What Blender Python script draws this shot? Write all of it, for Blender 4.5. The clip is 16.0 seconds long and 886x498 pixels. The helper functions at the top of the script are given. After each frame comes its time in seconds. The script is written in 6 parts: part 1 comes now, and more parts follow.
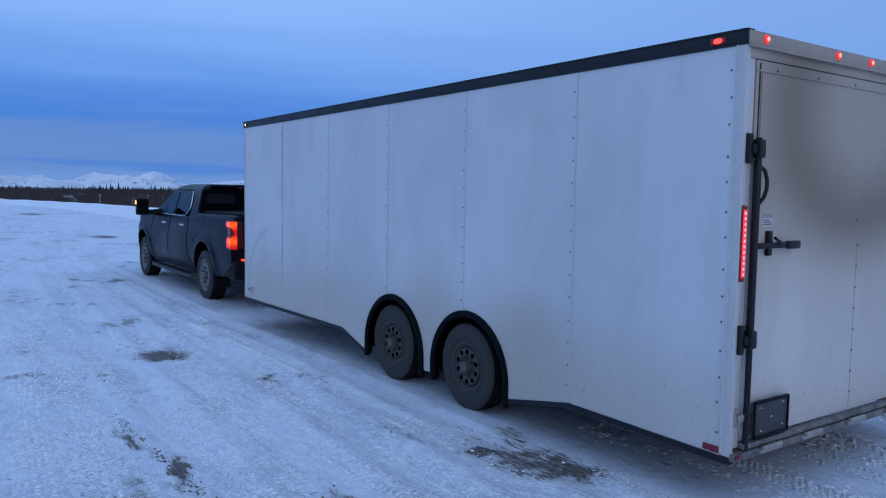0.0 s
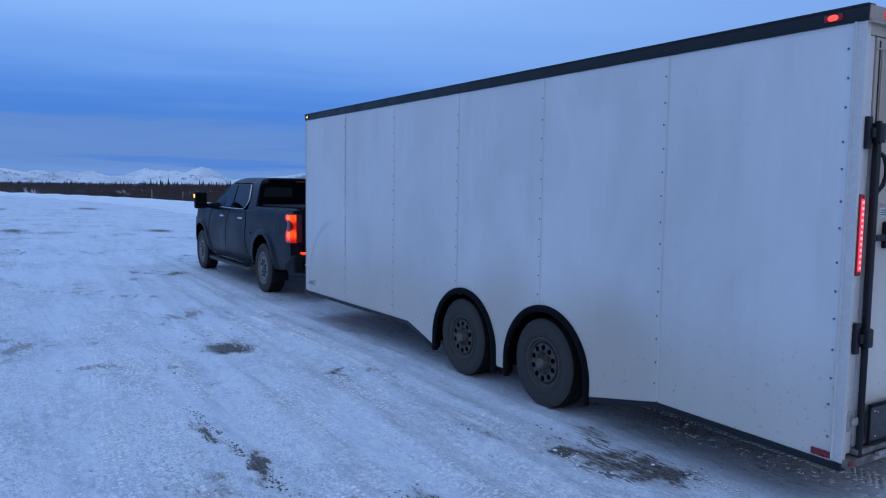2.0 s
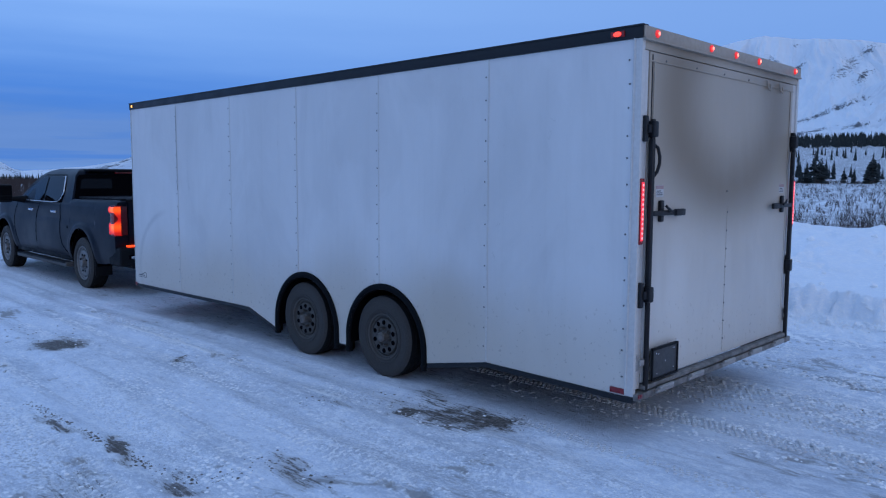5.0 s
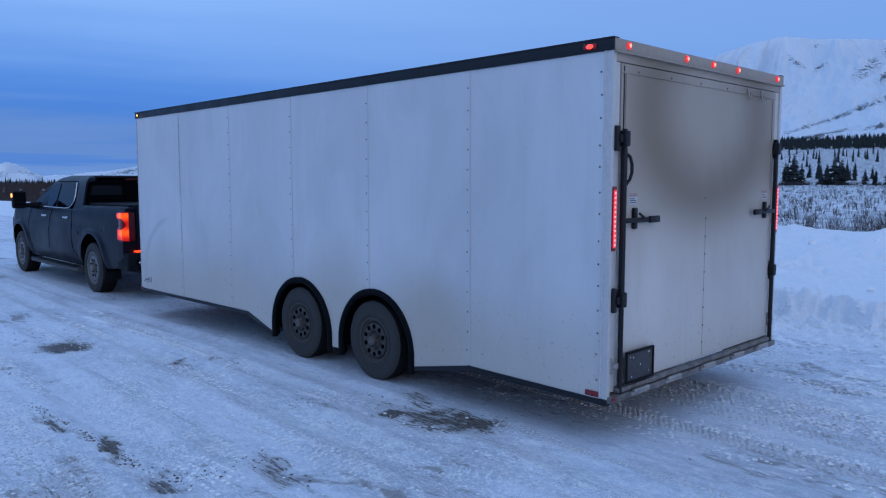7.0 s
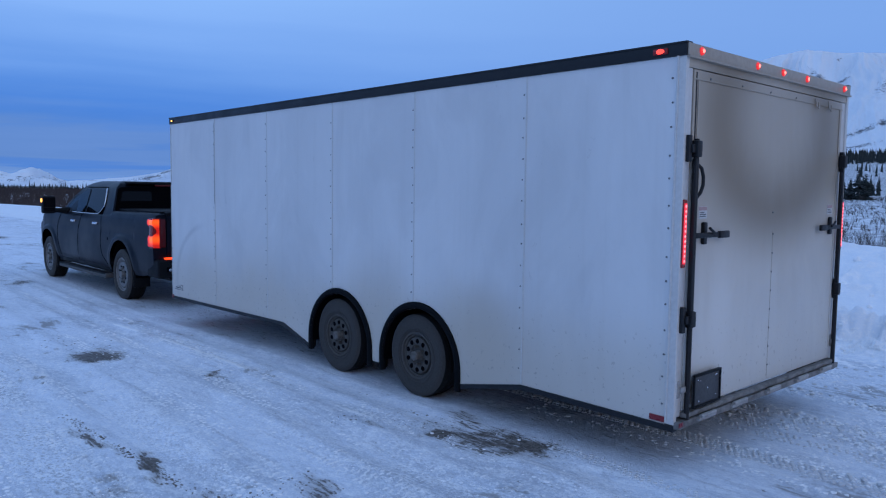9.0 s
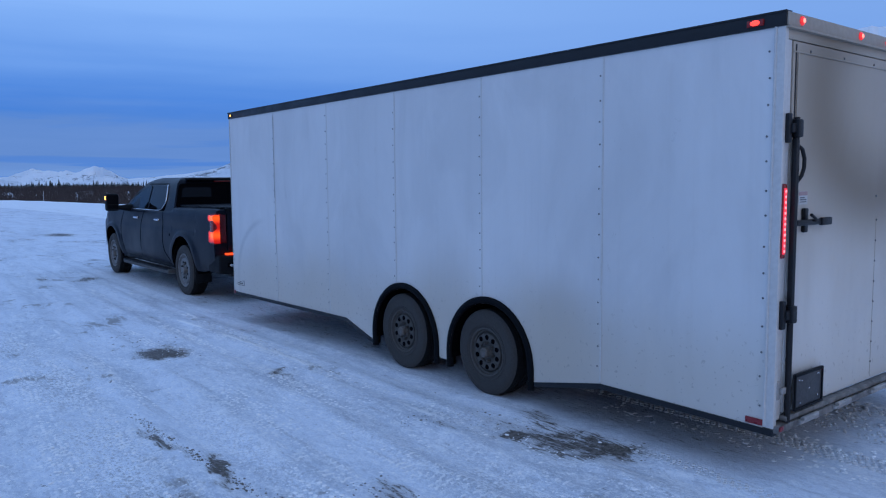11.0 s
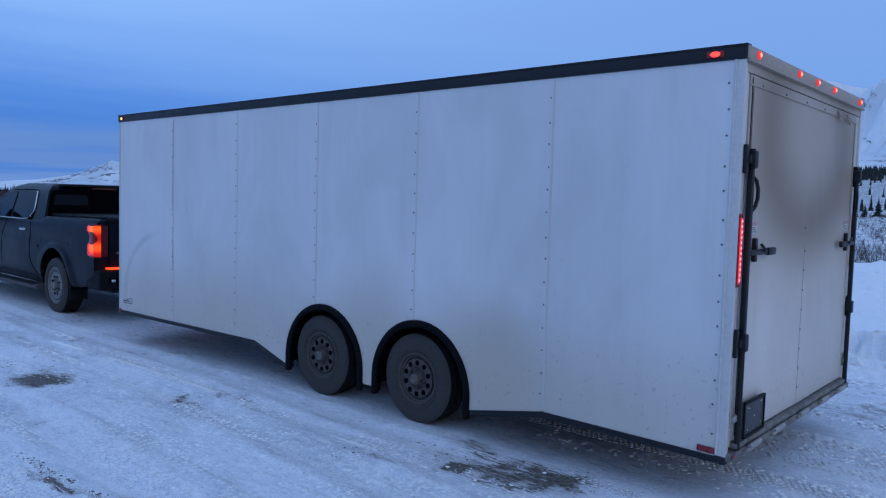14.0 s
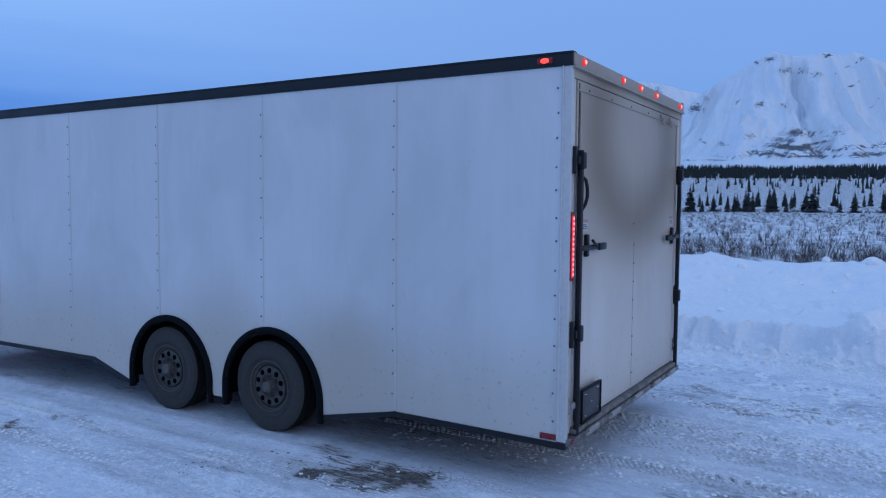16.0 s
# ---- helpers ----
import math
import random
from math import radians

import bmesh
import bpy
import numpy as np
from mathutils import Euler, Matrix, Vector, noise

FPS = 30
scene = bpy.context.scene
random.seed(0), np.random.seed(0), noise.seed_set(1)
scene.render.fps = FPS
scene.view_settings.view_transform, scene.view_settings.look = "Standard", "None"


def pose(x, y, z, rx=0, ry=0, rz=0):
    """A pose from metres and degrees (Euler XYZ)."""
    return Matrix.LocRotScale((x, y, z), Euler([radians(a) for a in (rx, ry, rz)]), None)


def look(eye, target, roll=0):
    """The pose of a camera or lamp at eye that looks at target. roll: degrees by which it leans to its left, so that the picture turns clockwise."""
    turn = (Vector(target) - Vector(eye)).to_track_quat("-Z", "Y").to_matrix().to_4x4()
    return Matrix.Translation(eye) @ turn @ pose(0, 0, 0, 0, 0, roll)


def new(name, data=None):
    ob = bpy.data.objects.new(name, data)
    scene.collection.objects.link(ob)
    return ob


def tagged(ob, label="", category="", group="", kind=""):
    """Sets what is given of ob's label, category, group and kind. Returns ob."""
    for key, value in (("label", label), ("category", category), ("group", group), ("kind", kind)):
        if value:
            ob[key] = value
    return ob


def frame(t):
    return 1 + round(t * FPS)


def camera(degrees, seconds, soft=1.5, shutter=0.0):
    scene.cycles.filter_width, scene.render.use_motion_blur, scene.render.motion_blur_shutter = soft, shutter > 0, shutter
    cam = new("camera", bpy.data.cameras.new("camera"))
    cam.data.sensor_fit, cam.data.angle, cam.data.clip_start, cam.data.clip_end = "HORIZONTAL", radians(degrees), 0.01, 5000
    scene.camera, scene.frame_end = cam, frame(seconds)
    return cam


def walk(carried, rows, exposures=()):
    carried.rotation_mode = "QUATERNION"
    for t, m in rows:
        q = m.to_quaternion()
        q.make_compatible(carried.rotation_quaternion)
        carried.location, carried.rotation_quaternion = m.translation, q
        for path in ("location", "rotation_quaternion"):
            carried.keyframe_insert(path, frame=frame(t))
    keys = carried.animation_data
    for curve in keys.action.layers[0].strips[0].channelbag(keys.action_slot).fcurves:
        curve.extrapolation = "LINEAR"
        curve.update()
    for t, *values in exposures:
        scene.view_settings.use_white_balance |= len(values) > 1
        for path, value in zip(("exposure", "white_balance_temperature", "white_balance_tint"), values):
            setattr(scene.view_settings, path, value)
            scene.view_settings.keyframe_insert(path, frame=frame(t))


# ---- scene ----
cam = camera(61.1, 16.0, 1.2)
PATH = [
    (0, (-3.598, -2.372, 1.759), (-2.452, -0.74, 1.607), 0.9),
    (0.5, (-3.681, -2.302, 1.745), (-2.548, -0.661, 1.591), 1.1),
    (1, (-3.715, -2.256, 1.735), (-2.613, -0.595, 1.578), 1.1),
    (1.5, (-3.718, -2.191, 1.727), (-2.651, -0.508, 1.563), 1.0),
    (2, (-3.721, -2.096, 1.722), (-2.67, -0.402, 1.555), 0.8),
    (2.1, (-4.049, -1.946, 1.664), (-2.932, -0.297, 1.479), 0.6),
    (2.5, (-3.981, -1.977, 1.724), (-2.834, -0.351, 1.526), -0.1),
    (3, (-3.953, -2.016, 1.729), (-2.739, -0.439, 1.535), -0.2),
    (3.5, (-3.968, -2.072, 1.737), (-2.678, -0.556, 1.544), -0.2),
    (4, (-4.049, -2.154, 1.723), (-2.686, -0.703, 1.533), 0.0),
    (4.5, (-4.141, -2.275, 1.712), (-2.723, -0.878, 1.521), 0.3),
    (7, (-4.061, -2.679, 1.755), (-2.677, -1.246, 1.571), -0.0),
    (7.5, (-4.042, -2.598, 1.748), (-2.666, -1.158, 1.573), 0.2),
    (8, (-4.049, -2.488, 1.763), (-2.671, -1.049, 1.595), 0.4),
    (8.5, (-4.055, -2.397, 1.764), (-2.684, -0.95, 1.604), 0.6),
    (9, (-4.082, -2.332, 1.753), (-2.73, -0.867, 1.595), 0.7),
    (11.5, (-4.009, -2.029, 1.746), (-2.774, -0.467, 1.562), -0.5),
    (11.6, (-4.009, -1.996, 1.697), (-2.773, -0.433, 1.528), -0.0),
    (11.7, (-4.048, -1.814, 1.678), (-2.855, -0.216, 1.524), -0.0),
    (12, (-4.067, -1.791, 1.712), (-2.864, -0.202, 1.549), -0.0),
    (12.5, (-4.126, -1.709, 1.719), (-2.876, -0.156, 1.561), 0.4),
    (13, (-4.178, -1.614, 1.723), (-2.855, -0.122, 1.573), 0.9),
    (13.5, (-4.199, -1.553, 1.724), (-2.787, -0.144, 1.587), 1.4),
    (14, (-4.191, -1.532, 1.743), (-2.695, -0.211, 1.612), 1.6),
    (14.5, (-4.188, -1.536, 1.746), (-2.624, -0.297, 1.624), 1.6),
    (15, (-4.183, -1.554, 1.742), (-2.556, -0.396, 1.625), 1.4),
    (15.5, (-4.165, -1.581, 1.741), (-2.488, -0.499, 1.624), 1.0),
    (16, (-4.141, -1.648, 1.746), (-2.434, -0.612, 1.628), 0.5),
]
walk(cam, [(t, look(eye, target, roll)) for t, eye, target, roll in PATH])

# ---- sky and light ----
world = bpy.data.worlds.new("dusk_sky")
scene.world = world
world.use_nodes = True
wn, wl = world.node_tree.nodes, world.node_tree.links
wn.clear()


def wnode(kind, **values):
    n = wn.new(kind)
    for k, v in values.items():
        n.inputs[k].default_value = v
    return n


def wmath(op, a, b=None):
    n = wn.new("ShaderNodeMath")
    n.operation = op
    for i, v in enumerate((a, b)):
        if v is None:
            continue
        if isinstance(v, (int, float)):
            n.inputs[i].default_value = v
        else:
            wl.new(v, n.inputs[i])
    return n.outputs[0]


def lin(r, g, b):
    """Linear colour from display values 0 to 255."""
    return tuple((c / 255 / 12.92) if c / 255 < 0.04045 else ((c / 255 + 0.055) / 1.055) ** 2.4 for c in (r, g, b)) + (1,)


coord = wn.new("ShaderNodeTexCoord")
sep = wn.new("ShaderNodeSeparateXYZ")
wl.new(coord.outputs["Generated"], sep.inputs[0])
up = wmath("MAXIMUM", sep.outputs[2], 0.0)
# cloud deck seen in perspective: directions projected on a plane overhead
inv = wmath("DIVIDE", 1.0, wmath("ADD", up, 0.06))
deck = wn.new("ShaderNodeCombineXYZ")
wl.new(wmath("MULTIPLY", sep.outputs[0], inv), deck.inputs[0])
wl.new(wmath("MULTIPLY", sep.outputs[1], inv), deck.inputs[1])
cloud = wnode("ShaderNodeTexNoise", Scale=0.55, Detail=6.0, Roughness=0.55, Distortion=0.4)
wl.new(deck.outputs[0], cloud.inputs["Vector"])
streak_map = wn.new("ShaderNodeMapping")
streak_map.inputs["Scale"].default_value = (1.6, 1.6, 22.0)
wl.new(coord.outputs["Generated"], streak_map.inputs[0])
streak = wnode("ShaderNodeTexNoise", Scale=1.3, Detail=5.0, Roughness=0.5, Distortion=0.25)
wl.new(streak_map.outputs[0], streak.inputs["Vector"])
# height of the sky, shifted by the clouds
lift = wmath("ADD", wmath("ADD", up, wmath("MULTIPLY", wmath("SUBTRACT", cloud.outputs[0], 0.5), 0.045)), wmath("MULTIPLY", wmath("SUBTRACT", streak.outputs[0], 0.5), 0.05))
ramp = wn.new("ShaderNodeValToRGB")
wl.new(lift, ramp.inputs[0])
cr = ramp.color_ramp
cr.elements[0].position, cr.elements[0].color = 0.0, lin(108, 150, 216)
cr.elements[1].position, cr.elements[1].color = 1.0, lin(150, 184, 238)
for p, c in ((0.03, lin(94, 138, 206)), (0.070, lin(90, 136, 208)), (0.080, lin(66, 128, 216)), (0.095, lin(68, 130, 220)), (0.14, lin(100, 153, 233)), (0.2, lin(131, 178, 248)), (0.26, lin(142, 189, 254)), (0.45, lin(140, 180, 244))):
    e = cr.elements.new(p)
    e.color = c
# a pale even veil over the mountains, towards plus x
pale = wn.new("ShaderNodeMix")
pale.data_type = "RGBA"
side_x = wn.new("ShaderNodeMapRange")
side_x.interpolation_type = "SMOOTHSTEP"
side_x.inputs["From Min"].default_value, side_x.inputs["From Max"].default_value, side_x.inputs["To Max"].default_value = 0.35, 0.95, 0.85
wl.new(sep.outputs[0], side_x.inputs["Value"])
wl.new(side_x.outputs[0], pale.inputs["Factor"])
wl.new(ramp.outputs[0], pale.inputs[6])
pale.inputs[7].default_value = lin(121, 164, 232)
# thin streaks of cloud low over the horizon
band = wmath("MULTIPLY", wmath("SMOOTH_MIN", wmath("MULTIPLY", up, 30.0), 1.0), wmath("MAXIMUM", wmath("SUBTRACT", 1.0, wmath("MULTIPLY", up, 7.5)), 0.0))
veil = wmath("MULTIPLY", wmath("MAXIMUM", wmath("MULTIPLY", wmath("SUBTRACT", streak.outputs[0], 0.47), 7.0), 0.0), band)
veil = wmath("MINIMUM", veil, 0.75)
mix = wn.new("ShaderNodeMix")
mix.data_type = "RGBA"
wl.new(veil, mix.inputs["Factor"])
wl.new(pale.outputs[2], mix.inputs[6])
mix.inputs[7].default_value = lin(100, 143, 212)
# narrow clear slits between the low clouds
slit_map = wn.new("ShaderNodeMapping")
slit_map.inputs["Scale"].default_value = (3.0, 3.0, 60.0)
slit_map.inputs["Location"].default_value = (0.7, 0.2, 0.4)
wl.new(coord.outputs["Generated"], slit_map.inputs[0])
slit = wnode("ShaderNodeTexNoise", Scale=1.0, Detail=4.0, Roughness=0.5, Distortion=0.3)
wl.new(slit_map.outputs[0], slit.inputs["Vector"])
low_band = wmath("MULTIPLY", wmath("MINIMUM", wmath("MULTIPLY", up, 60.0), 1.0), wmath("MAXIMUM", wmath("SUBTRACT", 1.0, wmath("MULTIPLY", up, 13.0)), 0.0))
opened = wmath("MINIMUM", wmath("MAXIMUM", wmath("MULTIPLY", wmath("SUBTRACT", slit.outputs[0], 0.54), 12.0), 0.0), 1.0)
clear_slit = wn.new("ShaderNodeMix")
clear_slit.data_type = "RGBA"
wl.new(wmath("MULTIPLY", wmath("MULTIPLY", opened, low_band), 0.9), clear_slit.inputs["Factor"])
wl.new(mix.outputs[2], clear_slit.inputs[6])
clear_slit.inputs[7].default_value = lin(64, 126, 214)
# the paler dusk side of the sky, towards minus y
dusk = wmath("MULTIPLY", wmath("MAXIMUM", wmath("SUBTRACT", wmath("MULTIPLY", sep.outputs[1], -1.0), 0.15), 0.0), wmath("POWER", wmath("SUBTRACT", 1.0, up), 4.0))
glow = wn.new("ShaderNodeMix")
glow.data_type = "RGBA"
wl.new(wmath("MINIMUM", wmath("MULTIPLY", dusk, 2.0), 1.0), glow.inputs["Factor"])
wl.new(clear_slit.outputs[2], glow.inputs[6])
glow.inputs[7].default_value = lin(206, 192, 182)
# a little of the clear sky's own scatter through the clouds
clear = wn.new("ShaderNodeTexSky")
clear.sky_type = "NISHITA"
clear.sun_disc = False
clear.sun_elevation, clear.sun_rotation = radians(2), radians(180)
through_clouds = wn.new("ShaderNodeMix")
through_clouds.data_type = "RGBA"
through_clouds.inputs["Factor"].default_value = 0.006
wl.new(glow.outputs[2], through_clouds.inputs[6])
wl.new(clear.outputs[0], through_clouds.inputs[7])
back = wnode("ShaderNodeBackground", Strength=1.0)
wl.new(through_clouds.outputs[2], back.inputs[0])
wout = wn.new("ShaderNodeOutputWorld")
wl.new(back.outputs[0], wout.inputs[0])

sun = new("dusk_sun", bpy.data.lights.new("dusk_sun", "SUN"))
sun.data.energy, sun.data.angle, sun.data.color = 0.16, radians(40), (1.0, 0.95, 0.93)
sun.matrix_world = look((-20, -60, 34), (0, 0, 0))


# ---- materials ----
def material(name, colour, rough=0.6, metal=0.0, vary=0.12, scale=3.0, fine=60.0, bump=0.15, bump_scale=80.0, spec=0.5, coat=0.0):
    """A surface with colour variation at two scales, uneven gloss and fine relief, at object scale in metres."""
    m = bpy.data.materials.new(name)
    m.use_nodes = True
    n, l = m.node_tree.nodes, m.node_tree.links
    b = n["Principled BSDF"]
    tc = n.new("ShaderNodeTexCoord")
    big, small, relief = (n.new("ShaderNodeTexNoise") for _ in range(3))
    for t, s, d in ((big, scale, 4), (small, fine, 3), (relief, bump_scale, 4)):
        t.inputs["Scale"].default_value, t.inputs["Detail"].default_value = s, d
        l.new(tc.outputs["Object"], t.inputs["Vector"])
    add = n.new("ShaderNodeMath")
    add.operation = "ADD"
    l.new(big.outputs[0], add.inputs[0])
    l.new(small.outputs[0], add.inputs[1])
    rng = n.new("ShaderNodeMapRange")
    rng.inputs[1].default_value, rng.inputs[2].default_value = 0.6, 1.4
    rng.inputs[3].default_value, rng.inputs[4].default_value = 1 - vary, 1 + vary
    l.new(add.outputs[0], rng.inputs[0])
    mul = n.new("ShaderNodeVectorMath")
    mul.operation = "SCALE"
    mul.inputs[0].default_value = colour[:3]
    l.new(rng.outputs[0], mul.inputs["Scale"])
    l.new(mul.outputs[0], b.inputs["Base Color"])
    rr = n.new("ShaderNodeMapRange")
    rr.inputs[1].default_value, rr.inputs[2].default_value = 0.3, 0.7
    rr.inputs[3].default_value, rr.inputs[4].default_value = max(0.02, rough * 0.8), min(1, rough * 1.2)
    l.new(big.outputs[0], rr.inputs[0])
    l.new(rr.outputs[0], b.inputs["Roughness"])
    b.inputs["Metallic"].default_value = metal
    b.inputs["Specular IOR Level"].default_value = spec
    b.inputs["Coat Weight"].default_value = coat
    bp = n.new("ShaderNodeBump")
    bp.inputs["Strength"].default_value, bp.inputs["Distance"].default_value = bump, 0.01
    l.new(relief.outputs[0], bp.inputs["Height"])
    l.new(bp.outputs[0], b.inputs["Normal"])
    return m


def lamp_material(name, colour, strength):
    m = bpy.data.materials.new(name)
    m.use_nodes = True
    b = m.node_tree.nodes["Principled BSDF"]
    b.inputs["Base Color"].default_value = (*colour[:3], 1)
    b.inputs["Roughness"].default_value = 0.25
    b.inputs["Emission Color"].default_value = (*colour[:3], 1)
    b.inputs["Emission Strength"].default_value = strength
    return m


def bulb_material(name, bulbs, reach):
    """A lit red lens that glows orange round each bulb behind it. bulbs: their y and z."""
    m = bpy.data.materials.new(name)
    m.use_nodes = True
    n, l, calc, noise_of, stretch, step, blend = node_tools(m)
    b = n["Principled BSDF"]
    p = n.new("ShaderNodeSeparateXYZ")
    l.new(n.new("ShaderNodeNewGeometry").outputs["Position"], p.inputs[0])
    glow = 0.0
    for y, z in bulbs:
        dy, dz = calc("MULTIPLY", calc("SUBTRACT", p.outputs[1], y), 0.8), calc("SUBTRACT", p.outputs[2], z)
        glow = calc("MAXIMUM", glow, calc("SUBTRACT", 1.0, calc("DIVIDE", calc("SQRT", calc("ADD", calc("MULTIPLY", dy, dy), calc("MULTIPLY", dz, dz))), reach)))
    hot = step(glow, 0.0, 0.95)
    colour = blend(hot, (0.75, 0.010, 0.004, 1), (1.0, 0.12, 0.008, 1))
    l.new(colour, b.inputs["Emission Color"])
    l.new(calc("ADD", 0.65, calc("MULTIPLY", hot, 1.0)), b.inputs["Emission Strength"])
    b.inputs["Base Color"].default_value = (0.3, 0.01, 0.006, 1)
    b.inputs["Roughness"].default_value = 0.25
    return m


def node_tools(m):
    """Shortcuts for longer node trees: a maths node, a noise, a colour mix."""
    n, l = m.node_tree.nodes, m.node_tree.links

    def put(socket, v):
        if isinstance(v, bpy.types.NodeSocket):
            l.new(v, socket)
        else:
            socket.default_value = v

    def calc(op, a, b=0.0, c=None):
        k = n.new("ShaderNodeMath")
        k.operation = op
        put(k.inputs[0], a)
        put(k.inputs[1], b)
        if c is not None:
            put(k.inputs[2], c)
        return k.outputs[0]

    def noise_of(vec, scale, detail=4.0, rough=0.5, distort=0.0):
        k = n.new("ShaderNodeTexNoise")
        l.new(vec, k.inputs["Vector"])
        for key, v in (("Scale", scale), ("Detail", detail), ("Roughness", rough), ("Distortion", distort)):
            k.inputs[key].default_value = v
        return k.outputs[0]

    def stretch(vec, sx, sy, sz, turn=0.0):
        k = n.new("ShaderNodeMapping")
        k.inputs["Scale"].default_value = (sx, sy, sz)
        k.inputs["Rotation"].default_value = (0, 0, radians(turn))
        l.new(vec, k.inputs[0])
        return k.outputs[0]

    def step(v, lo, hi):
        k = n.new("ShaderNodeMapRange")
        k.interpolation_type = "SMOOTHSTEP"
        put(k.inputs[0], v)
        k.inputs[1].default_value, k.inputs[2].default_value = lo, hi
        return k.outputs[0]

    def blend(f, a, b):
        k = n.new("ShaderNodeMix")
        k.data_type = "RGBA"
        put(k.inputs["Factor"], f)
        put(k.inputs[6], a)
        put(k.inputs[7], b)
        return k.outputs[2]

    return n, l, calc, noise_of, stretch, step, blend


def snow_material():
    """Packed, driven snow: pale crust, greyer icy streaks along the way of driving, grit, bare gravel and painted shade
    where the sheet says so.
    """
    m = bpy.data.materials.new("packed_snow")
    m.use_nodes = True
    n, l, calc, noise_of, stretch, step, blend = node_tools(m)
    b = n["Principled BSDF"]
    pos = n.new("ShaderNodeNewGeometry").outputs["Position"]
    grit_shade = n.new("ShaderNodeAttribute")
    grit_shade.attribute_name = "grit_shade"
    driven = n.new("ShaderNodeAttribute")
    driven.attribute_name = "driven"
    coarse = n.new("ShaderNodeAttribute")
    coarse.attribute_name = "coarse"
    scrub = n.new("ShaderNodeAttribute")
    scrub.attribute_name = "scrub"
    way = stretch(pos, 1.5, 0.32, 1.0, 1)
    streaks = noise_of(way, 1.3, 7, 0.62, 0.6)
    patches = noise_of(pos, 0.5, 5, 0.6, 0.5)
    grain = noise_of(pos, 34.0, 5, 0.7)
    crumbs = noise_of(stretch(pos, 1.0, 0.45, 1.0, 1), 20.0, 7, 0.78)
    flecks = noise_of(stretch(pos, 1.0, 0.7, 1.0), 55.0, 4, 0.7)
    icy = calc("MULTIPLY", step(calc("ADD", streaks, calc("MULTIPLY", calc("SUBTRACT", patches, 0.5), 0.6)), 0.42, 0.66), driven.outputs["Fac"])
    smooth_snow = blend(driven.outputs["Fac"], (0.865, 0.90, 0.945, 1), (0.775, 0.825, 0.905, 1))
    base = blend(icy, smooth_snow, (0.58, 0.625, 0.70, 1))
    chips = noise_of(stretch(pos, 1.0, 0.8, 1.0), 125.0, 4, 0.75, 0.3)
    fresh = n.new("ShaderNodeAttribute")
    fresh.attribute_name = "fresh"
    worn_shade = n.new("ShaderNodeAttribute")
    worn_shade.attribute_name = "worn_shade"
    base = blend(calc("MULTIPLY", worn_shade.outputs["Fac"], 0.55), base, (0.48, 0.485, 0.50, 1))
    # brushed streaks of loose snow and hard grey crust, finer and finer
    gather = calc("MULTIPLY", calc("ADD", 0.25, calc("MULTIPLY", step(noise_of(stretch(pos, 1.2, 0.25, 1.0, 1), 1.6, 4, 0.6, 0.4), 0.42, 0.60), 0.75)), driven.outputs["Fac"])
    for size, lo, hi, share in ((4.5, 0.50, 0.66, 0.50), (10.0, 0.52, 0.66, 0.55), (26.0, 0.53, 0.66, 0.60)):
        sweep = noise_of(stretch(pos, 1.0, 0.42, 1.0, 1), size, 6, 0.70, 0.5)
        base = blend(calc("MULTIPLY", step(sweep, lo, hi), calc("MULTIPLY", gather, share)), base, (0.95, 0.96, 0.975, 1))
        base = blend(calc("MULTIPLY", step(sweep, 1 - lo - 0.02, 1 - hi), calc("MULTIPLY", gather, share)), base, (0.47, 0.50, 0.56, 1))
    # thin scuffed lines along the way of driving
    scuff = noise_of(stretch(pos, 1.0, 0.07, 1.0, 1), 15.0, 5, 0.6, 0.3)
    base = blend(calc("MULTIPLY", step(scuff, 0.55, 0.70), calc("MULTIPLY", driven.outputs["Fac"], 0.35)), base, (0.40, 0.40, 0.42, 1))
    pits = step(calc("ADD", crumbs, calc("MULTIPLY", calc("SUBTRACT", flecks, 0.5), 0.9)), 0.44, 0.31)
    base = blend(calc("MULTIPLY", pits, calc("MULTIPLY", driven.outputs["Fac"], 0.35)), base, (0.42, 0.435, 0.47, 1))
    white = calc("MULTIPLY", step(calc("ADD", crumbs, calc("MULTIPLY", calc("SUBTRACT", flecks, 0.5), 0.8)), 0.53, 0.58), calc("SUBTRACT", 0.95, calc("MULTIPLY", worn_shade.outputs["Fac"], 0.75)))
    fleck_share = calc("ADD", 0.50, calc("MULTIPLY", calc("MINIMUM", calc("ADD", coarse.outputs["Fac"], calc("SUBTRACT", 1.0, driven.outputs["Fac"])), 1.0), 0.55))
    base = blend(calc("MULTIPLY", white, fleck_share), base, (0.97, 0.975, 0.98, 1))
    # small bright chips and dark pores, thicker in some places than in others
    thick = step(noise_of(stretch(pos, 1.3, 0.30, 1.0, 1), 2.2, 5, 0.65, 0.4), 0.36, 0.62)
    thick = calc("MINIMUM", calc("ADD", calc("MULTIPLY", thick, 0.6), coarse.outputs["Fac"]), 1.0)
    near_lot = calc("MULTIPLY", driven.outputs["Fac"], calc("SUBTRACT", 1.0, calc("MULTIPLY", worn_shade.outputs["Fac"], 0.7)))
    base = blend(calc("MULTIPLY", calc("MULTIPLY", step(chips, 0.42, 0.33), thick), calc("MULTIPLY", near_lot, 0.8)), base, (0.36, 0.37, 0.40, 1))
    base = blend(calc("MULTIPLY", calc("MULTIPLY", step(chips, 0.57, 0.64), thick), near_lot), base, (0.985, 0.985, 0.99, 1))
    base = blend(calc("MULTIPLY", step(calc("ADD", fresh.outputs["Fac"], calc("MULTIPLY", calc("SUBTRACT", flecks, 0.5), 0.8)), 0.35, 0.75), 0.95), base, (0.97, 0.975, 0.98, 1))
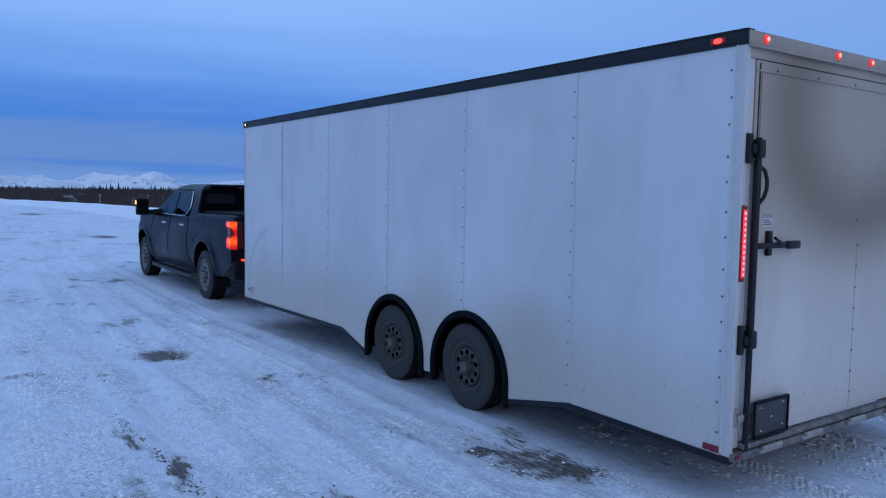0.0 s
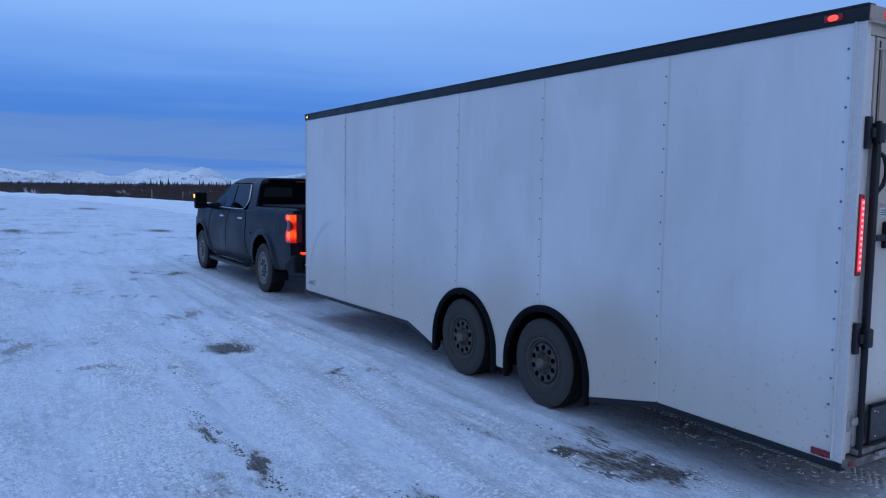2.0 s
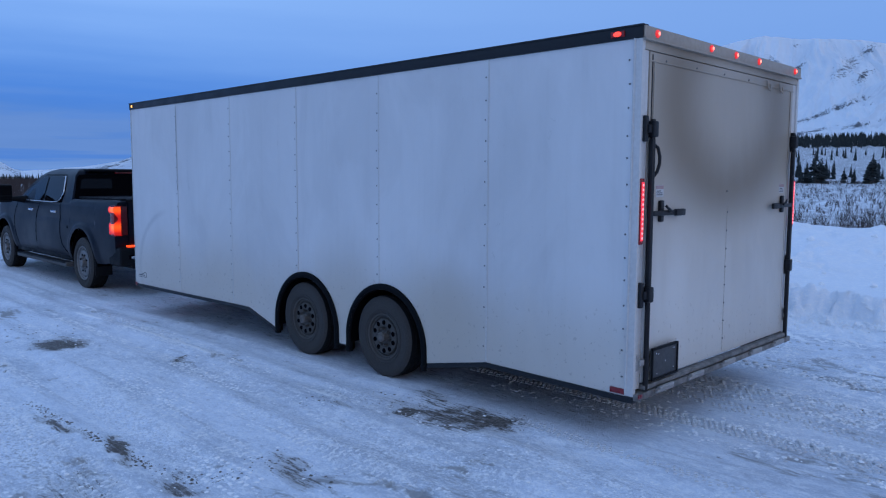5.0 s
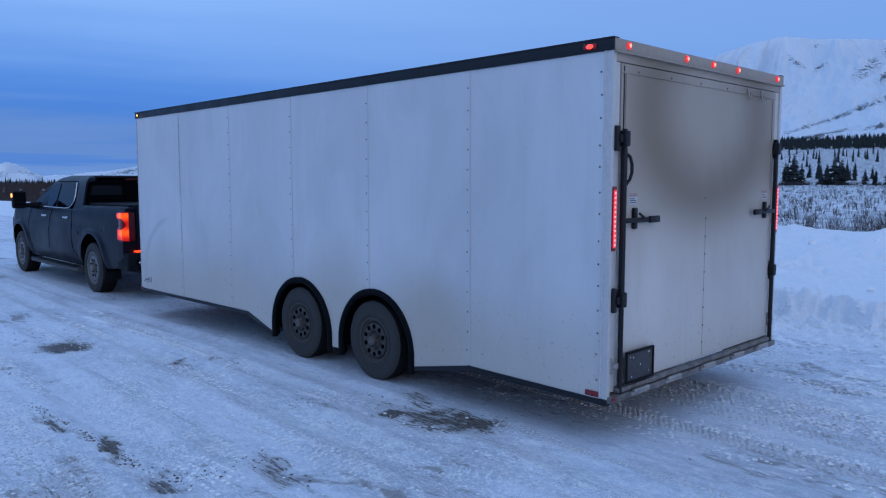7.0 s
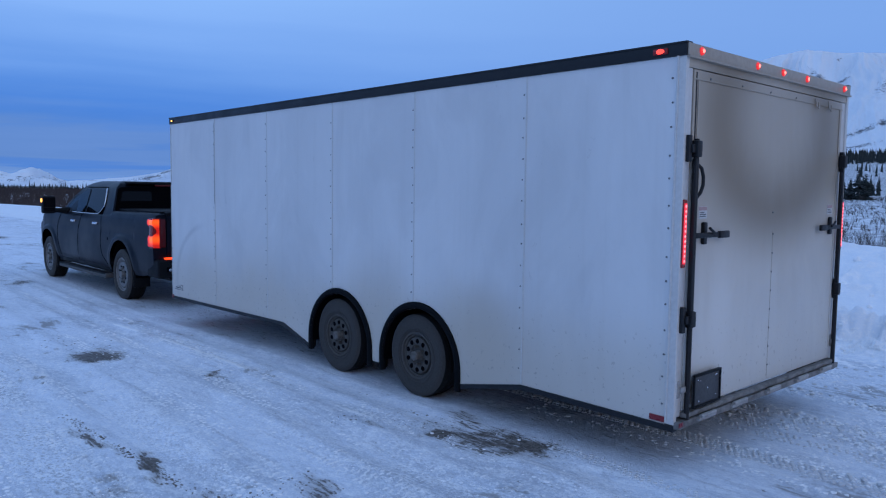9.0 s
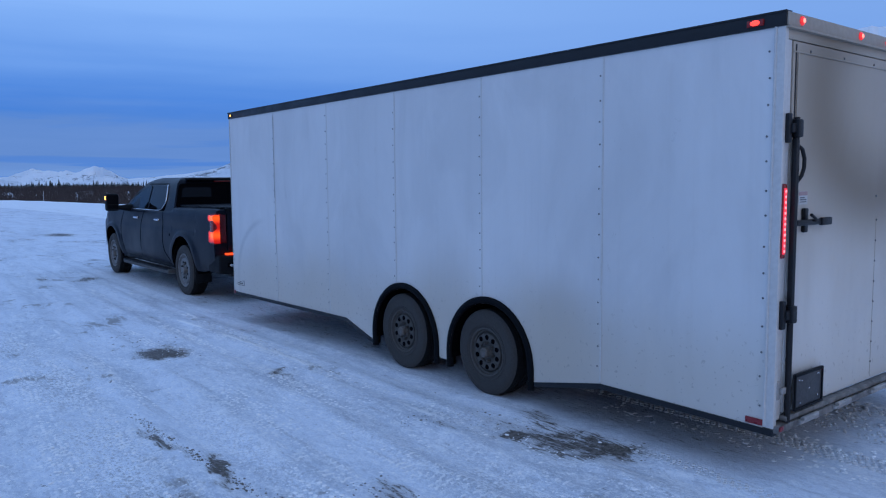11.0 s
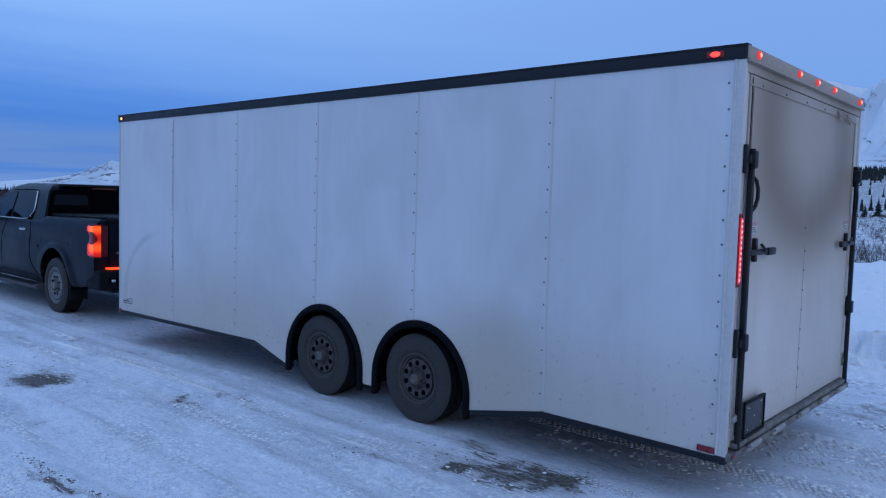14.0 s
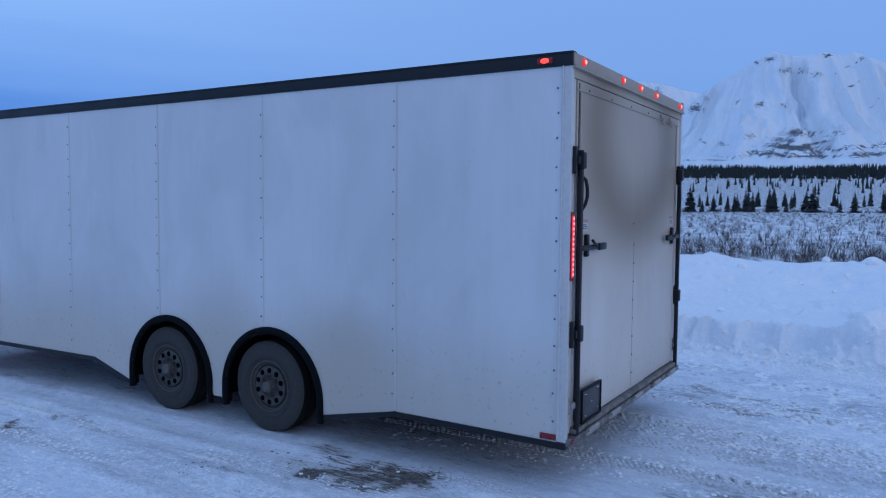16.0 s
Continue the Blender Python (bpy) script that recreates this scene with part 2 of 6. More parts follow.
    # coarse crumbly lanes: grey-brown grit and white crumbs mixed
    rough_mix = noise_of(stretch(pos, 1.0, 0.7, 1.0, 1), 48.0, 5, 0.75, 0.3)
    base = blend(calc("MULTIPLY", step(rough_mix, 0.50, 0.40), calc("MULTIPLY", coarse.outputs["Fac"], 0.75)), base, (0.33, 0.325, 0.33, 1))
    base = blend(calc("MULTIPLY", step(rough_mix, 0.56, 0.62), calc("MULTIPLY", coarse.outputs["Fac"], 0.95)), base, (0.98, 0.98, 0.985, 1))
    # scattered thin dirt in the driven area
    specks = calc("MULTIPLY", step(calc("MULTIPLY", noise_of(stretch(pos, 1.6, 0.6, 1.0, 1), 2.6, 7, 0.72, 0.4), step(patches, 0.38, 0.62)), 0.50, 0.60), calc("MULTIPLY", driven.outputs["Fac"], 0.75))
    base = blend(specks, base, (0.24, 0.225, 0.21, 1))
    # small dark clods strung out in patches
    clods = calc("MULTIPLY", step(noise_of(stretch(pos, 1.5, 0.75, 1.0, 1), 11.0, 5, 0.7, 0.5), 0.635, 0.68), calc("MULTIPLY", step(noise_of(pos, 1.3, 3, 0.6), 0.50, 0.62), driven.outputs["Fac"]))
    base = blend(calc("MULTIPLY", clods, 0.8), base, (0.15, 0.14, 0.13, 1))
    bare = step(calc("ADD", grit_shade.outputs["Fac"], calc("MULTIPLY", calc("SUBTRACT", noise_of(stretch(pos, 1.5, 0.24, 1.0, 4), 30.0, 7, 0.76, 0.3), 0.5), 2.6)), 0.48, 0.76)
    gravel = blend(step(grain, 0.4, 0.62), (0.07, 0.06, 0.052, 1), (0.19, 0.17, 0.155, 1))
    base = blend(calc("MULTIPLY", step(calc("ADD", grit_shade.outputs["Fac"], calc("MULTIPLY", calc("SUBTRACT", crumbs, 0.5), 0.6)), 0.12, 0.75), 0.55), base, (0.36, 0.345, 0.33, 1))
    base = blend(bare, base, gravel)
    # low dead growth poking through the untouched snow
    twig = noise_of(pos, 0.9, 7, 0.78, 0.5)
    base = blend(calc("MULTIPLY", step(calc("ADD", twig, calc("MULTIPLY", calc("MAXIMUM", calc("SUBTRACT", scrub.outputs["Fac"], 1.0), 0.0), 0.30)), 0.43, 0.57), calc("MINIMUM", scrub.outputs["Fac"], 1.0)), base, (0.12, 0.11, 0.10, 1))
    l.new(base, b.inputs["Base Color"])
    rough = calc("SUBTRACT", 0.72, calc("MULTIPLY", icy, 0.26))
    l.new(rough, b.inputs["Roughness"])
    b.inputs["Specular IOR Level"].default_value = 0.35
    bp = n.new("ShaderNodeBump")
    bp.inputs["Strength"].default_value, bp.inputs["Distance"].default_value = 0.55, 0.028
    l.new(calc("ADD", calc("ADD", calc("MULTIPLY", crumbs, 0.8), calc("MULTIPLY", flecks, 0.35)), calc("MULTIPLY", calc("MULTIPLY", chips, driven.outputs["Fac"]), 0.12)), bp.inputs["Height"])
    l.new(bp.outputs[0], b.inputs["Normal"])
    return m


def mountain_material(name, scrub_low, scrub_high):
    """Snow with streaks and painted rib shading, bare rock where the sheet says so, dark scrub in stripes over the
    lowest slopes between two heights.
    """
    m = bpy.data.materials.new(name)
    m.use_nodes = True
    n, l, calc, noise_of, stretch, step, blend = node_tools(m)
    b = n["Principled BSDF"]
    pack_shade = n.new("ShaderNodeAttribute")
    pack_shade.attribute_name = "pack_shade"
    rocky = n.new("ShaderNodeAttribute")
    rocky.attribute_name = "rocky"
    pos = n.new("ShaderNodeNewGeometry").outputs["Position"]
    z = n.new("ShaderNodeSeparateXYZ")
    l.new(pos, z.inputs[0])
    fine = noise_of(stretch(pos, 1, 1, 1.2), 0.055, 10, 0.82, 0.3)
    foot = calc("SUBTRACT", 1.0, step(z.outputs[2], scrub_low, scrub_high))
    stripes = noise_of(stretch(pos, 1, 1, 1.6), 0.011, 8, 0.72, 0.8)
    lower = step(calc("ADD", stripes, calc("MULTIPLY", calc("SUBTRACT", foot, 1.0), 0.30)), 0.515, 0.555)
    rock = blend(fine, (0.02, 0.024, 0.032, 1), (0.11, 0.115, 0.13, 1))
    snow = blend(calc("MULTIPLY", pack_shade.outputs["Fac"], 0.8), (0.82, 0.845, 0.88, 1), (0.61, 0.665, 0.735, 1))
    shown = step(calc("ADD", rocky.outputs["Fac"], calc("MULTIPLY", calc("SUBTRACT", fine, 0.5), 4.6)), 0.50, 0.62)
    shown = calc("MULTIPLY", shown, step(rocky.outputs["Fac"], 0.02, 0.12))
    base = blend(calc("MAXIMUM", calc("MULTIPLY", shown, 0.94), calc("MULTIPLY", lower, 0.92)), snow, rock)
    l.new(base, b.inputs["Base Color"])
    b.inputs["Roughness"].default_value = 0.85
    bp = n.new("ShaderNodeBump")
    bp.inputs["Strength"].default_value, bp.inputs["Distance"].default_value = 0.5, 10.0
    l.new(noise_of(pos, 0.02, 7, 0.65), bp.inputs["Height"])
    l.new(bp.outputs[0], b.inputs["Normal"])
    return m


def panel_material(name, kind):
    """White painted aluminium sheet, slightly buckled, with road film. kind: side or door (the door carries exhaust soot)."""
    m = bpy.data.materials.new(name)
    m.use_nodes = True
    n, l, calc, noise_of, stretch, step, blend = node_tools(m)
    b = n["Principled BSDF"]
    pos = n.new("ShaderNodeNewGeometry").outputs["Position"]
    p = n.new("ShaderNodeSeparateXYZ")
    l.new(pos, p.inputs[0])
    x, y, z = p.outputs
    film = noise_of(stretch(pos, 1, 1, 0.35), 1.1, 6, 0.6, 0.4)
    runs = noise_of(stretch(pos, 9, 9, 0.5), 1.0, 5, 0.65)
    dots = noise_of(pos, 26.0, 3, 0.6)
    clean, dull = ((0.725, 0.71, 0.70, 1), (0.59, 0.58, 0.575, 1)) if kind == "side" else ((0.74, 0.72, 0.68, 1), (0.58, 0.55, 0.50, 1))
    base = blend(calc("MULTIPLY", step(film, 0.35, 0.7), 0.5), clean, dull)
    base = blend(calc("MULTIPLY", step(runs, 0.48, 0.75), 0.12), base, (0.46, 0.43, 0.39, 1))
    sheet = n.new("ShaderNodeObjectInfo").outputs["Random"]
    base = blend(calc("MULTIPLY", sheet, 0.16), base, (0.62, 0.615, 0.62, 1))
    cloudy = noise_of(stretch(pos, 1, 1.3, 0.8), 0.9, 5, 0.62, 0.8)
    base = blend(calc("MULTIPLY", step(cloudy, 0.46, 0.68), 0.28), base, (0.50, 0.49, 0.485, 1))
    base = blend(calc("MULTIPLY", step(cloudy, 0.46, 0.30), 0.30), base, (0.80, 0.79, 0.785, 1))
    # short scratches and rubbed spots
    rub = noise_of(stretch(pos, 1, 3.5, 1.6), 3.2, 6, 0.75, 1.2)
    base = blend(calc("MULTIPLY", calc("MULTIPLY", step(rub, 0.63, 0.70), step(film, 0.45, 0.6)), 0.30), base, (0.36, 0.35, 0.34, 1))
    if kind == "side":
        # brown spray thrown up and back by the wheels
        for cy, cz, ry, rz, amount in ((1.62, 0.66, 0.42, 0.50, 0.42), (1.76, 0.42, 0.80, 0.74, 0.60), (2.95, 0.55, 0.6, 0.75, 0.60), (5.0, 0.35, 1.4, 1.0, 0.42), (0.9, 0.3, 1.2, 0.8, 0.30), (6.6, 0.3, 1.4, 0.9, 0.36)):
            dy = calc("DIVIDE", calc("SUBTRACT", y, cy), ry)
            dz = calc("DIVIDE", calc("SUBTRACT", z, cz), rz)
            d = calc("SQRT", calc("ADD", calc("MULTIPLY", dy, dy), calc("MULTIPLY", dz, dz)))
            d = calc("ADD", d, calc("MULTIPLY", calc("SUBTRACT", film, 0.5), 0.9))
            base = blend(calc("MULTIPLY", calc("SUBTRACT", 1.0, step(d, 0.1, 1.15)), amount), base, (0.47, 0.405, 0.33, 1))
        # a long curved scrape on the foremost sheet
        dy = calc("SUBTRACT", y, 6.3)
        dz = calc("MULTIPLY", calc("SUBTRACT", z, 0.55), 1.25)
        d = calc("ABSOLUTE", calc("SUBTRACT", calc("SQRT", calc("ADD", calc("MULTIPLY", dy, dy), calc("MULTIPLY", dz, dz))), 0.92))
        d = calc("ADD", d, calc("MULTIPLY", calc("SUBTRACT", dots, 0.5), 0.05))
        arc = calc("MULTIPLY", calc("SUBTRACT", 1.0, step(d, 0.0, 0.07)), step(dy, 0.0, 0.5))
        base = blend(calc("MULTIPLY", arc, 0.30), base, (0.30, 0.30, 0.31, 1))
    else:
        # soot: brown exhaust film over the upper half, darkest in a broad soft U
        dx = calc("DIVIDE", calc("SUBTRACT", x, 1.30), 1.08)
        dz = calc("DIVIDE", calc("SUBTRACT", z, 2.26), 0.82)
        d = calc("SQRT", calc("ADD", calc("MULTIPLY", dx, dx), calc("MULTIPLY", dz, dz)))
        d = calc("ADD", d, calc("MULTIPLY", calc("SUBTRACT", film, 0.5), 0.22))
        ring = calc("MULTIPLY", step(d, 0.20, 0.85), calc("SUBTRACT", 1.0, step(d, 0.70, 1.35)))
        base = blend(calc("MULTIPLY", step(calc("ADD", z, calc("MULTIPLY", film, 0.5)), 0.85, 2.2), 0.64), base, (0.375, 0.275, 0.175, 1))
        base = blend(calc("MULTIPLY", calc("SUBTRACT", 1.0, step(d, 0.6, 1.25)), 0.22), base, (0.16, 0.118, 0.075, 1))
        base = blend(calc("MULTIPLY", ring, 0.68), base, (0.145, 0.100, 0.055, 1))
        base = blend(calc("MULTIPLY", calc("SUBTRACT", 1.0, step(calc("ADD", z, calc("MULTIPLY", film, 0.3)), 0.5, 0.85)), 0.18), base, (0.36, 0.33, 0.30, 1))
    low_part = calc("SUBTRACT", 1.0, step(calc("ADD", z, calc("MULTIPLY", film, 0.5)), 0.75, 1.35))
    base = blend(calc("MULTIPLY", low_part, 0.50 if kind == "side" else 0.30), base, (0.57, 0.50, 0.41, 1))
    base = blend(calc("MULTIPLY", step(dots, 0.62, 0.68), calc("MULTIPLY", low_part, 0.55)), base, (0.34, 0.30, 0.26, 1))
    l.new(base, b.inputs["Base Color"])
    l.new(calc("ADD", 0.34, calc("MULTIPLY", film, 0.22)), b.inputs["Roughness"])
    b.inputs["Specular IOR Level"].default_value = 0.4
    bp = n.new("ShaderNodeBump")
    bp.inputs["Strength"].default_value, bp.inputs["Distance"].default_value = 0.25, 0.03
    l.new(calc("ADD", noise_of(stretch(pos, 1, 1, 0.4), 1.7, 3, 0.5), calc("MULTIPLY", dots, 0.04)), bp.inputs["Height"])
    l.new(bp.outputs[0], b.inputs["Normal"])
    return m


M_SNOW = snow_material()
M_CHUNK = material("crumbled_snow", (0.955, 0.96, 0.965), 0.75, vary=0.03, scale=2.0, fine=25, bump=0.25, bump_scale=40, spec=0.3)
M_LUG = material("pressed_snow", (0.62, 0.625, 0.64), 0.7, vary=0.08, scale=2.0, fine=25, bump=0.25, bump_scale=40, spec=0.35)
M_DIRT = material("frozen_dirt", (0.13, 0.115, 0.10), 0.9, vary=0.4, scale=4.0, fine=40, bump=0.4, bump_scale=60)
M_SIDE = panel_material("white_aluminium_side", "side")
M_DOOR = panel_material("white_aluminium_door", "door")
M_WHITE = material("white_moulding", (0.59, 0.565, 0.54), 0.38, vary=0.10, scale=2.5, fine=40, bump=0.05)
M_GALV = material("grey_header_metal", (0.38, 0.32, 0.26), 0.5, 0.1, vary=0.15, scale=2, fine=35, bump=0.06)
M_HINGE = material("bare_hinge_metal", (0.34, 0.32, 0.30), 0.45, 0.3, vary=0.3, scale=9, fine=40, bump=0.2)
M_SILL = material("dirty_sill_metal", (0.17, 0.16, 0.15), 0.65, 0.1, vary=0.7, scale=5, fine=25, bump=0.3, bump_scale=35)
M_BLACK = material("black_trim", (0.009, 0.011, 0.015), 0.5, vary=0.25, scale=4, fine=50, bump=0.05, spec=0.35)
M_STEEL = material("black_painted_steel", (0.010, 0.010, 0.012), 0.45, vary=0.4, scale=6, fine=60, bump=0.15, spec=0.3)
M_PLATE = material("dusty_plate_steel", (0.045, 0.045, 0.048), 0.5, vary=0.5, scale=4, fine=40, bump=0.15)
M_PLASTIC = material("black_plastic", (0.008, 0.009, 0.011), 0.6, vary=0.35, scale=5, fine=60, bump=0.12, spec=0.12)
M_RUBBER = material("dusty_tyre_rubber", (0.045, 0.041, 0.038), 0.9, vary=0.35, scale=6, fine=70, bump=0.4, bump_scale=120)
M_TREAD = material("black_tread_rubber", (0.012, 0.012, 0.013), 0.9, vary=0.3, scale=8, fine=60, bump=0.5, bump_scale=60, spec=0.15)
M_FLARE = material("black_flare_plastic", (0.005, 0.006, 0.008), 0.6, vary=0.4, scale=5, fine=60, bump=0.12, spec=0.06)
M_RIM = material("grimy_steel_wheel", (0.070, 0.064, 0.058), 0.75, 0.1, vary=0.35, scale=9, fine=60, bump=0.2)
M_HUB = material("worn_hub_cap", (0.12, 0.11, 0.10), 0.6, 0.2, vary=0.4, scale=20, fine=80, bump=0.2)
M_RIM_SILVER = material("dirty_alloy_wheel", (0.19, 0.185, 0.18), 0.5, 0.4, vary=0.3, scale=6, fine=40, bump=0.1)
M_MUD = material("dried_mud", (0.17, 0.135, 0.10), 0.9, vary=0.4, scale=12, fine=60, bump=0.4, bump_scale=70)
# near-black without gloss: deep recesses carry their shade as colour
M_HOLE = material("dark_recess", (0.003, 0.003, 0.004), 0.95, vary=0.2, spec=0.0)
M_UNDER = material("dirty_underbody", (0.035, 0.034, 0.033), 0.8, vary=0.4, scale=3, fine=30, bump=0.4)
M_TRUCK = material("dusty_dark_blue_grey_paint", (0.0040, 0.0066, 0.0135), 0.40, 0.1, vary=0.4, scale=1.5, fine=18, bump=0.02, spec=0.16)
M_DUST = material("dusty_grey_plastic", (0.07, 0.068, 0.066), 0.7, vary=0.3, scale=4, fine=40, bump=0.2)
M_GLASS = material("dark_tinted_glass", (0.004, 0.005, 0.007), 0.05, vary=0.1, scale=2, bump=0.0, spec=0.09)
M_CHROME = material("worn_chrome", (0.62, 0.63, 0.65), 0.2, 0.9, vary=0.1, bump=0.02)
M_SCREW = material("dull_screw", (0.15, 0.15, 0.155), 0.5, 0.5, vary=0.3)
M_REFLECT = material("red_reflector", (0.20, 0.012, 0.02), 0.3, vary=0.3, scale=40, fine=150)
M_STICKER = material("faded_label", (0.55, 0.54, 0.53), 0.5, vary=0.15)
M_STICKER_RED = material("red_label_band", (0.42, 0.27, 0.26), 0.5, vary=0.15)
M_INK = material("dark_label_ink", (0.05, 0.05, 0.06), 0.6, vary=0.2)
M_RED = lamp_material("lit_red_lamp", (1.0, 0.045, 0.03), 2.2)
M_PINK = lamp_material("lit_red_strip", (0.95, 0.035, 0.06), 0.85)
M_DIODE = lamp_material("lit_diode", (1.0, 0.20, 0.22), 2.0)
M_TAIL = bulb_material("lit_tail_lamp", ((8.76, 1.215), (8.76, 0.960)), 0.115)
M_STRIP = lamp_material("lit_brake_strip", (1.0, 0.06, 0.012), 1.8)
M_LENS_DARK = material("dark_red_lens", (0.10, 0.006, 0.008), 0.2, vary=0.15)
M_AMBER = lamp_material("lit_amber_lamp", (1.0, 0.42, 0.08), 2.5)
M_GLOW = lamp_material("lit_red_lens", (0.85, 0.03, 0.03), 0.75)
M_HOT = lamp_material("lit_red_lamp_core", (1.0, 0.16, 0.12), 3.2)
M_LENS = material("red_lamp_lens", (0.25, 0.012, 0.012), 0.2, vary=0.1)
M_NEEDLE = material("spruce_needles", (0.018, 0.026, 0.026), 0.85, vary=0.4, scale=0.5, fine=5, bump=0.3, bump_scale=10)
M_BARK = material("spruce_bark", (0.07, 0.06, 0.052), 0.9, vary=0.3, scale=2, fine=12, bump=0.4, bump_scale=14)
M_TWIG = material("willow_twigs", (0.060, 0.046, 0.043), 0.85, vary=0.35, scale=0.3, fine=4, bump=0.1)
M_TWIG_FAR = material("brown_willow_thicket", (0.060, 0.040, 0.036), 0.9, vary=0.35, scale=0.05, fine=0.8, bump=0.1)
M_MOUNT = mountain_material("mountain_snow", -60.0, -30.0)
M_MOUNT_FAR = mountain_material("far_mountain_snow", -8.0, 14.0)
M_POST = material("weathered_post", (0.45, 0.46, 0.48), 0.7, vary=0.2)


# ---- shapes ----
def box(bm, x0, x1, y0, y1, z0, z1, bevel=0.0, segments=2):
    made = bmesh.ops.create_cube(bm, size=1.0, matrix=Matrix.Translation(((x0 + x1) / 2, (y0 + y1) / 2, (z0 + z1) / 2)) @ Matrix.Diagonal((abs(x1 - x0), abs(y1 - y0), abs(z1 - z0), 1)))
    if bevel:
        edges = list({e for v in made["verts"] for e in v.link_edges})
        bmesh.ops.bevel(bm, geom=edges, offset=bevel, segments=segments, affect="EDGES", profile=0.6)
    return bm


def tube(bm, points, radius, sides=10, closed=True):
    """A round bar along points; radius may be one number or one for each point."""
    pts = [Vector(p) for p in points]
    radii = radius if isinstance(radius, (list, tuple)) else [radius] * len(pts)
    rings = []
    for i, p in enumerate(pts):
        d = (pts[min(i + 1, len(pts) - 1)] - pts[max(i - 1, 0)]).normalized()
        a = d.orthogonal().normalized() if i == 0 else (a - d * a.dot(d)).normalized()
        c = d.cross(a)
        rings.append([bm.verts.new(p + radii[i] * (math.cos(k) * a + math.sin(k) * c)) for k in (2 * math.pi * j / sides for j in range(sides))])
    for r, s in zip(rings, rings[1:]):
        for j in range(sides):
            bm.faces.new((r[j], r[(j + 1) % sides], s[(j + 1) % sides], s[j]))
    if closed:
        bm.faces.new(rings[0][::-1])
        bm.faces.new(rings[-1])
    return bm


def spin_x(bm, profile, cx, cy, cz, sides=48, side=-1):
    """A turned form about an axis along x through (cx, cy, cz). profile: (distance outward along side * x, radius)."""
    rings = []
    for out, r in profile:
        if r < 1e-5:
            rings.append([bm.verts.new((cx + side * out, cy, cz))])
        else:
            rings.append([bm.verts.new((cx + side * out, cy + r * math.cos(a), cz + r * math.sin(a))) for a in (2 * math.pi * j / sides for j in range(sides))])
    for r, s in zip(rings, rings[1:]):
        for j in range(sides):
            k = (j + 1) % sides
            quad = [r[j % len(r)], r[k % len(r)], s[k % len(s)], s[j % len(s)]]
            quad = [v for i, v in enumerate(quad) if v not in quad[:i]]
            if len(quad) > 2:
                bm.faces.new(quad)
    return bm


def ball(bm, centre, r, flat=(1, 1, 1), u=10, v=6):
    bmesh.ops.create_uvsphere(bm, u_segments=u, v_segments=v, radius=r, matrix=Matrix.Translation(centre) @ Matrix.Diagonal((*flat, 1)))
    return bm


def mesh_from(name, bm, mat, smooth=35):
    bmesh.ops.recalc_face_normals(bm, faces=bm.faces)
    me = bpy.data.meshes.new(name)
    bm.to_mesh(me)
    bm.free()
    me.materials.append(mat)
    if smooth:
        me.shade_smooth()
        me.set_sharp_from_angle(angle=radians(smooth))
    return me


def part(name, bm, mat, parent, label="", smooth=35):
    """One mesh object, built in world places, under a thing (an Empty) or under a part."""
    ob = new(name, mesh_from(name, bm, mat, smooth))
    if parent is not None:
        ob.parent = parent
        if parent.type == "EMPTY":
            ob.matrix_parent_inverse = Matrix.Translation(-parent.location)
    return tagged(ob, label) if label else ob


def thing(name, base, label, category, group=""):
    e = new(name)
    e.location = base
    e.empty_display_size = 0.2
    return tagged(e, label, category, group)


def smoothstep(v, lo, hi):
    k = np.clip((v - lo) / (hi - lo), 0, 1)
    return k * k * (3 - 2 * k)


PERM = np.random.RandomState(7).permutation(4096)


def lattice(ix, iy, seed):
    return PERM[(PERM[(ix + seed * 131) & 4095] + iy + seed * 57) & 4095] / 4095.0


def value_noise(x, y, seed=0):
    ix, iy = np.floor(x).astype(int), np.floor(y).astype(int)
    fx, fy = x - ix, y - iy
    fx, fy = fx * fx * fx * (fx * (fx * 6 - 15) + 10), fy * fy * fy * (fy * (fy * 6 - 15) + 10)
    a, b = lattice(ix, iy, seed), lattice(ix + 1, iy, seed)
    c, d = lattice(ix, iy + 1, seed), lattice(ix + 1, iy + 1, seed)
    return (a + (b - a) * fx) * (1 - fy) + (c + (d - c) * fx) * fy


def fbm(x, y, scale, octaves=4, seed=0, gain=0.5):
    """Layered noise about 0, within about -0.5 to 0.5; scale: metres to a wave."""
    total, amp, norm = np.zeros_like(x, dtype=float), 1.0, 0.0
    for o in range(octaves):
        k = 2.03**o / scale
        total += amp * (value_noise(x * k + 17.3 * o, y * k - 9.1 * o, seed + o) - 0.5)
        norm, amp = norm + amp, amp * gain
    return total / norm


def grid_mesh(name, xs, ys, zs, mat, attributes=()):
    """A sheet from 2D arrays of places."""
    h, w = xs.shape
    me = bpy.data.meshes.new(name)
    idx = np.arange(h * w).reshape(h, w)
    quads = np.stack([idx[:-1, :-1], idx[:-1, 1:], idx[1:, 1:], idx[1:, :-1]], -1).reshape(-1, 4)
    me.vertices.add(h * w)
    me.vertices.foreach_set("co", np.stack([xs, ys, zs], -1).astype(np.float32).ravel())
    me.loops.add(quads.size)
    me.loops.foreach_set("vertex_index", quads.astype(np.int32).ravel())
    me.polygons.add(len(quads))
    me.polygons.foreach_set("loop_start", np.arange(0, quads.size, 4, dtype=np.int32))
    me.update(calc_edges=True)
    for key, values in attributes:
        me.attributes.new(key, "FLOAT", "POINT").data.foreach_set("value", values.astype(np.float32).ravel())
    me.materials.append(mat)
    me.shade_smooth()
    return me


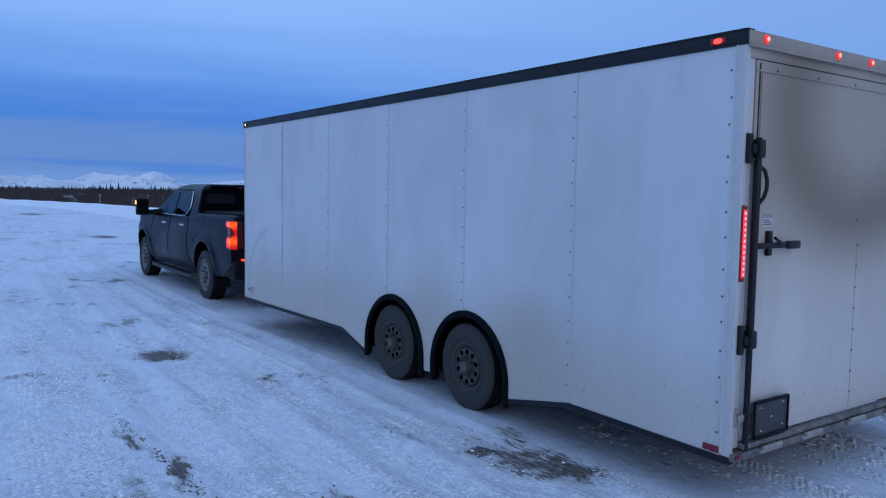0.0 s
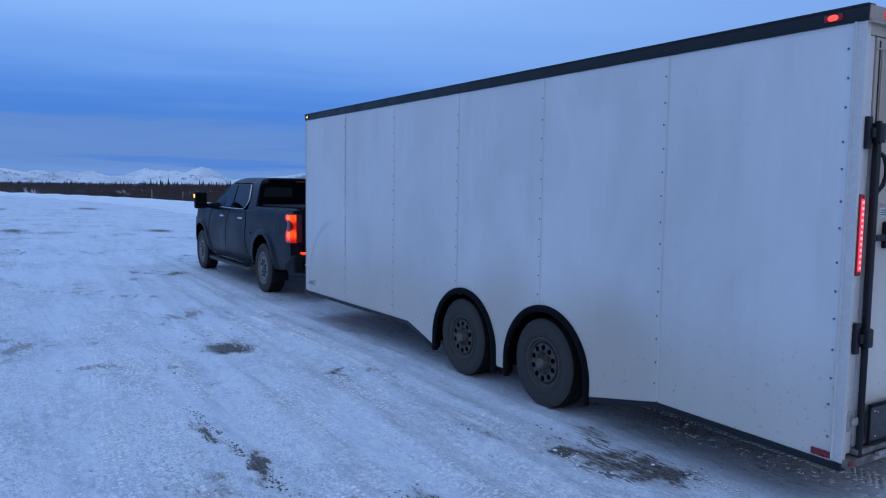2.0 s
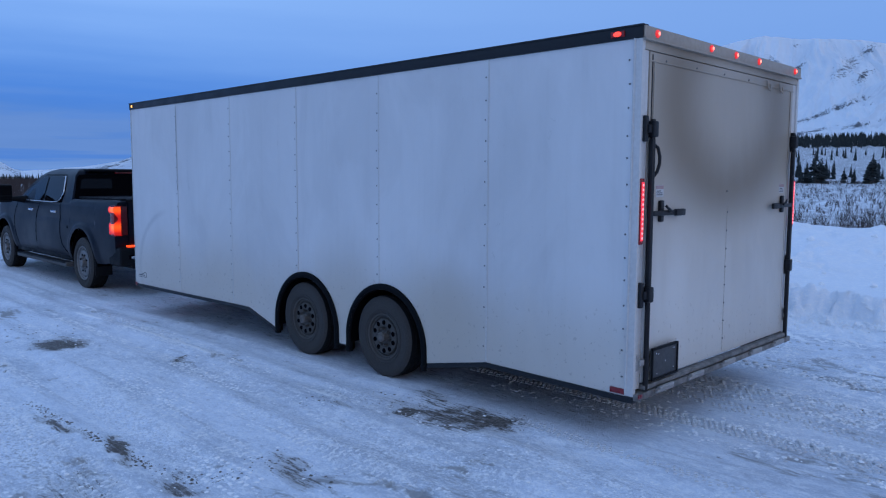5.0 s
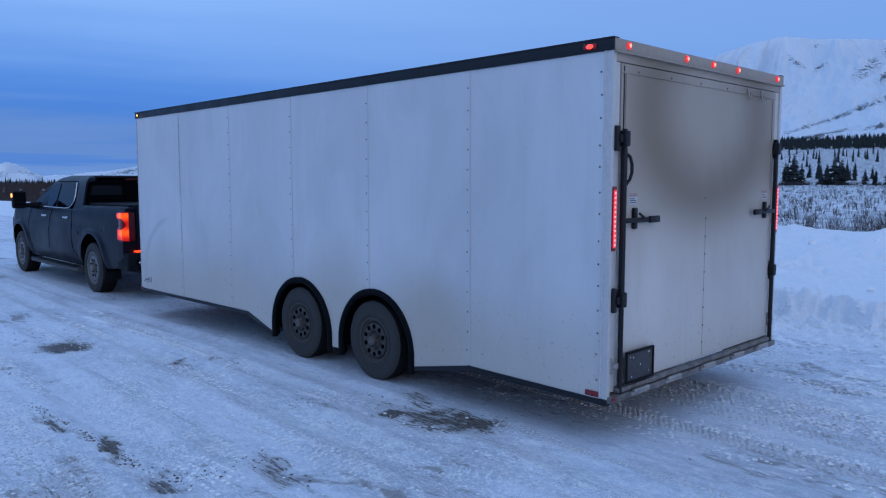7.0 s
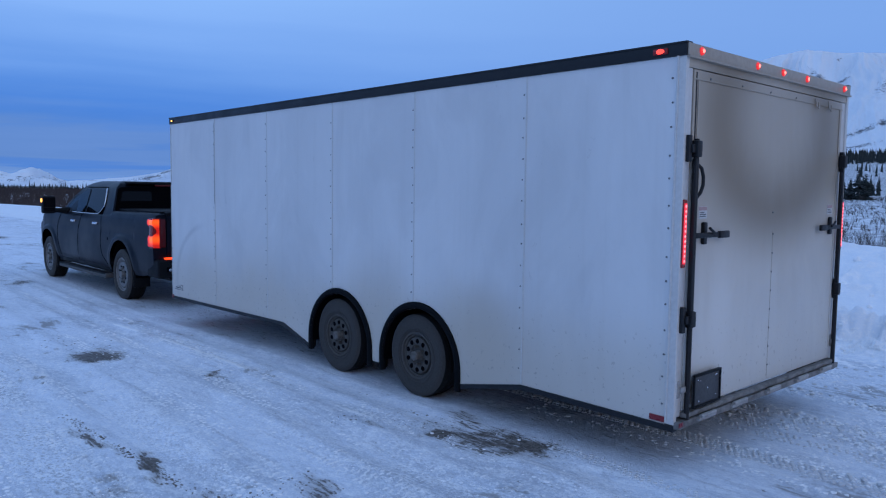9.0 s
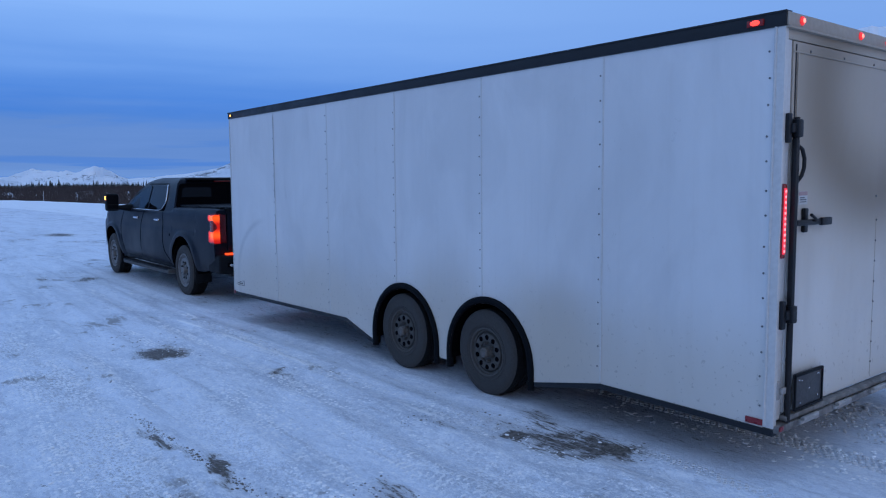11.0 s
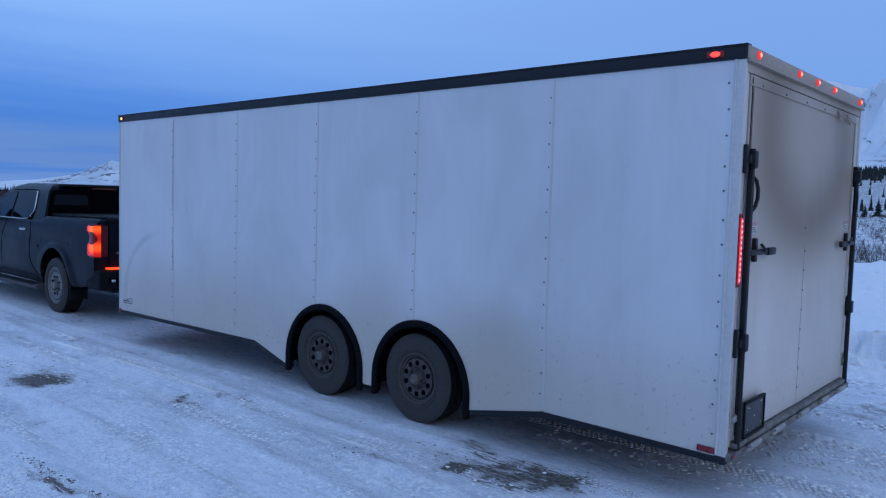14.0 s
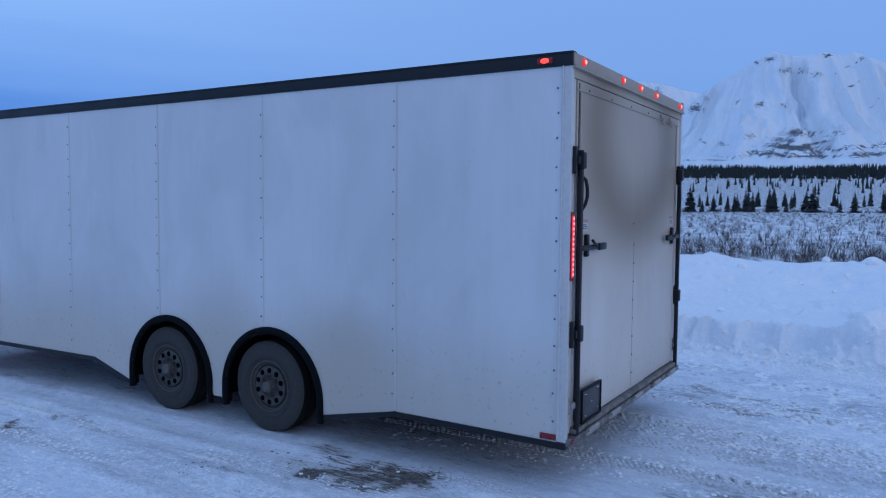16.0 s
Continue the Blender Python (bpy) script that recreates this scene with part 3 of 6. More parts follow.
def raw_mesh(name, verts, faces, mat, smooth=False):
    me = bpy.data.meshes.new(name)
    me.from_pydata(verts, [], faces)
    me.materials.append(mat)
    if smooth:
        me.shade_smooth()
    me.update()
    return me


# ---- the ground: one sheet from the lot to the foot of the mountains ----
def lot_edge(x, y):
    """Metres beyond the ploughed edge of the lot (negative: inside)."""
    far = np.maximum(y - 35, 0)
    edge = 5.15 + 0.05 * y - 0.0027 * far * far
    return (x - edge) / np.sqrt(1 + (0.05 - 0.0054 * far) ** 2)


def tread(x, y, path_x, width, pitch, depth):
    """A tyre's print: staggered lugs pressed along a line that runs about along y."""
    off = (x - path_x) / width
    inside = smoothstep(1 - np.abs(off), 0.0, 0.25)
    phase = y / pitch + 0.5 * (off > 0) + 0.35 * np.abs(off)
    lugs = smoothstep(np.sin(2 * np.pi * phase), 0.0, 0.75) * smoothstep(np.abs(np.sin(2.2 * np.pi * off)), 0.15, 0.6) * (0.5 + 1.6 * value_noise(x * 9, y * 9, 71))
    return inside * (depth * lugs - 0.25 * depth)


def tyre_prints(x, y):
    """Height and brightness of all the prints of tyres along the trailer, behind it, and across the lot."""
    rise, light = np.zeros_like(x), np.zeros_like(x)
    wave = 0.05 * np.sin(y * 0.7)
    patch = smoothstep(fbm(x, y, 1.1, 2, 19), -0.18, 0.05)
    for px, lean, w, pitch, depth, y0, y1 in ((0.90, 0.01, 0.10, 0.085, 0.030, -9, 4.5), (0.52, 0.02, 0.10, 0.09, 0.022, -9, 1.6), (1.62, 0.02, 0.12, 0.08, 0.018, -9, 2.4), (1.95, -0.03, 0.12, 0.085, 0.018, -9, 1.4), (2.68, 0.02, 0.12, 0.08, 0.017, -9, 3.0), (3.1, -0.05, 0.15, 0.10, 0.016, -9, 6), (3.75, 0.08, 0.16, 0.11, 0.015, -9, 8), (4.35, 0.02, 0.16, 0.10, 0.014, -9, 9), (-0.20, 0.04, 0.10, 0.07, 0.014, -6, 1.2), (-0.85, 0.05, 0.13, 0.07, 0.016, -6, 12), (-1.45, 0.03, 0.14, 0.06, 0.018, -6, 3.2), (-1.95, 0.06, 0.12, 0.07, 0.017, -6, 5), (-2.35, 0.03, 0.12, 0.07, 0.017, 2.5, 11), (-2.75, 0.04, 0.13, 0.06, 0.017, -6, 12), (-3.3, 0.08, 0.13, 0.065, 0.017, -6, 9), (-1.15, 0.03, 0.12, 0.07, 0.016, 2, 13)):
        part_of = smoothstep(y, y0, y0 + 0.8) * (1 - smoothstep(y, y1 - 1.2, y1)) * patch
        up_by = tread(x, y, px + lean * y + wave, w, pitch, 1.0)
        rise += part_of * 0.5 * depth * up_by
        light = np.maximum(light, part_of * np.clip(up_by, 0, 1) * min(1.0, depth / 0.018))
    return rise, light


def blot(x, y, cx, cy, rx, ry, turn, soft=0.5):
    c, s = math.cos(radians(turn)), math.sin(radians(turn))
    u, v = ((x - cx) * c + (y - cy) * s) / rx, (-(x - cx) * s + (y - cy) * c) / ry
    return np.clip((1 - np.sqrt(u * u + v * v)) / soft, 0, 1)


def ground_height(x, y, detail=True):
    s = lot_edge(x, y)
    lower = 1 - 0.72 * smoothstep(y, 10, 40)
    wobble = 0.50 * fbm(x, y, 1.3, 4, 3)
    scoop = sum(smoothstep(1 - ((y - cy) / half) ** 2, 0, 0.8) for cy, half in ((-0.28, 0.24), (-0.76, 0.24), (2.4, 0.3)))
    cut = smoothstep(s + (wobble + 0.42 * fbm(x, y, 0.28, 3, 44, 0.6)) * (1 - 0.8 * scoop) - 0.26 * scoop, 0.10, 0.25)
    bank = (0.30 * cut + 0.56 * smoothstep(s, 0.3, 5.2)) * lower
    drop = smoothstep(s, 5.2, 9.5)
    z = bank * (1 - drop) - 0.75 * drop
    z -= 0.075 * smoothstep(y, 3.8, 9.5) * (1 - drop)
    z += np.clip(s - 9.5, 0, 240) * 0.0048
    rise = 1 - 0.97 * smoothstep(np.degrees(np.arctan2(y + 2, x + 4)), 30, 66) * smoothstep(s, 60, 200)
    r = np.hypot(x + 4, y + 2)
    z += rise * (23.0 * smoothstep(r, 245, 760) * (0.55 + 0.45 * smoothstep(r, 400, 760)) + 20.0 * smoothstep(r, 650, 1000))
    z -= (1 - rise) * 8.0 * smoothstep(r, 90, 750)
    z += 1.6 * smoothstep(s, 60, 300) * fbm(x, y, 90, 4, 5) + 5.0 * smoothstep(s, 250, 600) * fbm(x, y, 220, 4, 6)
    z += 0.25 * smoothstep(s, 9, 14) * fbm(x, y, 6, 3, 8)
    along = (x - 5.2) * 0.93 + (y + 1.1) * -0.37
    off = (x - 5.2) * 0.37 + (y + 1.1) * 0.93
    z += 0.34 * np.exp(-((off + 0.15) / 0.17) ** 2) * smoothstep(along, -0.1, 0.6) * (1 - smoothstep(along, 2.2, 3.6)) * (1 + 0.5 * fbm(x, y, 0.4, 3, 27))
    # rolling pile on the bank
    z += smoothstep(s, 0.5, 2.0) * (1 - smoothstep(s, 6, 9)) * lower * (0.26 * fbm(x, y, 2.2, 4, 11) + 0.15 * fbm(x, y, 0.6, 4, 12) + 0.35 * np.maximum(fbm(x, y, 0.33, 3, 61) - 0.13, 0) - 0.25 * np.maximum(fbm(x, y, 0.5, 3, 62) - 0.13, 0))
    z += 0.35 * smoothstep(-s, 25, 70) * fbm(x, y, 30, 3, 13)
    if detail:
        near = 1 - smoothstep(np.hypot(x, y - 2), 14, 26)
        lot = 1 - smoothstep(s, -0.6, 0.4)
        z += near * lot * (0.030 * fbm(x, y, 1.4, 4, 14) + 0.016 * fbm(x * 1.7, y * 0.45, 0.5, 4, 15) + 0.012 * fbm(x, y, 0.13, 3, 16, 0.65))
        # crumbled foot and face of the ploughed edge
        foot = smoothstep(s, -0.8, -0.1) * (1 - smoothstep(s - 0.2 * scoop, 0.22, 0.55))
        lumps = np.maximum(fbm(x, y, 0.15, 3, 17, 0.6), -0.05)
        z += near * foot * (0.20 * lumps + 0.10 * np.abs(fbm(x, y, 0.07, 2, 18)) + 0.07 * smoothstep(s, -0.55, 0.1))
        z += near * lot * tyre_prints(x, y)[0]
        # loose crumbled snow thrown up between the prints behind the trailer
        churn = smoothstep(x, 0.9, 1.5) * (1 - smoothstep(x, 4.6, 5.0)) * (1 - smoothstep(y, 1.2, 3.0))
        z += near * lot * churn * 0.014 * np.maximum(fbm(x, y, 0.075, 2, 24, 0.65), 0) * smoothstep(fbm(x, y, 0.9, 2, 25), -0.15, 0.12)
        # long shallow ruts
        for px, lean, w, depth in ((-1.1, 0.035, 0.22, 0.016), (-2.3, 0.06, 0.25, 0.020), (-0.35, 0.02, 0.16, 0.012), (-3.4, 0.05, 0.3, 0.018), (3.2, 0.0, 0.3, 0.015)):
            off = (x - px - lean * y) / w
            z += near * lot * depth * (np.exp(-((np.abs(off) - 1.0) ** 2) * 6) - 0.9 * np.exp(-off * off * 2))
    return z


def spaced(runs):
    """Lines of a sheet: even within each run (start, end, step), then ever wider outwards to the horizon."""
    mid = sorted({round(float(v), 4) for a, b, step_in in runs for v in np.arange(a, b - step_in / 3, step_in)} | {runs[-1][1]})
    left, right = [], []
    for out, sign, v, gap in ((left, -1, mid[0], runs[0][2]), (right, 1, mid[-1], runs[-1][2])):
        while abs(v) < 4700:
            gap *= 1.085 if gap > 0.12 else 1.05
            v += sign * gap
            out.append(v)
    return np.array(left[::-1] + mid + right)


gx, gy = np.meshgrid(spaced(((-4.0, -0.6, 0.024), (-0.6, 6.4, 0.021), (6.4, 8.0, 0.034))), spaced(((-2.4, 2.2, 0.021), (2.2, 7.0, 0.027))))
gz = ground_height(gx, gy)
gs = lot_edge(gx, gy)
wob = 0.24 * fbm(gx, gy, 0.5, 4, 30) + 0.16 * fbm(gx, gy, 0.14, 3, 31)
grit_shade = np.zeros_like(gx)
for cx, cy, rx, ry, turn, amount in ((-0.27, 1.30, 0.42, 0.95, 14, 0.78), (-0.42, 1.66, 0.15, 0.27, 0, 1.25), (-0.16, 1.0, 0.18, 0.45, 8, 1.0), (-0.1, 1.7, 0.2, 0.3, 0, 0.6), (-1.49, 5.78, 0.36, 0.46, 0, 1.3), (-1.45, 5.75, 0.2, 0.3, 20, 1.9), (-2.41, 3.0, 0.07, 0.85, -3, 0.80), (-2.34, 2.25, 0.09, 0.45, -8, 0.95), (-2.26, 1.5, 0.17, 0.32, 0, 0.85), (-1.71, 1.2, 0.17, 0.50, -4, 0.62), (-2.75, 1.7, 0.35, 0.9, 0, 0.45), (-0.75, 2.0, 0.10, 0.25, 0, 0.55), (-0.98, 4.2, 0.10, 0.12, 0, 0.7), (-1.18, 13.9, 0.5, 0.35, 0, 1.1), (-0.45, 13.0, 0.45, 0.35, 0, 1.2), (0.35, 4.6, 0.25, 0.6, 0, 0.5), (-4.4, 16.0, 0.5, 0.5, 0, 0.6), (-3.4, 22.0, 0.8, 0.7, 0, 0.7), (-1.5, 27.0, 0.9, 0.8, 0, 0.6), (-6.0, 30.0, 1.0, 0.9, 0, 0.7), (3.3, 19, 0.7, 0.8, 0, 0.6), (-0.5, 36.0, 1.4, 1.2, 0, 0.6)):
    grit_shade = np.maximum(grit_shade, amount * blot(gx + wob, gy + 1.6 * wob, cx, cy, rx, ry, turn, 0.8))
patch_rng = random.Random(23)
for k in range(46):
    cy = patch_rng.uniform(9, 62)
    cx = patch_rng.uniform(-0.28 * cy - 3, 3.5) if cy > 16 else patch_rng.uniform(-8, -0.6)
    grit_shade = np.maximum(grit_shade, patch_rng.uniform(0.65, 1.15) * blot(gx + wob, gy + 2 * wob, cx, cy, 0.25 + 0.02 * cy, 0.2 + 0.018 * cy, 0, 0.8))
fresh = tyre_prints(gx, gy)[1] * (1 - smoothstep(gs, -0.8, -0.2))
edge_line = np.exp(-(((gx + 0.65 + 0.03 * np.sin(gy * 0.9)) / 0.035) ** 2)) * smoothstep(gy, 1.8, 2.4) * (1 - smoothstep(gy, 8, 9)) * smoothstep(fbm(gx, gy, 0.6, 3, 43), -0.15, 0.1)
fresh = np.maximum(fresh, 0.9 * edge_line)
gz = gz + 0.012 * edge_line
churned = smoothstep(gx, 0.9, 1.5) * (1 - smoothstep(gy, 1.2, 3.0)) * (1 - smoothstep(gs, -0.6, 0.0))
fresh = np.maximum(fresh, 0.9 * churned * smoothstep(fbm(gx, gy, 0.075, 2, 24, 0.65), 0.05, 0.22) * smoothstep(fbm(gx, gy, 0.9, 2, 25), -0.15, 0.12))
# grey smeared ice near the wheels, with shade below the trailer painted in
worn_shade = smoothstep(gx, -0.30, 0.15) * (1 - 0.8 * smoothstep(gx, 1.0, 1.6)) * (1 - smoothstep(gx, 2.6, 2.9)) * smoothstep(gy, -3.5, -1.5) * (1 - 0.75 * (1 - smoothstep(gy, -0.6, 1.6))) * (1 - smoothstep(gy, 13, 15)) * (0.75 + 0.5 * fbm(gx, gy, 0.8, 3, 41))
# footprint of trailer and truck: its shade is put into the grit mask
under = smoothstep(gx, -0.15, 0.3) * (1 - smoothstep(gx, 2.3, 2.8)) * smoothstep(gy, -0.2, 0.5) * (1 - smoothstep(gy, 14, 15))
grit_shade = np.maximum(grit_shade, 0.36 * under)
driven = (1 - smoothstep(gs, -0.9, -0.2)) * (1 - 0.6 * smoothstep(-gs, 40, 80))
scrub = smoothstep(gs, 10, 16) * (0.55 + 0.45 * smoothstep(gs, 30, 200)) * (1 + 0.7 * smoothstep(np.degrees(np.arctan2(gy + 2, gx + 4)), 50, 66))
coarse = np.zeros_like(gx)
for px, lean, w, amount, y0, y1 in ((-2.78, 0.02, 0.26, 1.0, -1, 9), (-2.05, 0.01, 0.16, 0.55, -1, 5), (-1.15, 0.02, 0.30, 0.6, -2, 5), (-0.50, 0.0, 0.22, 0.55, -2, 3.5), (-3.7, 0.03, 0.25, 0.7, 0, 12), (1.65, 0.0, 0.35, 0.28, -4, 1.2), (3.2, 0.02, 0.5, 0.22, -4, 8)):
    off = (gx - px - lean * gy - 0.06 * np.sin(0.8 * gy + px)) / w
    coarse = np.maximum(coarse, amount * np.exp(-off * off) * smoothstep(gy, y0 - 1, y0) * (1 - smoothstep(gy, y1 - 1.5, y1)) * np.clip(0.75 + 2.2 * fbm(gx, gy * 0.5, 0.5, 4, 51), 0, 1))
ground = tagged(new("ground", grid_mesh("ground", gx, gy, gz, M_SNOW, (("grit_shade", grit_shade), ("driven", driven), ("scrub", scrub), ("fresh", fresh), ("worn_shade", worn_shade), ("coarse", coarse)))), "packed snow lot with tyre prints, gravel patches and a ploughed bank", "ground", kind="structure")


def z_at(x, y, detail=True):
    return float(ground_height(np.array([float(x)]), np.array([float(y)]), detail)[0])


# ---- mountains ----
def mountain(name, label, bearings, d_foot, d_ridge, skyline, foot_z, mat, relief, seed, rows=170, rocks=(), hills=(), wander=1.0, mottle=0.0, jag=0.0, fan=None):
    """A range seen from the lot. skyline: bearing and height angle along its ridge; rocks: bare outcrops by bearing, height angle, half sizes and amount; hills: low spurs before the face."""
    A, S = np.meshgrid(np.radians(bearings), np.concatenate([np.linspace(0, 1, rows), np.linspace(1.02, 1.5, 16)]))
    arc = A * d_ridge
    ridge_d = d_ridge + wander * (420 * fbm(arc, arc * 0, 700, 3, seed + 1))
    D = d_foot + S * (ridge_d - d_foot)
    x, y = D * np.cos(A), D * np.sin(A)
    crest = np.interp(np.degrees(A), [p[0] for p in skyline], [p[1] for p in skyline])
    crest = crest * (1 + 0.035 * relief * fbm(arc, arc * 0, 130, 4, seed + 2, 0.6))
    crest = crest * (1 + jag * fbm(arc, arc * 0, 42, 3, seed + 17, 0.6))
    top = ridge_d * np.tan(np.radians(crest)) + 1.75 - foot_z
    # the face: slopes gently at its foot and steeply under the ridge; falls away behind
    s = np.clip(S, 0, 1)
    face = 0.16 * s + 0.84 * s**2.3
    face = np.where(S > 1, 1 - 1.1 * (S - 1), face)
    # buttresses and gullies running down the face, wandering as they go
    sway = 190 * fbm(arc, D, 640, 3, seed + 4) + 60 * fbm(arc, D, 170, 3, seed + 5)
    big = 1 - 2.2 * np.abs(fbm(arc + sway, D * 0.24, 250, 3, seed + 6))
    small = 1 - 2.2 * np.abs(fbm(arc + 0.8 * sway, D * 0.20, 85, 3, seed + 7))
    tiny = fbm(arc + 0.6 * sway, D * 0.35, 34, 3, seed + 8)
    body = np.sin(np.pi * np.clip(S, 0, 1) ** 1.5) ** 0.8 * (S < 1)
    calm = 1.0 if fan is None else 0.42
    h = top * face + calm * relief * top * body * (0.30 * (big - 0.75) + 0.12 * (small - 0.75) + 0.07 * tiny)
    h += calm * relief * 34 * fbm(x, y, 150, 5, seed + 9, 0.6) * smoothstep(s, 0.05, 0.4) * (1 - smoothstep(S, 0.93, 1.0))
    ribs = np.zeros_like(x)
    if fan is not None:
        # sharp ribs and gullies that run down from the summit and spread as they go
        u = (np.degrees(A) - fan) / (1.1 + 2.0 * np.clip(1.02 - S, 0, 1)) + 0.9 * fbm(arc, D, 420, 3, seed + 20)
        for wave, amount, k in ((1.25, 0.12, 21), (0.50, 0.050, 22), (0.19, 0.016, 23)):
            crease = 1 - 2.6 * np.abs(fbm(u, 0.35 * S + 0 * u, wave, 2, seed + k))
            ribs += amount * (crease - 0.68) * (0.25 + 1.3 * value_noise(u * 0.9, S * 4.5, seed + k + 5))
        h += relief * top * smoothstep(s, 0.16, 0.5) * (1 - smoothstep(S, 0.95, 1.0)) * ribs
    for az, d, height, wide, deep in hills:
        h += height * np.exp(-(((np.degrees(A) - az) / wide) ** 2) - ((D - d) / deep) ** 2) * (1 + 0.9 * fbm(x, y, 130, 4, seed + 10, 0.6))
    z = -16 + (h + foot_z + 16) * smoothstep(S, 0.0, 0.12)
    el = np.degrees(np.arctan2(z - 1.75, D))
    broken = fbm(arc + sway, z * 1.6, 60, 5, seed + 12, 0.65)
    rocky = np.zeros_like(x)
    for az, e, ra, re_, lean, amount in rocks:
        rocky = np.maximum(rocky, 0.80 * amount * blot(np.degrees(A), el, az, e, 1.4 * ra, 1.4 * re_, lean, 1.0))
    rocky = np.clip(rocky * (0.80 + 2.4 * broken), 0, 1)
    if mottle:
        rocky = np.maximum(rocky, mottle * smoothstep(fbm(arc + sway, z * 3.0, 90, 4, seed + 16, 0.65), 0.02, 0.16) * smoothstep(h, 4, 20))
    pack_shade = smoothstep(fbm(arc + sway, D * 0.22, 110, 4, seed + 14), -0.12, 0.2)
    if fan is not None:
        # darker tone on one side of each rib, shading painted into the snow
        rib_shade = np.gradient(ribs, axis=1) / np.gradient(np.degrees(A), axis=1)
        pack_shade = np.clip(0.22 + 0.25 * (pack_shade - 0.5) + 2.2 * rib_shade, 0, 1)
    return tagged(new(name, grid_mesh(name, x - 4.0, y - 2.0, z, mat, (("pack_shade", pack_shade), ("rocky", rocky)))), label, "mountain", kind="structure")


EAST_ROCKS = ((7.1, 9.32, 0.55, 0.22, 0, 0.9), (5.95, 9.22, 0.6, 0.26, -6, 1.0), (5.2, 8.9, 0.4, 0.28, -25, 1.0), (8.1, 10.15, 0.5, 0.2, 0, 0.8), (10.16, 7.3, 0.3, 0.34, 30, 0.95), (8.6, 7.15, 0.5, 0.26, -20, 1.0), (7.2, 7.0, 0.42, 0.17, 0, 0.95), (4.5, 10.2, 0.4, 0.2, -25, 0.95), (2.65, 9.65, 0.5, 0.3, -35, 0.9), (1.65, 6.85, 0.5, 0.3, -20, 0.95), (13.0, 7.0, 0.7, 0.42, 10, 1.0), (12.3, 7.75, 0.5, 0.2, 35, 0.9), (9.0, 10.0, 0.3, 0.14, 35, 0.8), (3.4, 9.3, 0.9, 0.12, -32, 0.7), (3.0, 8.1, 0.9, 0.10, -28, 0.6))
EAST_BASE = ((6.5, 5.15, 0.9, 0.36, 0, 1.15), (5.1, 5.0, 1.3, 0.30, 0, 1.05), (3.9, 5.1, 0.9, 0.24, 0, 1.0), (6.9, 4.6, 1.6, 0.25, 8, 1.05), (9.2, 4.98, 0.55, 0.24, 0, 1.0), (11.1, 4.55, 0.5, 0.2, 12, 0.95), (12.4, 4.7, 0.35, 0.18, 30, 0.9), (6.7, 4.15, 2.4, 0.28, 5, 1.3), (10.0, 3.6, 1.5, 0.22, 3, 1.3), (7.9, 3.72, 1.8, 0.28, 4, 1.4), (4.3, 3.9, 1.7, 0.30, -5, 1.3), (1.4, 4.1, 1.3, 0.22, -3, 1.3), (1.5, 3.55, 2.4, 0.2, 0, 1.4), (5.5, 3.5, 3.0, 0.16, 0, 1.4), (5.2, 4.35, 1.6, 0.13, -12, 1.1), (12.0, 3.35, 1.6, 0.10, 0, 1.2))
mountain("mountain_east", "steep snow-covered mountain with gullies and bare rock bands", np.concatenate([np.linspace(-32, -3, 50), np.linspace(-2.9, 16, 470), np.linspace(16.3, 24, 16)]), 1000, 2950,
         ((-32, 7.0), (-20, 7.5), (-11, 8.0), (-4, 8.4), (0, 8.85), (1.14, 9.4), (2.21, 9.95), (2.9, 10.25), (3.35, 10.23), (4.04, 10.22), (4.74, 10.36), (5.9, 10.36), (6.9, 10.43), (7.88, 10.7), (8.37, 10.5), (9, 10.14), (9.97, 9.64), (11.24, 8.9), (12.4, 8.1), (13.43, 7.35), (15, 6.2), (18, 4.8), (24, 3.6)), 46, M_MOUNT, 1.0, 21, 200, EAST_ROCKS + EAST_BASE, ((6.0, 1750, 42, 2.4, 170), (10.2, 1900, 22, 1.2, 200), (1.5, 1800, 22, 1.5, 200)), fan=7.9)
mountain("mountain_behind", "broad snow-covered mountain ridge with rock outcrops", np.concatenate([np.linspace(6, 30, 380), np.linspace(30.3, 64, 70)]), 1100, 4050,
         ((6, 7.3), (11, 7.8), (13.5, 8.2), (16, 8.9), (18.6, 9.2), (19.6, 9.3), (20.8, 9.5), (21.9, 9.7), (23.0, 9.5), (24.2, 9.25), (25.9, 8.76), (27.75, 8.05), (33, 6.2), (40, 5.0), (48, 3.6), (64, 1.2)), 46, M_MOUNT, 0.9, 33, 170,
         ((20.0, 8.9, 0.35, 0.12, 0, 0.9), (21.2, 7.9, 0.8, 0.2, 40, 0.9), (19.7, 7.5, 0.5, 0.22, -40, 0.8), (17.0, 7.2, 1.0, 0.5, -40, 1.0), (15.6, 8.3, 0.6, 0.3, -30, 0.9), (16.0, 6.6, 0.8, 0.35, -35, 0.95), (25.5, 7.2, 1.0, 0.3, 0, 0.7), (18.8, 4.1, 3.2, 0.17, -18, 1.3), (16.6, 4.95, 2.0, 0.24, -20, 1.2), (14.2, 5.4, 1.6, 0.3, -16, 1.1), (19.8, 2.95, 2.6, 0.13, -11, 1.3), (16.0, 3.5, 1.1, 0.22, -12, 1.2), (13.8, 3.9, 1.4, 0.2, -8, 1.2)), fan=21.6)
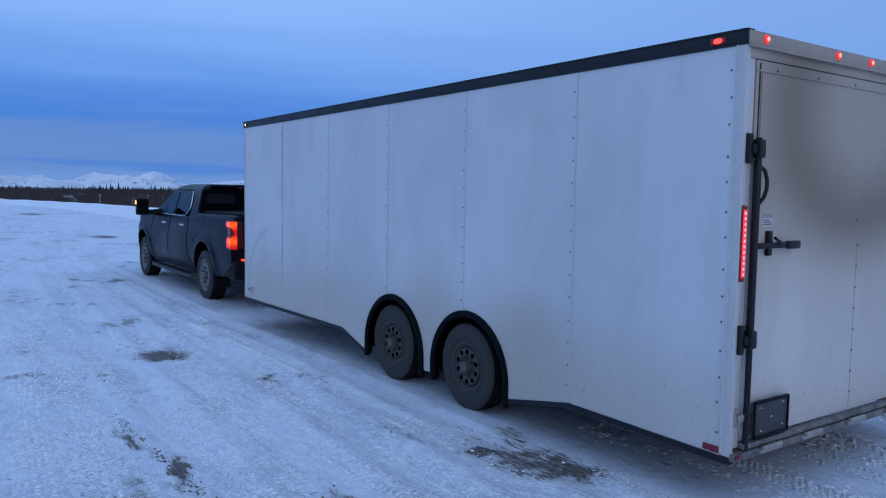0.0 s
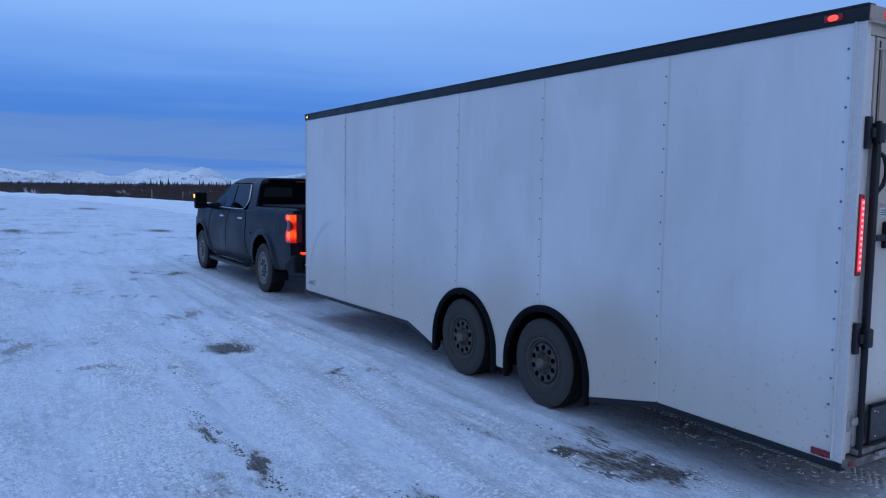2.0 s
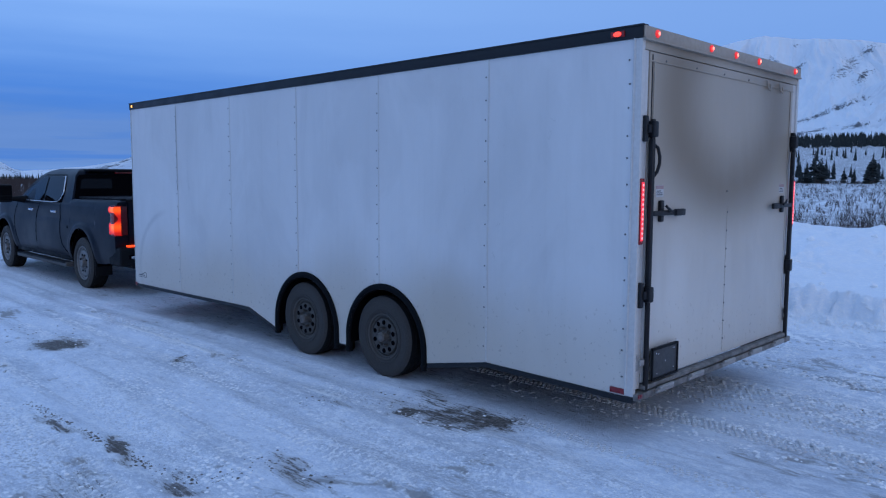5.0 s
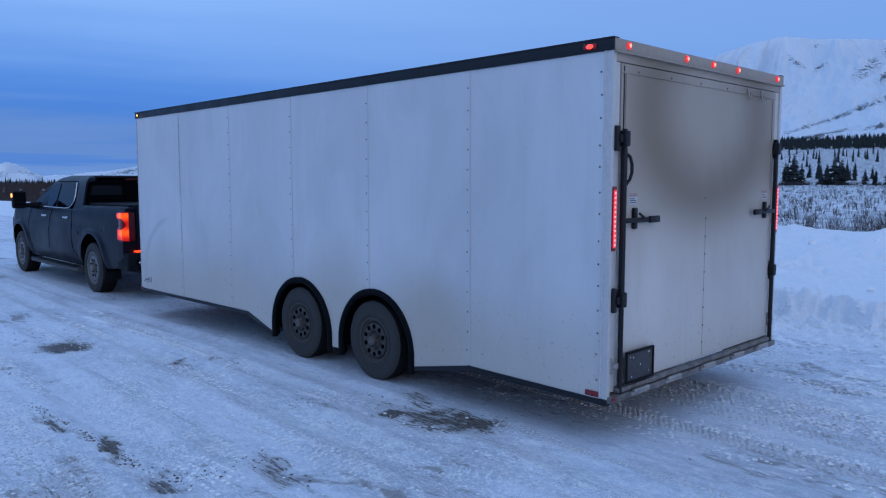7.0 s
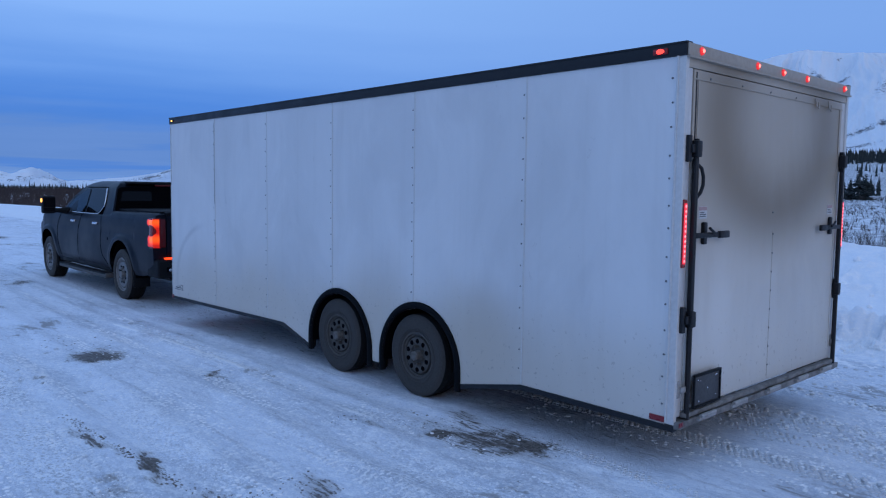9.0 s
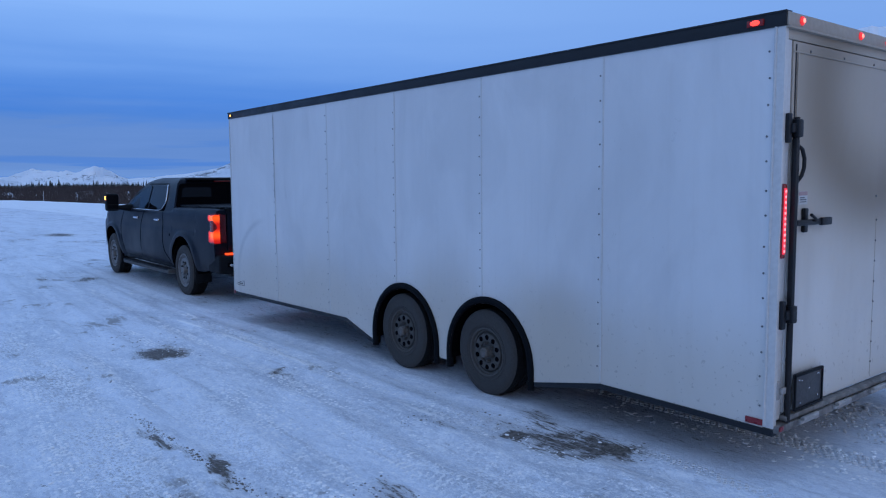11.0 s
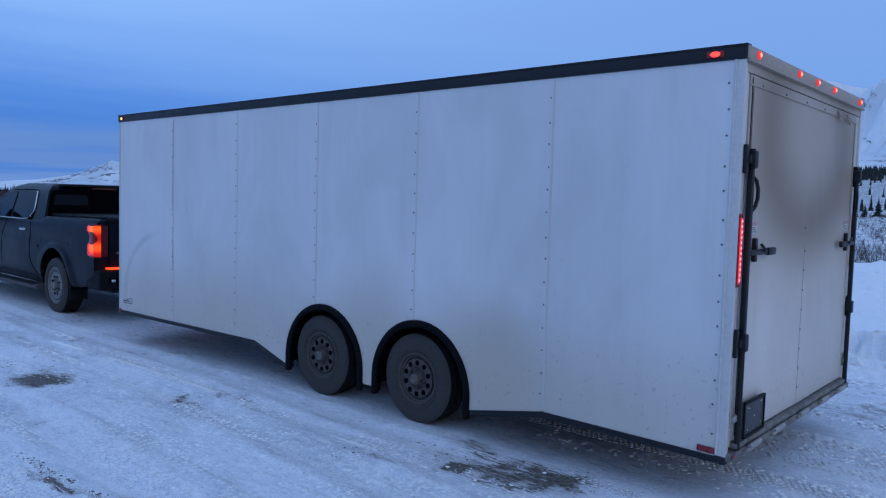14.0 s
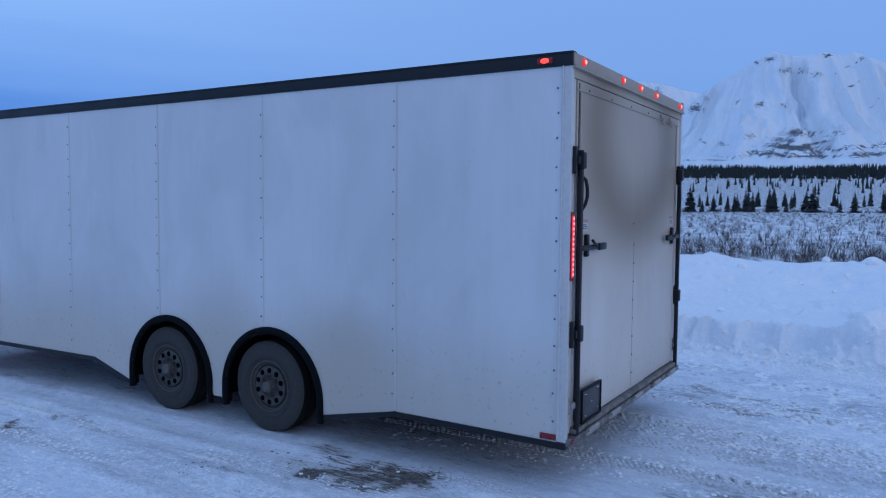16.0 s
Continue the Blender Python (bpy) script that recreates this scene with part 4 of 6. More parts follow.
mountain("mountain_north", "low pointed snowy mountain beyond the forest", np.linspace(54, 74, 260), 1500, 3200,
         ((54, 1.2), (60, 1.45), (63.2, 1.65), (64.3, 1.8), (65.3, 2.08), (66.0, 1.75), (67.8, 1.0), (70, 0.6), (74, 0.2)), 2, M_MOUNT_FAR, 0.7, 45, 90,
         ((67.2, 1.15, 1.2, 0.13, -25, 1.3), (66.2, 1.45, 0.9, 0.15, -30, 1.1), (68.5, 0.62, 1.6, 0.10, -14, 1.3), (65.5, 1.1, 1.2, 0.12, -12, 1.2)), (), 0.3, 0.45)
mountain("mountain_far", "distant white mountain range on the horizon", np.linspace(60, 118, 900), 2900, 4250,
         ((60, 0.04), (69.5, 0.04), (72.5, 0.09), (73.6, 0.22), (74.49, 0.46), (75.2, 0.86), (75.9, 1.12), (76.5, 0.95), (77.2, 0.74), (77.8, 0.84), (78.3, 0.76), (79.1, 0.80), (79.85, 0.97), (80.5, 0.70), (81.2, 0.42), (82.3, 0.43), (83.2, 0.60), (84.0, 0.52), (84.8, 0.71), (85.5, 0.56), (86.3, 0.69), (87.4, 0.57), (88.4, 0.77), (89.5, 0.60), (90.5, 0.73), (94, 0.86), (104, 0.86), (118, 0.69)), -12, M_MOUNT_FAR, 1.8, 57, 90, (), (), 0.25, 0.40, 0.28)


# ---- the trailer ----
W, L, TOP, LOW = 2.56, 7.38, 2.634, 0.315
trailer = thing("cargo_trailer", (W / 2, L / 2, 0), "white enclosed cargo trailer with black trim and sooty rear door", "trailer")
HUBS = ((2.428, 0.345), (3.585, 0.345))
ARCHES = ((2.384, 0.295), (3.536, 0.290))
ARCH = 0.468


def skirt(y):
    """Lower edge of the side sheets."""
    knots = ((0, 0.325), (1.24, 0.335), (1.86, 0.215), (4.05, 0.185), (4.56, 0.335), (L, 0.305))
    return float(np.interp(y, [k[0] for k in knots], [k[1] for k in knots]))


def lower_edge(y):
    z = skirt(y)
    for cy, cz in ARCHES:
        if abs(y - cy) < ARCH:
            z = max(z, cz + math.sqrt(ARCH**2 - (y - cy) ** 2))
    return z


def side_sheet(y0, y1, x_out, x_in, top):
    bm = bmesh.new()
    ys = sorted({y0, y1, *np.arange(y0, y1, 0.11), *(v for cy, _ in ARCHES for v in cy + ARCH * np.sin(np.linspace(-np.pi / 2, np.pi / 2, 41)) if y0 < v < y1), *(v for v in (1.24, 1.86, 4.05, 4.56) if y0 < v < y1)})
    cols = []
    for y in ys:
        zb = lower_edge(min(max(y, y0), y1))
        cols.append([bm.verts.new((x, y, z)) for x, z in ((x_out, zb), (x_out, top), (x_in, top), (x_in, zb))])
    for a, b in zip(cols, cols[1:]):
        for j in range(4):
            bm.faces.new((a[j], b[j], b[(j + 1) % 4], a[(j + 1) % 4]))
    bm.faces.new(cols[0])
    bm.faces.new(cols[-1][::-1])
    return bm


SEAMS = (0.06, 1.235, 2.455, 3.655, 4.885, 6.11, L - 0.03)
for wall_x, sign in ((0.0, -1), (W, 1)):
    for i, (a, b) in enumerate(zip(SEAMS, SEAMS[1:])):
        lap = 0.0015 * (i % 2)
        part("side_sheet", side_sheet(a + 0.0025, b - 0.0025, wall_x + sign * lap, wall_x - sign * 0.012, TOP - 0.07), M_SIDE, trailer)
    part("wall_backing", side_sheet(0.05, L - 0.02, wall_x - sign * 0.0135, wall_x - sign * 0.04, TOP - 0.08), M_WHITE, trailer)


SCREW = mesh_from("screw", ball(bmesh.new(), (0, 0, 0), 0.0068, (0.8, 1, 1), 7, 4), M_SCREW)
SCREW_REAR = mesh_from("screw", ball(bmesh.new(), (0, 0, 0), 0.0078, (1, 0.7, 1), 7, 4), M_SCREW)


def screw(x, y, z, parent, mesh=SCREW):
    ob = new("screw", mesh)
    ob.parent = parent
    ob.location = (x, y, z)
    if parent.type == "EMPTY":
        ob.matrix_parent_inverse = Matrix.Translation(-parent.location)


def screw_row(x, sign, y, z0, z1, gap):
    for z in np.arange(z0, z1, gap):
        screw(x + sign * 0.002, y + random.uniform(-0.004, 0.004), z + random.uniform(-0.012, 0.012), trailer)


for wall_x, sign in ((0.0, -1), (W, 1)):
    for y in SEAMS[1:6]:
        screw_row(wall_x, sign, y + 0.022, lower_edge(y + 0.022) + 0.12, TOP - 0.14, 0.152)
        bm = box(bmesh.new(), wall_x, wall_x + sign * 0.004, y - 0.009, y + 0.005, lower_edge(y) + 0.012, TOP - 0.075, 0.0015, 1)
        part("seam_strip", bm, M_WHITE, trailer)
    for y, z0 in ((SEAMS[-1], 1.75), (SEAMS[-2], 1.55), (SEAMS[-1], 0.5), (SEAMS[-2], 0.9)):
        part("open_joint", box(bmesh.new(), wall_x, wall_x + sign * 0.0046, y + 0.0055, y + (0.0095 if z0 > 1.2 else 0.0075), z0, z0 + (TOP - 0.12 - z0 if z0 > 1.2 else 0.45), 0.0), M_INK, trailer, smooth=0)
    ridge = bmesh.new()
    cols = [[ridge.verts.new((wall_x + sign * o, 1.815 + dy, z)) for dy, o in ((-0.014, -0.001), (-0.004, 0.0022), (0.0, 0.0024), (0.003, -0.001))] for z in (0.80, TOP - 0.075)]
    for j in range(3):
        ridge.faces.new((cols[0][j], cols[0][j + 1], cols[1][j + 1], cols[1][j]))
    part("pressed_ridge", ridge, M_SIDE, trailer, smooth=60)
    screw_row(wall_x, sign, 0.085, 0.46, TOP - 0.1, 0.152)
    # rear corner moulding with a rounded bead
    bm = box(bmesh.new(), wall_x - sign * 0.03, wall_x + sign * 0.005, -0.002, 0.062, LOW + 0.02, TOP - 0.072, 0.004)
    tube(bm, [(wall_x + sign * 0.004, 0.052, LOW + 0.03), (wall_x + sign * 0.004, 0.052, TOP - 0.075)], 0.008, 8)
    part("corner_moulding", bm, M_WHITE, trailer)
    bm = box(bmesh.new(), wall_x - sign * 0.03, wall_x + sign * 0.004, L - 0.032, L + 0.004, LOW, TOP - 0.07, 0.008)
    part("front_corner", bm, M_WHITE, trailer)
    # black roof edge and the lower trim
    bm = box(bmesh.new(), wall_x - sign * 0.05, wall_x + sign * 0.012, -0.006, L + 0.006, TOP - 0.078, TOP, 0.006)
    box(bm, wall_x - sign * 0.05, wall_x + sign * 0.016, -0.008, L + 0.008, TOP - 0.006, TOP + 0.006, 0.002)
    part("roof_edge", bm, M_BLACK, trailer, "black metal roof edge")
    for runs in (((0.0, 1.24), (1.24, 1.86)), ((4.05, 4.56), (4.56, L))):
        bm = bmesh.new()
        for ya, yb in runs:
            za, zb = skirt(ya), skirt(yb)
            cols = [[bm.verts.new((x, y, z + dz)) for x, dz in ((wall_x + sign * 0.008, -0.034), (wall_x + sign * 0.008, 0.004), (wall_x - sign * 0.04, 0.004), (wall_x - sign * 0.04, -0.034))] for y, z in ((ya, za), (yb, zb))]
            for j in range(4):
                bm.faces.new((cols[0][j], cols[1][j], cols[1][(j + 1) % 4], cols[0][(j + 1) % 4]))
            bm.faces.new(cols[0])
            bm.faces.new(cols[1][::-1])
        part("lower_trim", bm, M_BLACK, trailer, "black lower trim", smooth=0)
    for cy, cz in ARCHES:
        # fender flare: a thin rolled lip round the arch that ends in straight legs
        bm = bmesh.new()
        path = [(cy + ARCH, cz - 0.145)] + [(cy + ARCH, cz - 0.07)] + [(cy + ARCH * math.cos(a), cz + ARCH * math.sin(a)) for a in np.linspace(0, math.pi, 44)] + [(cy - ARCH, cz - 0.07), (cy - ARCH, cz - 0.145)]
        section = ((-0.002, 0.048), (0.012, 0.048), (0.022, 0.040), (0.027, 0.022), (0.024, 0.004), (0.015, -0.006), (-0.02, -0.006), (-0.02, 0.012))
        rings = []
        for y, z in path:
            d = Vector((y - cy, max(z - cz, 0))).normalized()
            rings.append([bm.verts.new((wall_x + sign * o, y + d.x * r, z + d.y * r)) for o, r in section])
        for r, s in zip(rings, rings[1:]):
            for j in range(len(section)):
                k = (j + 1) % len(section)
                bm.faces.new((r[j], r[k], s[k], s[j]))
        bm.faces.new(rings[0])
        bm.faces.new(rings[-1][::-1])
        fender = part("fender", bm, M_FLARE, trailer, "dusty black plastic fender flare", smooth=50)
        # mud-caked inner band on the forward leg of each flare
        bm = bmesh.new()
        r = ARCH - 0.001
        rails = [[bm.verts.new((wall_x + sign * x, cy + r * math.cos(max(a, 0)), cz + (r * math.sin(a) if a > 0 else r * a))) for x in (0.020, -0.045)] for a in np.linspace(-0.27, 1.15, 15)]
        for r0, r1 in zip(rails, rails[1:]):
            bm.faces.new((r0[0], r1[0], r1[1], r0[1]))
        bmesh.ops.solidify(bm, geom=bm.faces, thickness=0.004)
        part("mud_band", bm, M_MUD, fender, "dried brown mud", smooth=50)
        # wheel well, its deep shade put into a near-black colour
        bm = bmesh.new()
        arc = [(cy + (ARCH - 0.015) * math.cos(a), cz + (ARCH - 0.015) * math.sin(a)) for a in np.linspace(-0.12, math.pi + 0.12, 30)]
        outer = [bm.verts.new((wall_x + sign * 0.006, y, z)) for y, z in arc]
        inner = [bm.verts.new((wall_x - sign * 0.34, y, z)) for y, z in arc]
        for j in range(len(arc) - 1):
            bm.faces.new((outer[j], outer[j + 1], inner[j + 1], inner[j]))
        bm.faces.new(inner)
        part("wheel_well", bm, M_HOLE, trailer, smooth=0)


def wheel(parent, cx, cy, cz, R, width, rim_r, side, rim_mat, holes, hole_r, hole_ring, label, tyre_label):
    """A tyre with shoulders and tread grooves, and a dished wheel with holes, nuts and hub cap."""
    bm = bmesh.new()
    h = width / 2
    prof = [(-h * 0.72, rim_r * 0.98), (-h * 0.96, rim_r * 1.1), (-h, (rim_r + R) / 2), (-h * 0.94, R * 0.93), (-h * 0.80, R * 0.985), (-h * 0.5, R), (-h * 0.46, R * 0.978), (-h * 0.40, R * 0.978), (-h * 0.36, R), (h * 0.0 - 0.012, R), (-0.008, R * 0.978), (0.008, R * 0.978), (0.012, R), (h * 0.36, R), (h * 0.40, R * 0.978), (h * 0.46, R * 0.978), (h * 0.5, R), (h * 0.80, R * 0.985), (h * 0.94, R * 0.935), (h * 0.985, R * 0.90), (h, R * 0.86), (h * 0.995, (rim_r + R) / 2), (h * 0.97, rim_r * 1.12), (h * 0.86, rim_r * 1.02), (h * 0.72, rim_r * 0.97)]
    spin_x(bm, prof[17:], cx, cy, cz, 64, side)
    tyre = part("wheel", bm, M_RUBBER, parent, tyre_label, smooth=28)
    part("tread", spin_x(bmesh.new(), prof[:18], cx, cy, cz, 64, side), M_TREAD, tyre, "black tyre tread with grooves", smooth=28)
    bm = bmesh.new()
    face = h * 0.84
    spin_x(bm, [(h * 0.66, rim_r * 1.0), (h * 0.90, rim_r * 1.035), (h * 0.93, rim_r * 1.0), (h * 0.90, rim_r * 0.955), (h * 0.74, rim_r * 0.93), (h * 0.70, rim_r * 0.87), (h * 0.56, rim_r * 0.845), (h * 0.56, rim_r * 0.81), (face * 0.94, rim_r * 0.775), (face, rim_r * 0.70), (face * 1.02, rim_r * 0.56), (face * 0.94, rim_r * 0.46), (face * 0.80, rim_r * 0.42), (face * 0.78, rim_r * 0.30), (face * 0.78, 0)], cx, cy, cz, 56, side)
    rim = part("rim", bm, rim_mat, tyre, label, smooth=30)
    # each hole is a black disc on the rim, its shade painted
    for k in range(holes):
        a = 2 * math.pi * (k + 0.5) / holes
        r = rim_r * hole_ring
        bm = bmesh.new()
        bmesh.ops.create_cone(bm, cap_ends=True, segments=16, radius1=hole_r, radius2=hole_r * 0.92, depth=0.03, matrix=Matrix.Translation((cx + side * (face * 1.01 - 0.0125), cy + r * math.cos(a), cz + r * math.sin(a))) @ pose(0, 0, 0, 0, 90, 0) @ Matrix.Diagonal((1.0 if holes > 8 else 0.62, 1.0, 1, 1)))
        part("wheel_hole", bm, M_HOLE, tyre)
    for k in range(6):
        a = 2 * math.pi * k / 6 + 0.3
        bm = bmesh.new()
        bmesh.ops.create_cone(bm, cap_ends=True, segments=6, radius1=0.012, radius2=0.009, depth=0.042, matrix=Matrix.Translation((cx + side * (face * 0.80 + 0.018), cy + rim_r * 0.36 * math.cos(a), cz + rim_r * 0.36 * math.sin(a))) @ pose(0, 0, 0, 0, 90 * side, 0))
        part("lug_nut", bm, rim_mat, tyre)
    bm = bmesh.new()
    spin_x(bm, [(face * 0.75, rim_r * 0.23), (face * 0.78 + 0.058, rim_r * 0.215), (face * 0.78 + 0.070, rim_r * 0.16), (face * 0.78 + 0.066, rim_r * 0.10), (face * 0.78 + 0.066, 0)], cx, cy, cz, 24, side)
    part("hub_cap", bm, M_HUB if rim_mat == M_RIM else rim_mat, tyre)
    # raised rings round the sidewall
    for r_ring in (rim_r + 0.22 * (R - rim_r), rim_r + 0.66 * (R - rim_r)):
        bm = bmesh.new()
        spin_x(bm, [(h * 0.965, r_ring - 0.005), (h * 1.012, r_ring - 0.002), (h * 1.012, r_ring + 0.002), (h * 0.965, r_ring + 0.005)], cx, cy, cz, 64, side)
        part("sidewall_ring", bm, M_RUBBER, tyre)
    return tyre


for wall_x, side in ((0.0, -1), (W, 1)):
    for cy, cz in HUBS:
        wheel(trailer, wall_x - side * 0.122, cy, cz, 0.354, 0.22, 0.196, side, M_RIM, 10, 0.0205, 0.625, "grimy dark steel wheel with round holes", "dusty black tyre")

# roof, floor, front and underbody
bm = bmesh.new()
rows = [[bm.verts.new((W * k / 12, y, TOP - 0.010 + 0.008 * math.sin(math.pi * k / 12))) for k in range(13)] for y in (0.0, L)]
for j in range(12):
    bm.faces.new((rows[0][j], rows[0][j + 1], rows[1][j + 1], rows[1][j]))
bmesh.ops.solidify(bm, geom=bm.faces, thickness=0.02)
part("roof", bm, M_WHITE, trailer, "white metal roof skin")
part("front_wall", box(bmesh.new(), 0.03, W - 0.03, L - 0.03, L, LOW, TOP - 0.02, 0.006), M_WHITE, trailer)
bm = box(bmesh.new(), 0.37, W - 0.37, 0.05, L - 0.05, 0.42, 0.50, 0.004)
for y0, y1 in ((0.05, 1.88), (4.06, L - 0.05)):
    for x0, x1 in ((0.045, 0.372), (W - 0.372, W - 0.045)):
        box(bm, x0, x1, y0, y1, 0.422, 0.498, 0.004)
part("floor", bm, M_UNDER, trailer)
for x in (0.42, W - 0.50):
    part("frame_rail", box(bmesh.new(), x, x + 0.08, 0.03, L, 0.30, 0.42, 0.006), M_UNDER, trailer)
for cy, cz in HUBS:
    bm = tube(bmesh.new(), [(0.30, cy, cz), (W - 0.30, cy, cz)], 0.042, 12)
    part("axle", bm, M_UNDER, trailer)
bm = bmesh.new()
tube(bm, [(0.55, L - 0.2, 0.40), (W / 2 - 0.03, 8.55, 0.45)], 0.05, 8)
tube(bm, [(W - 0.55, L - 0.2, 0.40), (W / 2 + 0.03, 8.55, 0.45)], 0.05, 8)
box(bm, W / 2 - 0.07, W / 2 + 0.07, 8.42, 8.72, 0.44, 0.56, 0.02)
part("tongue", bm, M_STEEL, trailer, "black steel drawbar and coupler")

# rear frame, header and ramp door, set a little forward of the sill
def set_back(ob, by=0.024):
    ob.location.y = by
    return ob


for x0, x1 in ((0.004, 0.098), (W - 0.098, W - 0.004)):
    set_back(part("rear_post", box(bmesh.new(), x0, x1, -0.012, 0.05, LOW + 0.055, TOP - 0.14, 0.005), M_WHITE, trailer))
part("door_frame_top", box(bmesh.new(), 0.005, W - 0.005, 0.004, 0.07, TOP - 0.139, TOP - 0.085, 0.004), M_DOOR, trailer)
bm = box(bmesh.new(), 0.0, W, -0.014, 0.045, TOP - 0.074, TOP - 0.002, 0.005)
box(bm, -0.002, W + 0.002, -0.024, 0.03, TOP - 0.088, TOP - 0.076, 0.003)
part("rear_header", bm, M_GALV, trailer, "dull grey metal header with lamps")
bm = box(bmesh.new(), 0.104, W - 0.104, -0.018, 0.03, 0.405, TOP - 0.144, 0.004)
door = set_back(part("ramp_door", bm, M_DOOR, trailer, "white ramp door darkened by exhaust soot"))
bm = bmesh.new()
for x0, x1, z0, z1 in ((0.104, W - 0.104, TOP - 0.205, TOP - 0.196), (0.150, 0.162, 0.5, TOP - 0.2), (W - 0.162, W - 0.150, 0.5, TOP - 0.2)):
    box(bm, x0, x1, -0.024, -0.0185, z0, z1, 0.002, 1)
part("door_edging", bm, M_DOOR, door)
for x0, x1, y0 in ((0.0985, 0.1035, 0.0), (0.128, 0.137, -0.0215), (W - 0.1035, W - 0.0985, 0.0)):
    part("door_seal", box(bmesh.new(), x0, x1, y0, 0.02, 0.43, TOP - 0.16), M_BLACK, door, "black rubber seal", smooth=0)
part("door_seam", box(bmesh.new(), 1.2755, 1.2785, -0.0195, -0.01, 0.42, 1.50), M_GALV, door, smooth=0)
for z in np.arange(0.52, 1.52, 0.135):
    screw(1.277, -0.0195, z, door, SCREW_REAR)
for x in np.arange(0.30, W - 0.2, 0.42):
    screw(x, -0.0195, TOP - 0.185, door, SCREW_REAR)
screw(1.26, -0.0195, 1.62, door, SCREW_REAR)
for x, bend in ((1.92, 1), (2.17, -1)):
    bm = tube(bmesh.new(), [(x - 0.02, -0.024, 2.475), (x - 0.018, -0.034, 2.42), (x, -0.04, 2.40), (x + 0.022, -0.036, 2.415), (x + 0.024, -0.03, 2.45)], 0.006, 7)
    part("hook", bm, M_GALV, door)
# sill below the door
bm = box(bmesh.new(), 0.0, W, -0.03, 0.06, LOW - 0.005, 0.352, 0.006)
box(bm, 0.09, W - 0.09, -0.030, 0.02, 0.364, 0.396, 0.008)
part("rear_sill", bm, M_SILL, trailer, "scuffed dirty metal sill")
for x in (0.22, 0.66, 1.18, 1.68, 2.14):
    bm = box(bmesh.new(), x, x + 0.22, -0.054, -0.026, 0.326, 0.350, 0.008)
    tube(bm, [(x + 0.02, -0.05, 0.356), (x + 0.20, -0.05, 0.356)], 0.013, 8)
    part("sill_hinge", bm, M_HINGE, trailer)

for x, side in ((0.066, 1), (W - 0.066, -1)):
    # lock bars with brackets, grab handle and swing latch
    rod = part("lock_bar", tube(bmesh.new(), [(x + side * 0.045, -0.046, 0.36), (x + side * 0.045, -0.046, 2.075)], 0.017, 12), M_STEEL, trailer, "black steel lock bar")
    set_back(rod)
    bm = bmesh.new()
    box(bm, min(x + side * 0.022, x + side * 0.066), max(x + side * 0.028, x + side * 0.062), -0.062, -0.030, 0.98, 1.96, 0.012)
    part("bar_sleeve", bm, M_STEEL, rod)
    for z in (0.985, 2.02):
        bm = box(bmesh.new(), x - 0.045, x - 0.005, -0.048, -0.010, z - 0.085, z + 0.075, 0.008)
        box(bm, min(x + side * 0.015, x + side * 0.072), max(x + side * 0.015, x + side * 0.072), -0.075, -0.02, z - 0.055, z + 0.045, 0.012)
        box(bm, min(x - side * 0.02, x + side * 0.04), max(x - side * 0.02, x + side * 0.04), -0.06, -0.02, z - 0.03, z + 0.02, 0.006)
        part("bar_bracket", bm, M_STEEL, rod)
    bm = tube(bmesh.new(), [(x + side * 0.06, -0.045, 1.925), (x + side * 0.085, -0.062, 1.90), (x + side * 0.100, -0.068, 1.85), (x + side * 0.100, -0.068, 1.80), (x + side * 0.085, -0.062, 1.755), (x + side * 0.06, -0.045, 1.715)], 0.011, 9)
    part("grab_handle", bm, M_STEEL, rod)
    bm = box(bmesh.new(), min(x + side * 0.06, x + side * 0.46), max(x + side * 0.06, x + side * 0.46), -0.062, -0.048, 1.475, 1.508, 0.005)
    box(bm, min(x + side * 0.34, x + side * 0.465), max(x + side * 0.34, x + side * 0.465), -0.072, -0.046, 1.468, 1.514, 0.010)
    part("latch_arm", bm, M_STEEL, door)
    bm = box(bmesh.new(), x + side * 0.205 - 0.022, x + side * 0.205 + 0.022, -0.044, -0.0185, 1.432, 1.572, 0.010)
    tube(bm, [(x + side * 0.20, -0.07, 1.535), (x + side * 0.235, -0.075, 1.515), (x + side * 0.27, -0.07, 1.50)], 0.009, 8)
    part("latch", bm, M_STEEL, door)
    label_plate = part("label_plate", box(bmesh.new(), x + side * 0.20 - 0.05, x + side * 0.20 + 0.05, -0.0205, -0.0185, 1.592, 1.668), M_STICKER, door, "small faded warning label", smooth=0)
    part("label_band", box(bmesh.new(), x + side * 0.20 - 0.048, x + side * 0.20 + 0.048, -0.0218, -0.0202, 1.643, 1.666), M_STICKER_RED, label_plate, smooth=0)
    for z in (1.604, 1.616, 1.628):
        part("label_line", box(bmesh.new(), x + side * 0.20 - 0.038, x + side * 0.20 + 0.036 - 0.02 * (z > 1.62), -0.0218, -0.0202, z, z + 0.005), M_INK, label_plate, smooth=0)
    # vertical tail lamp in the corner post
    bm = box(bmesh.new(), x - side * 0.036 - 0.021, x - side * 0.036 + 0.021, -0.036, -0.010, 1.298, 1.712, 0.010)
    lamp_body = set_back(part("tail_lamp", bm, M_LENS, trailer, "tall red tail lamp, lit"))
    bm = box(bmesh.new(), x - side * 0.036 - 0.014, x - side * 0.036 + 0.014, -0.039, -0.032, 1.322, 1.688, 0.004)
    part("lit_strip", bm, M_PINK, lamp_body)
    for z in np.arange(1.340, 1.68, 0.030):
        part("diode", ball(bmesh.new(), (x - side * 0.036, -0.039, float(z)), 0.009, (1, 0.5, 1), 8, 5), M_DIODE, lamp_body)
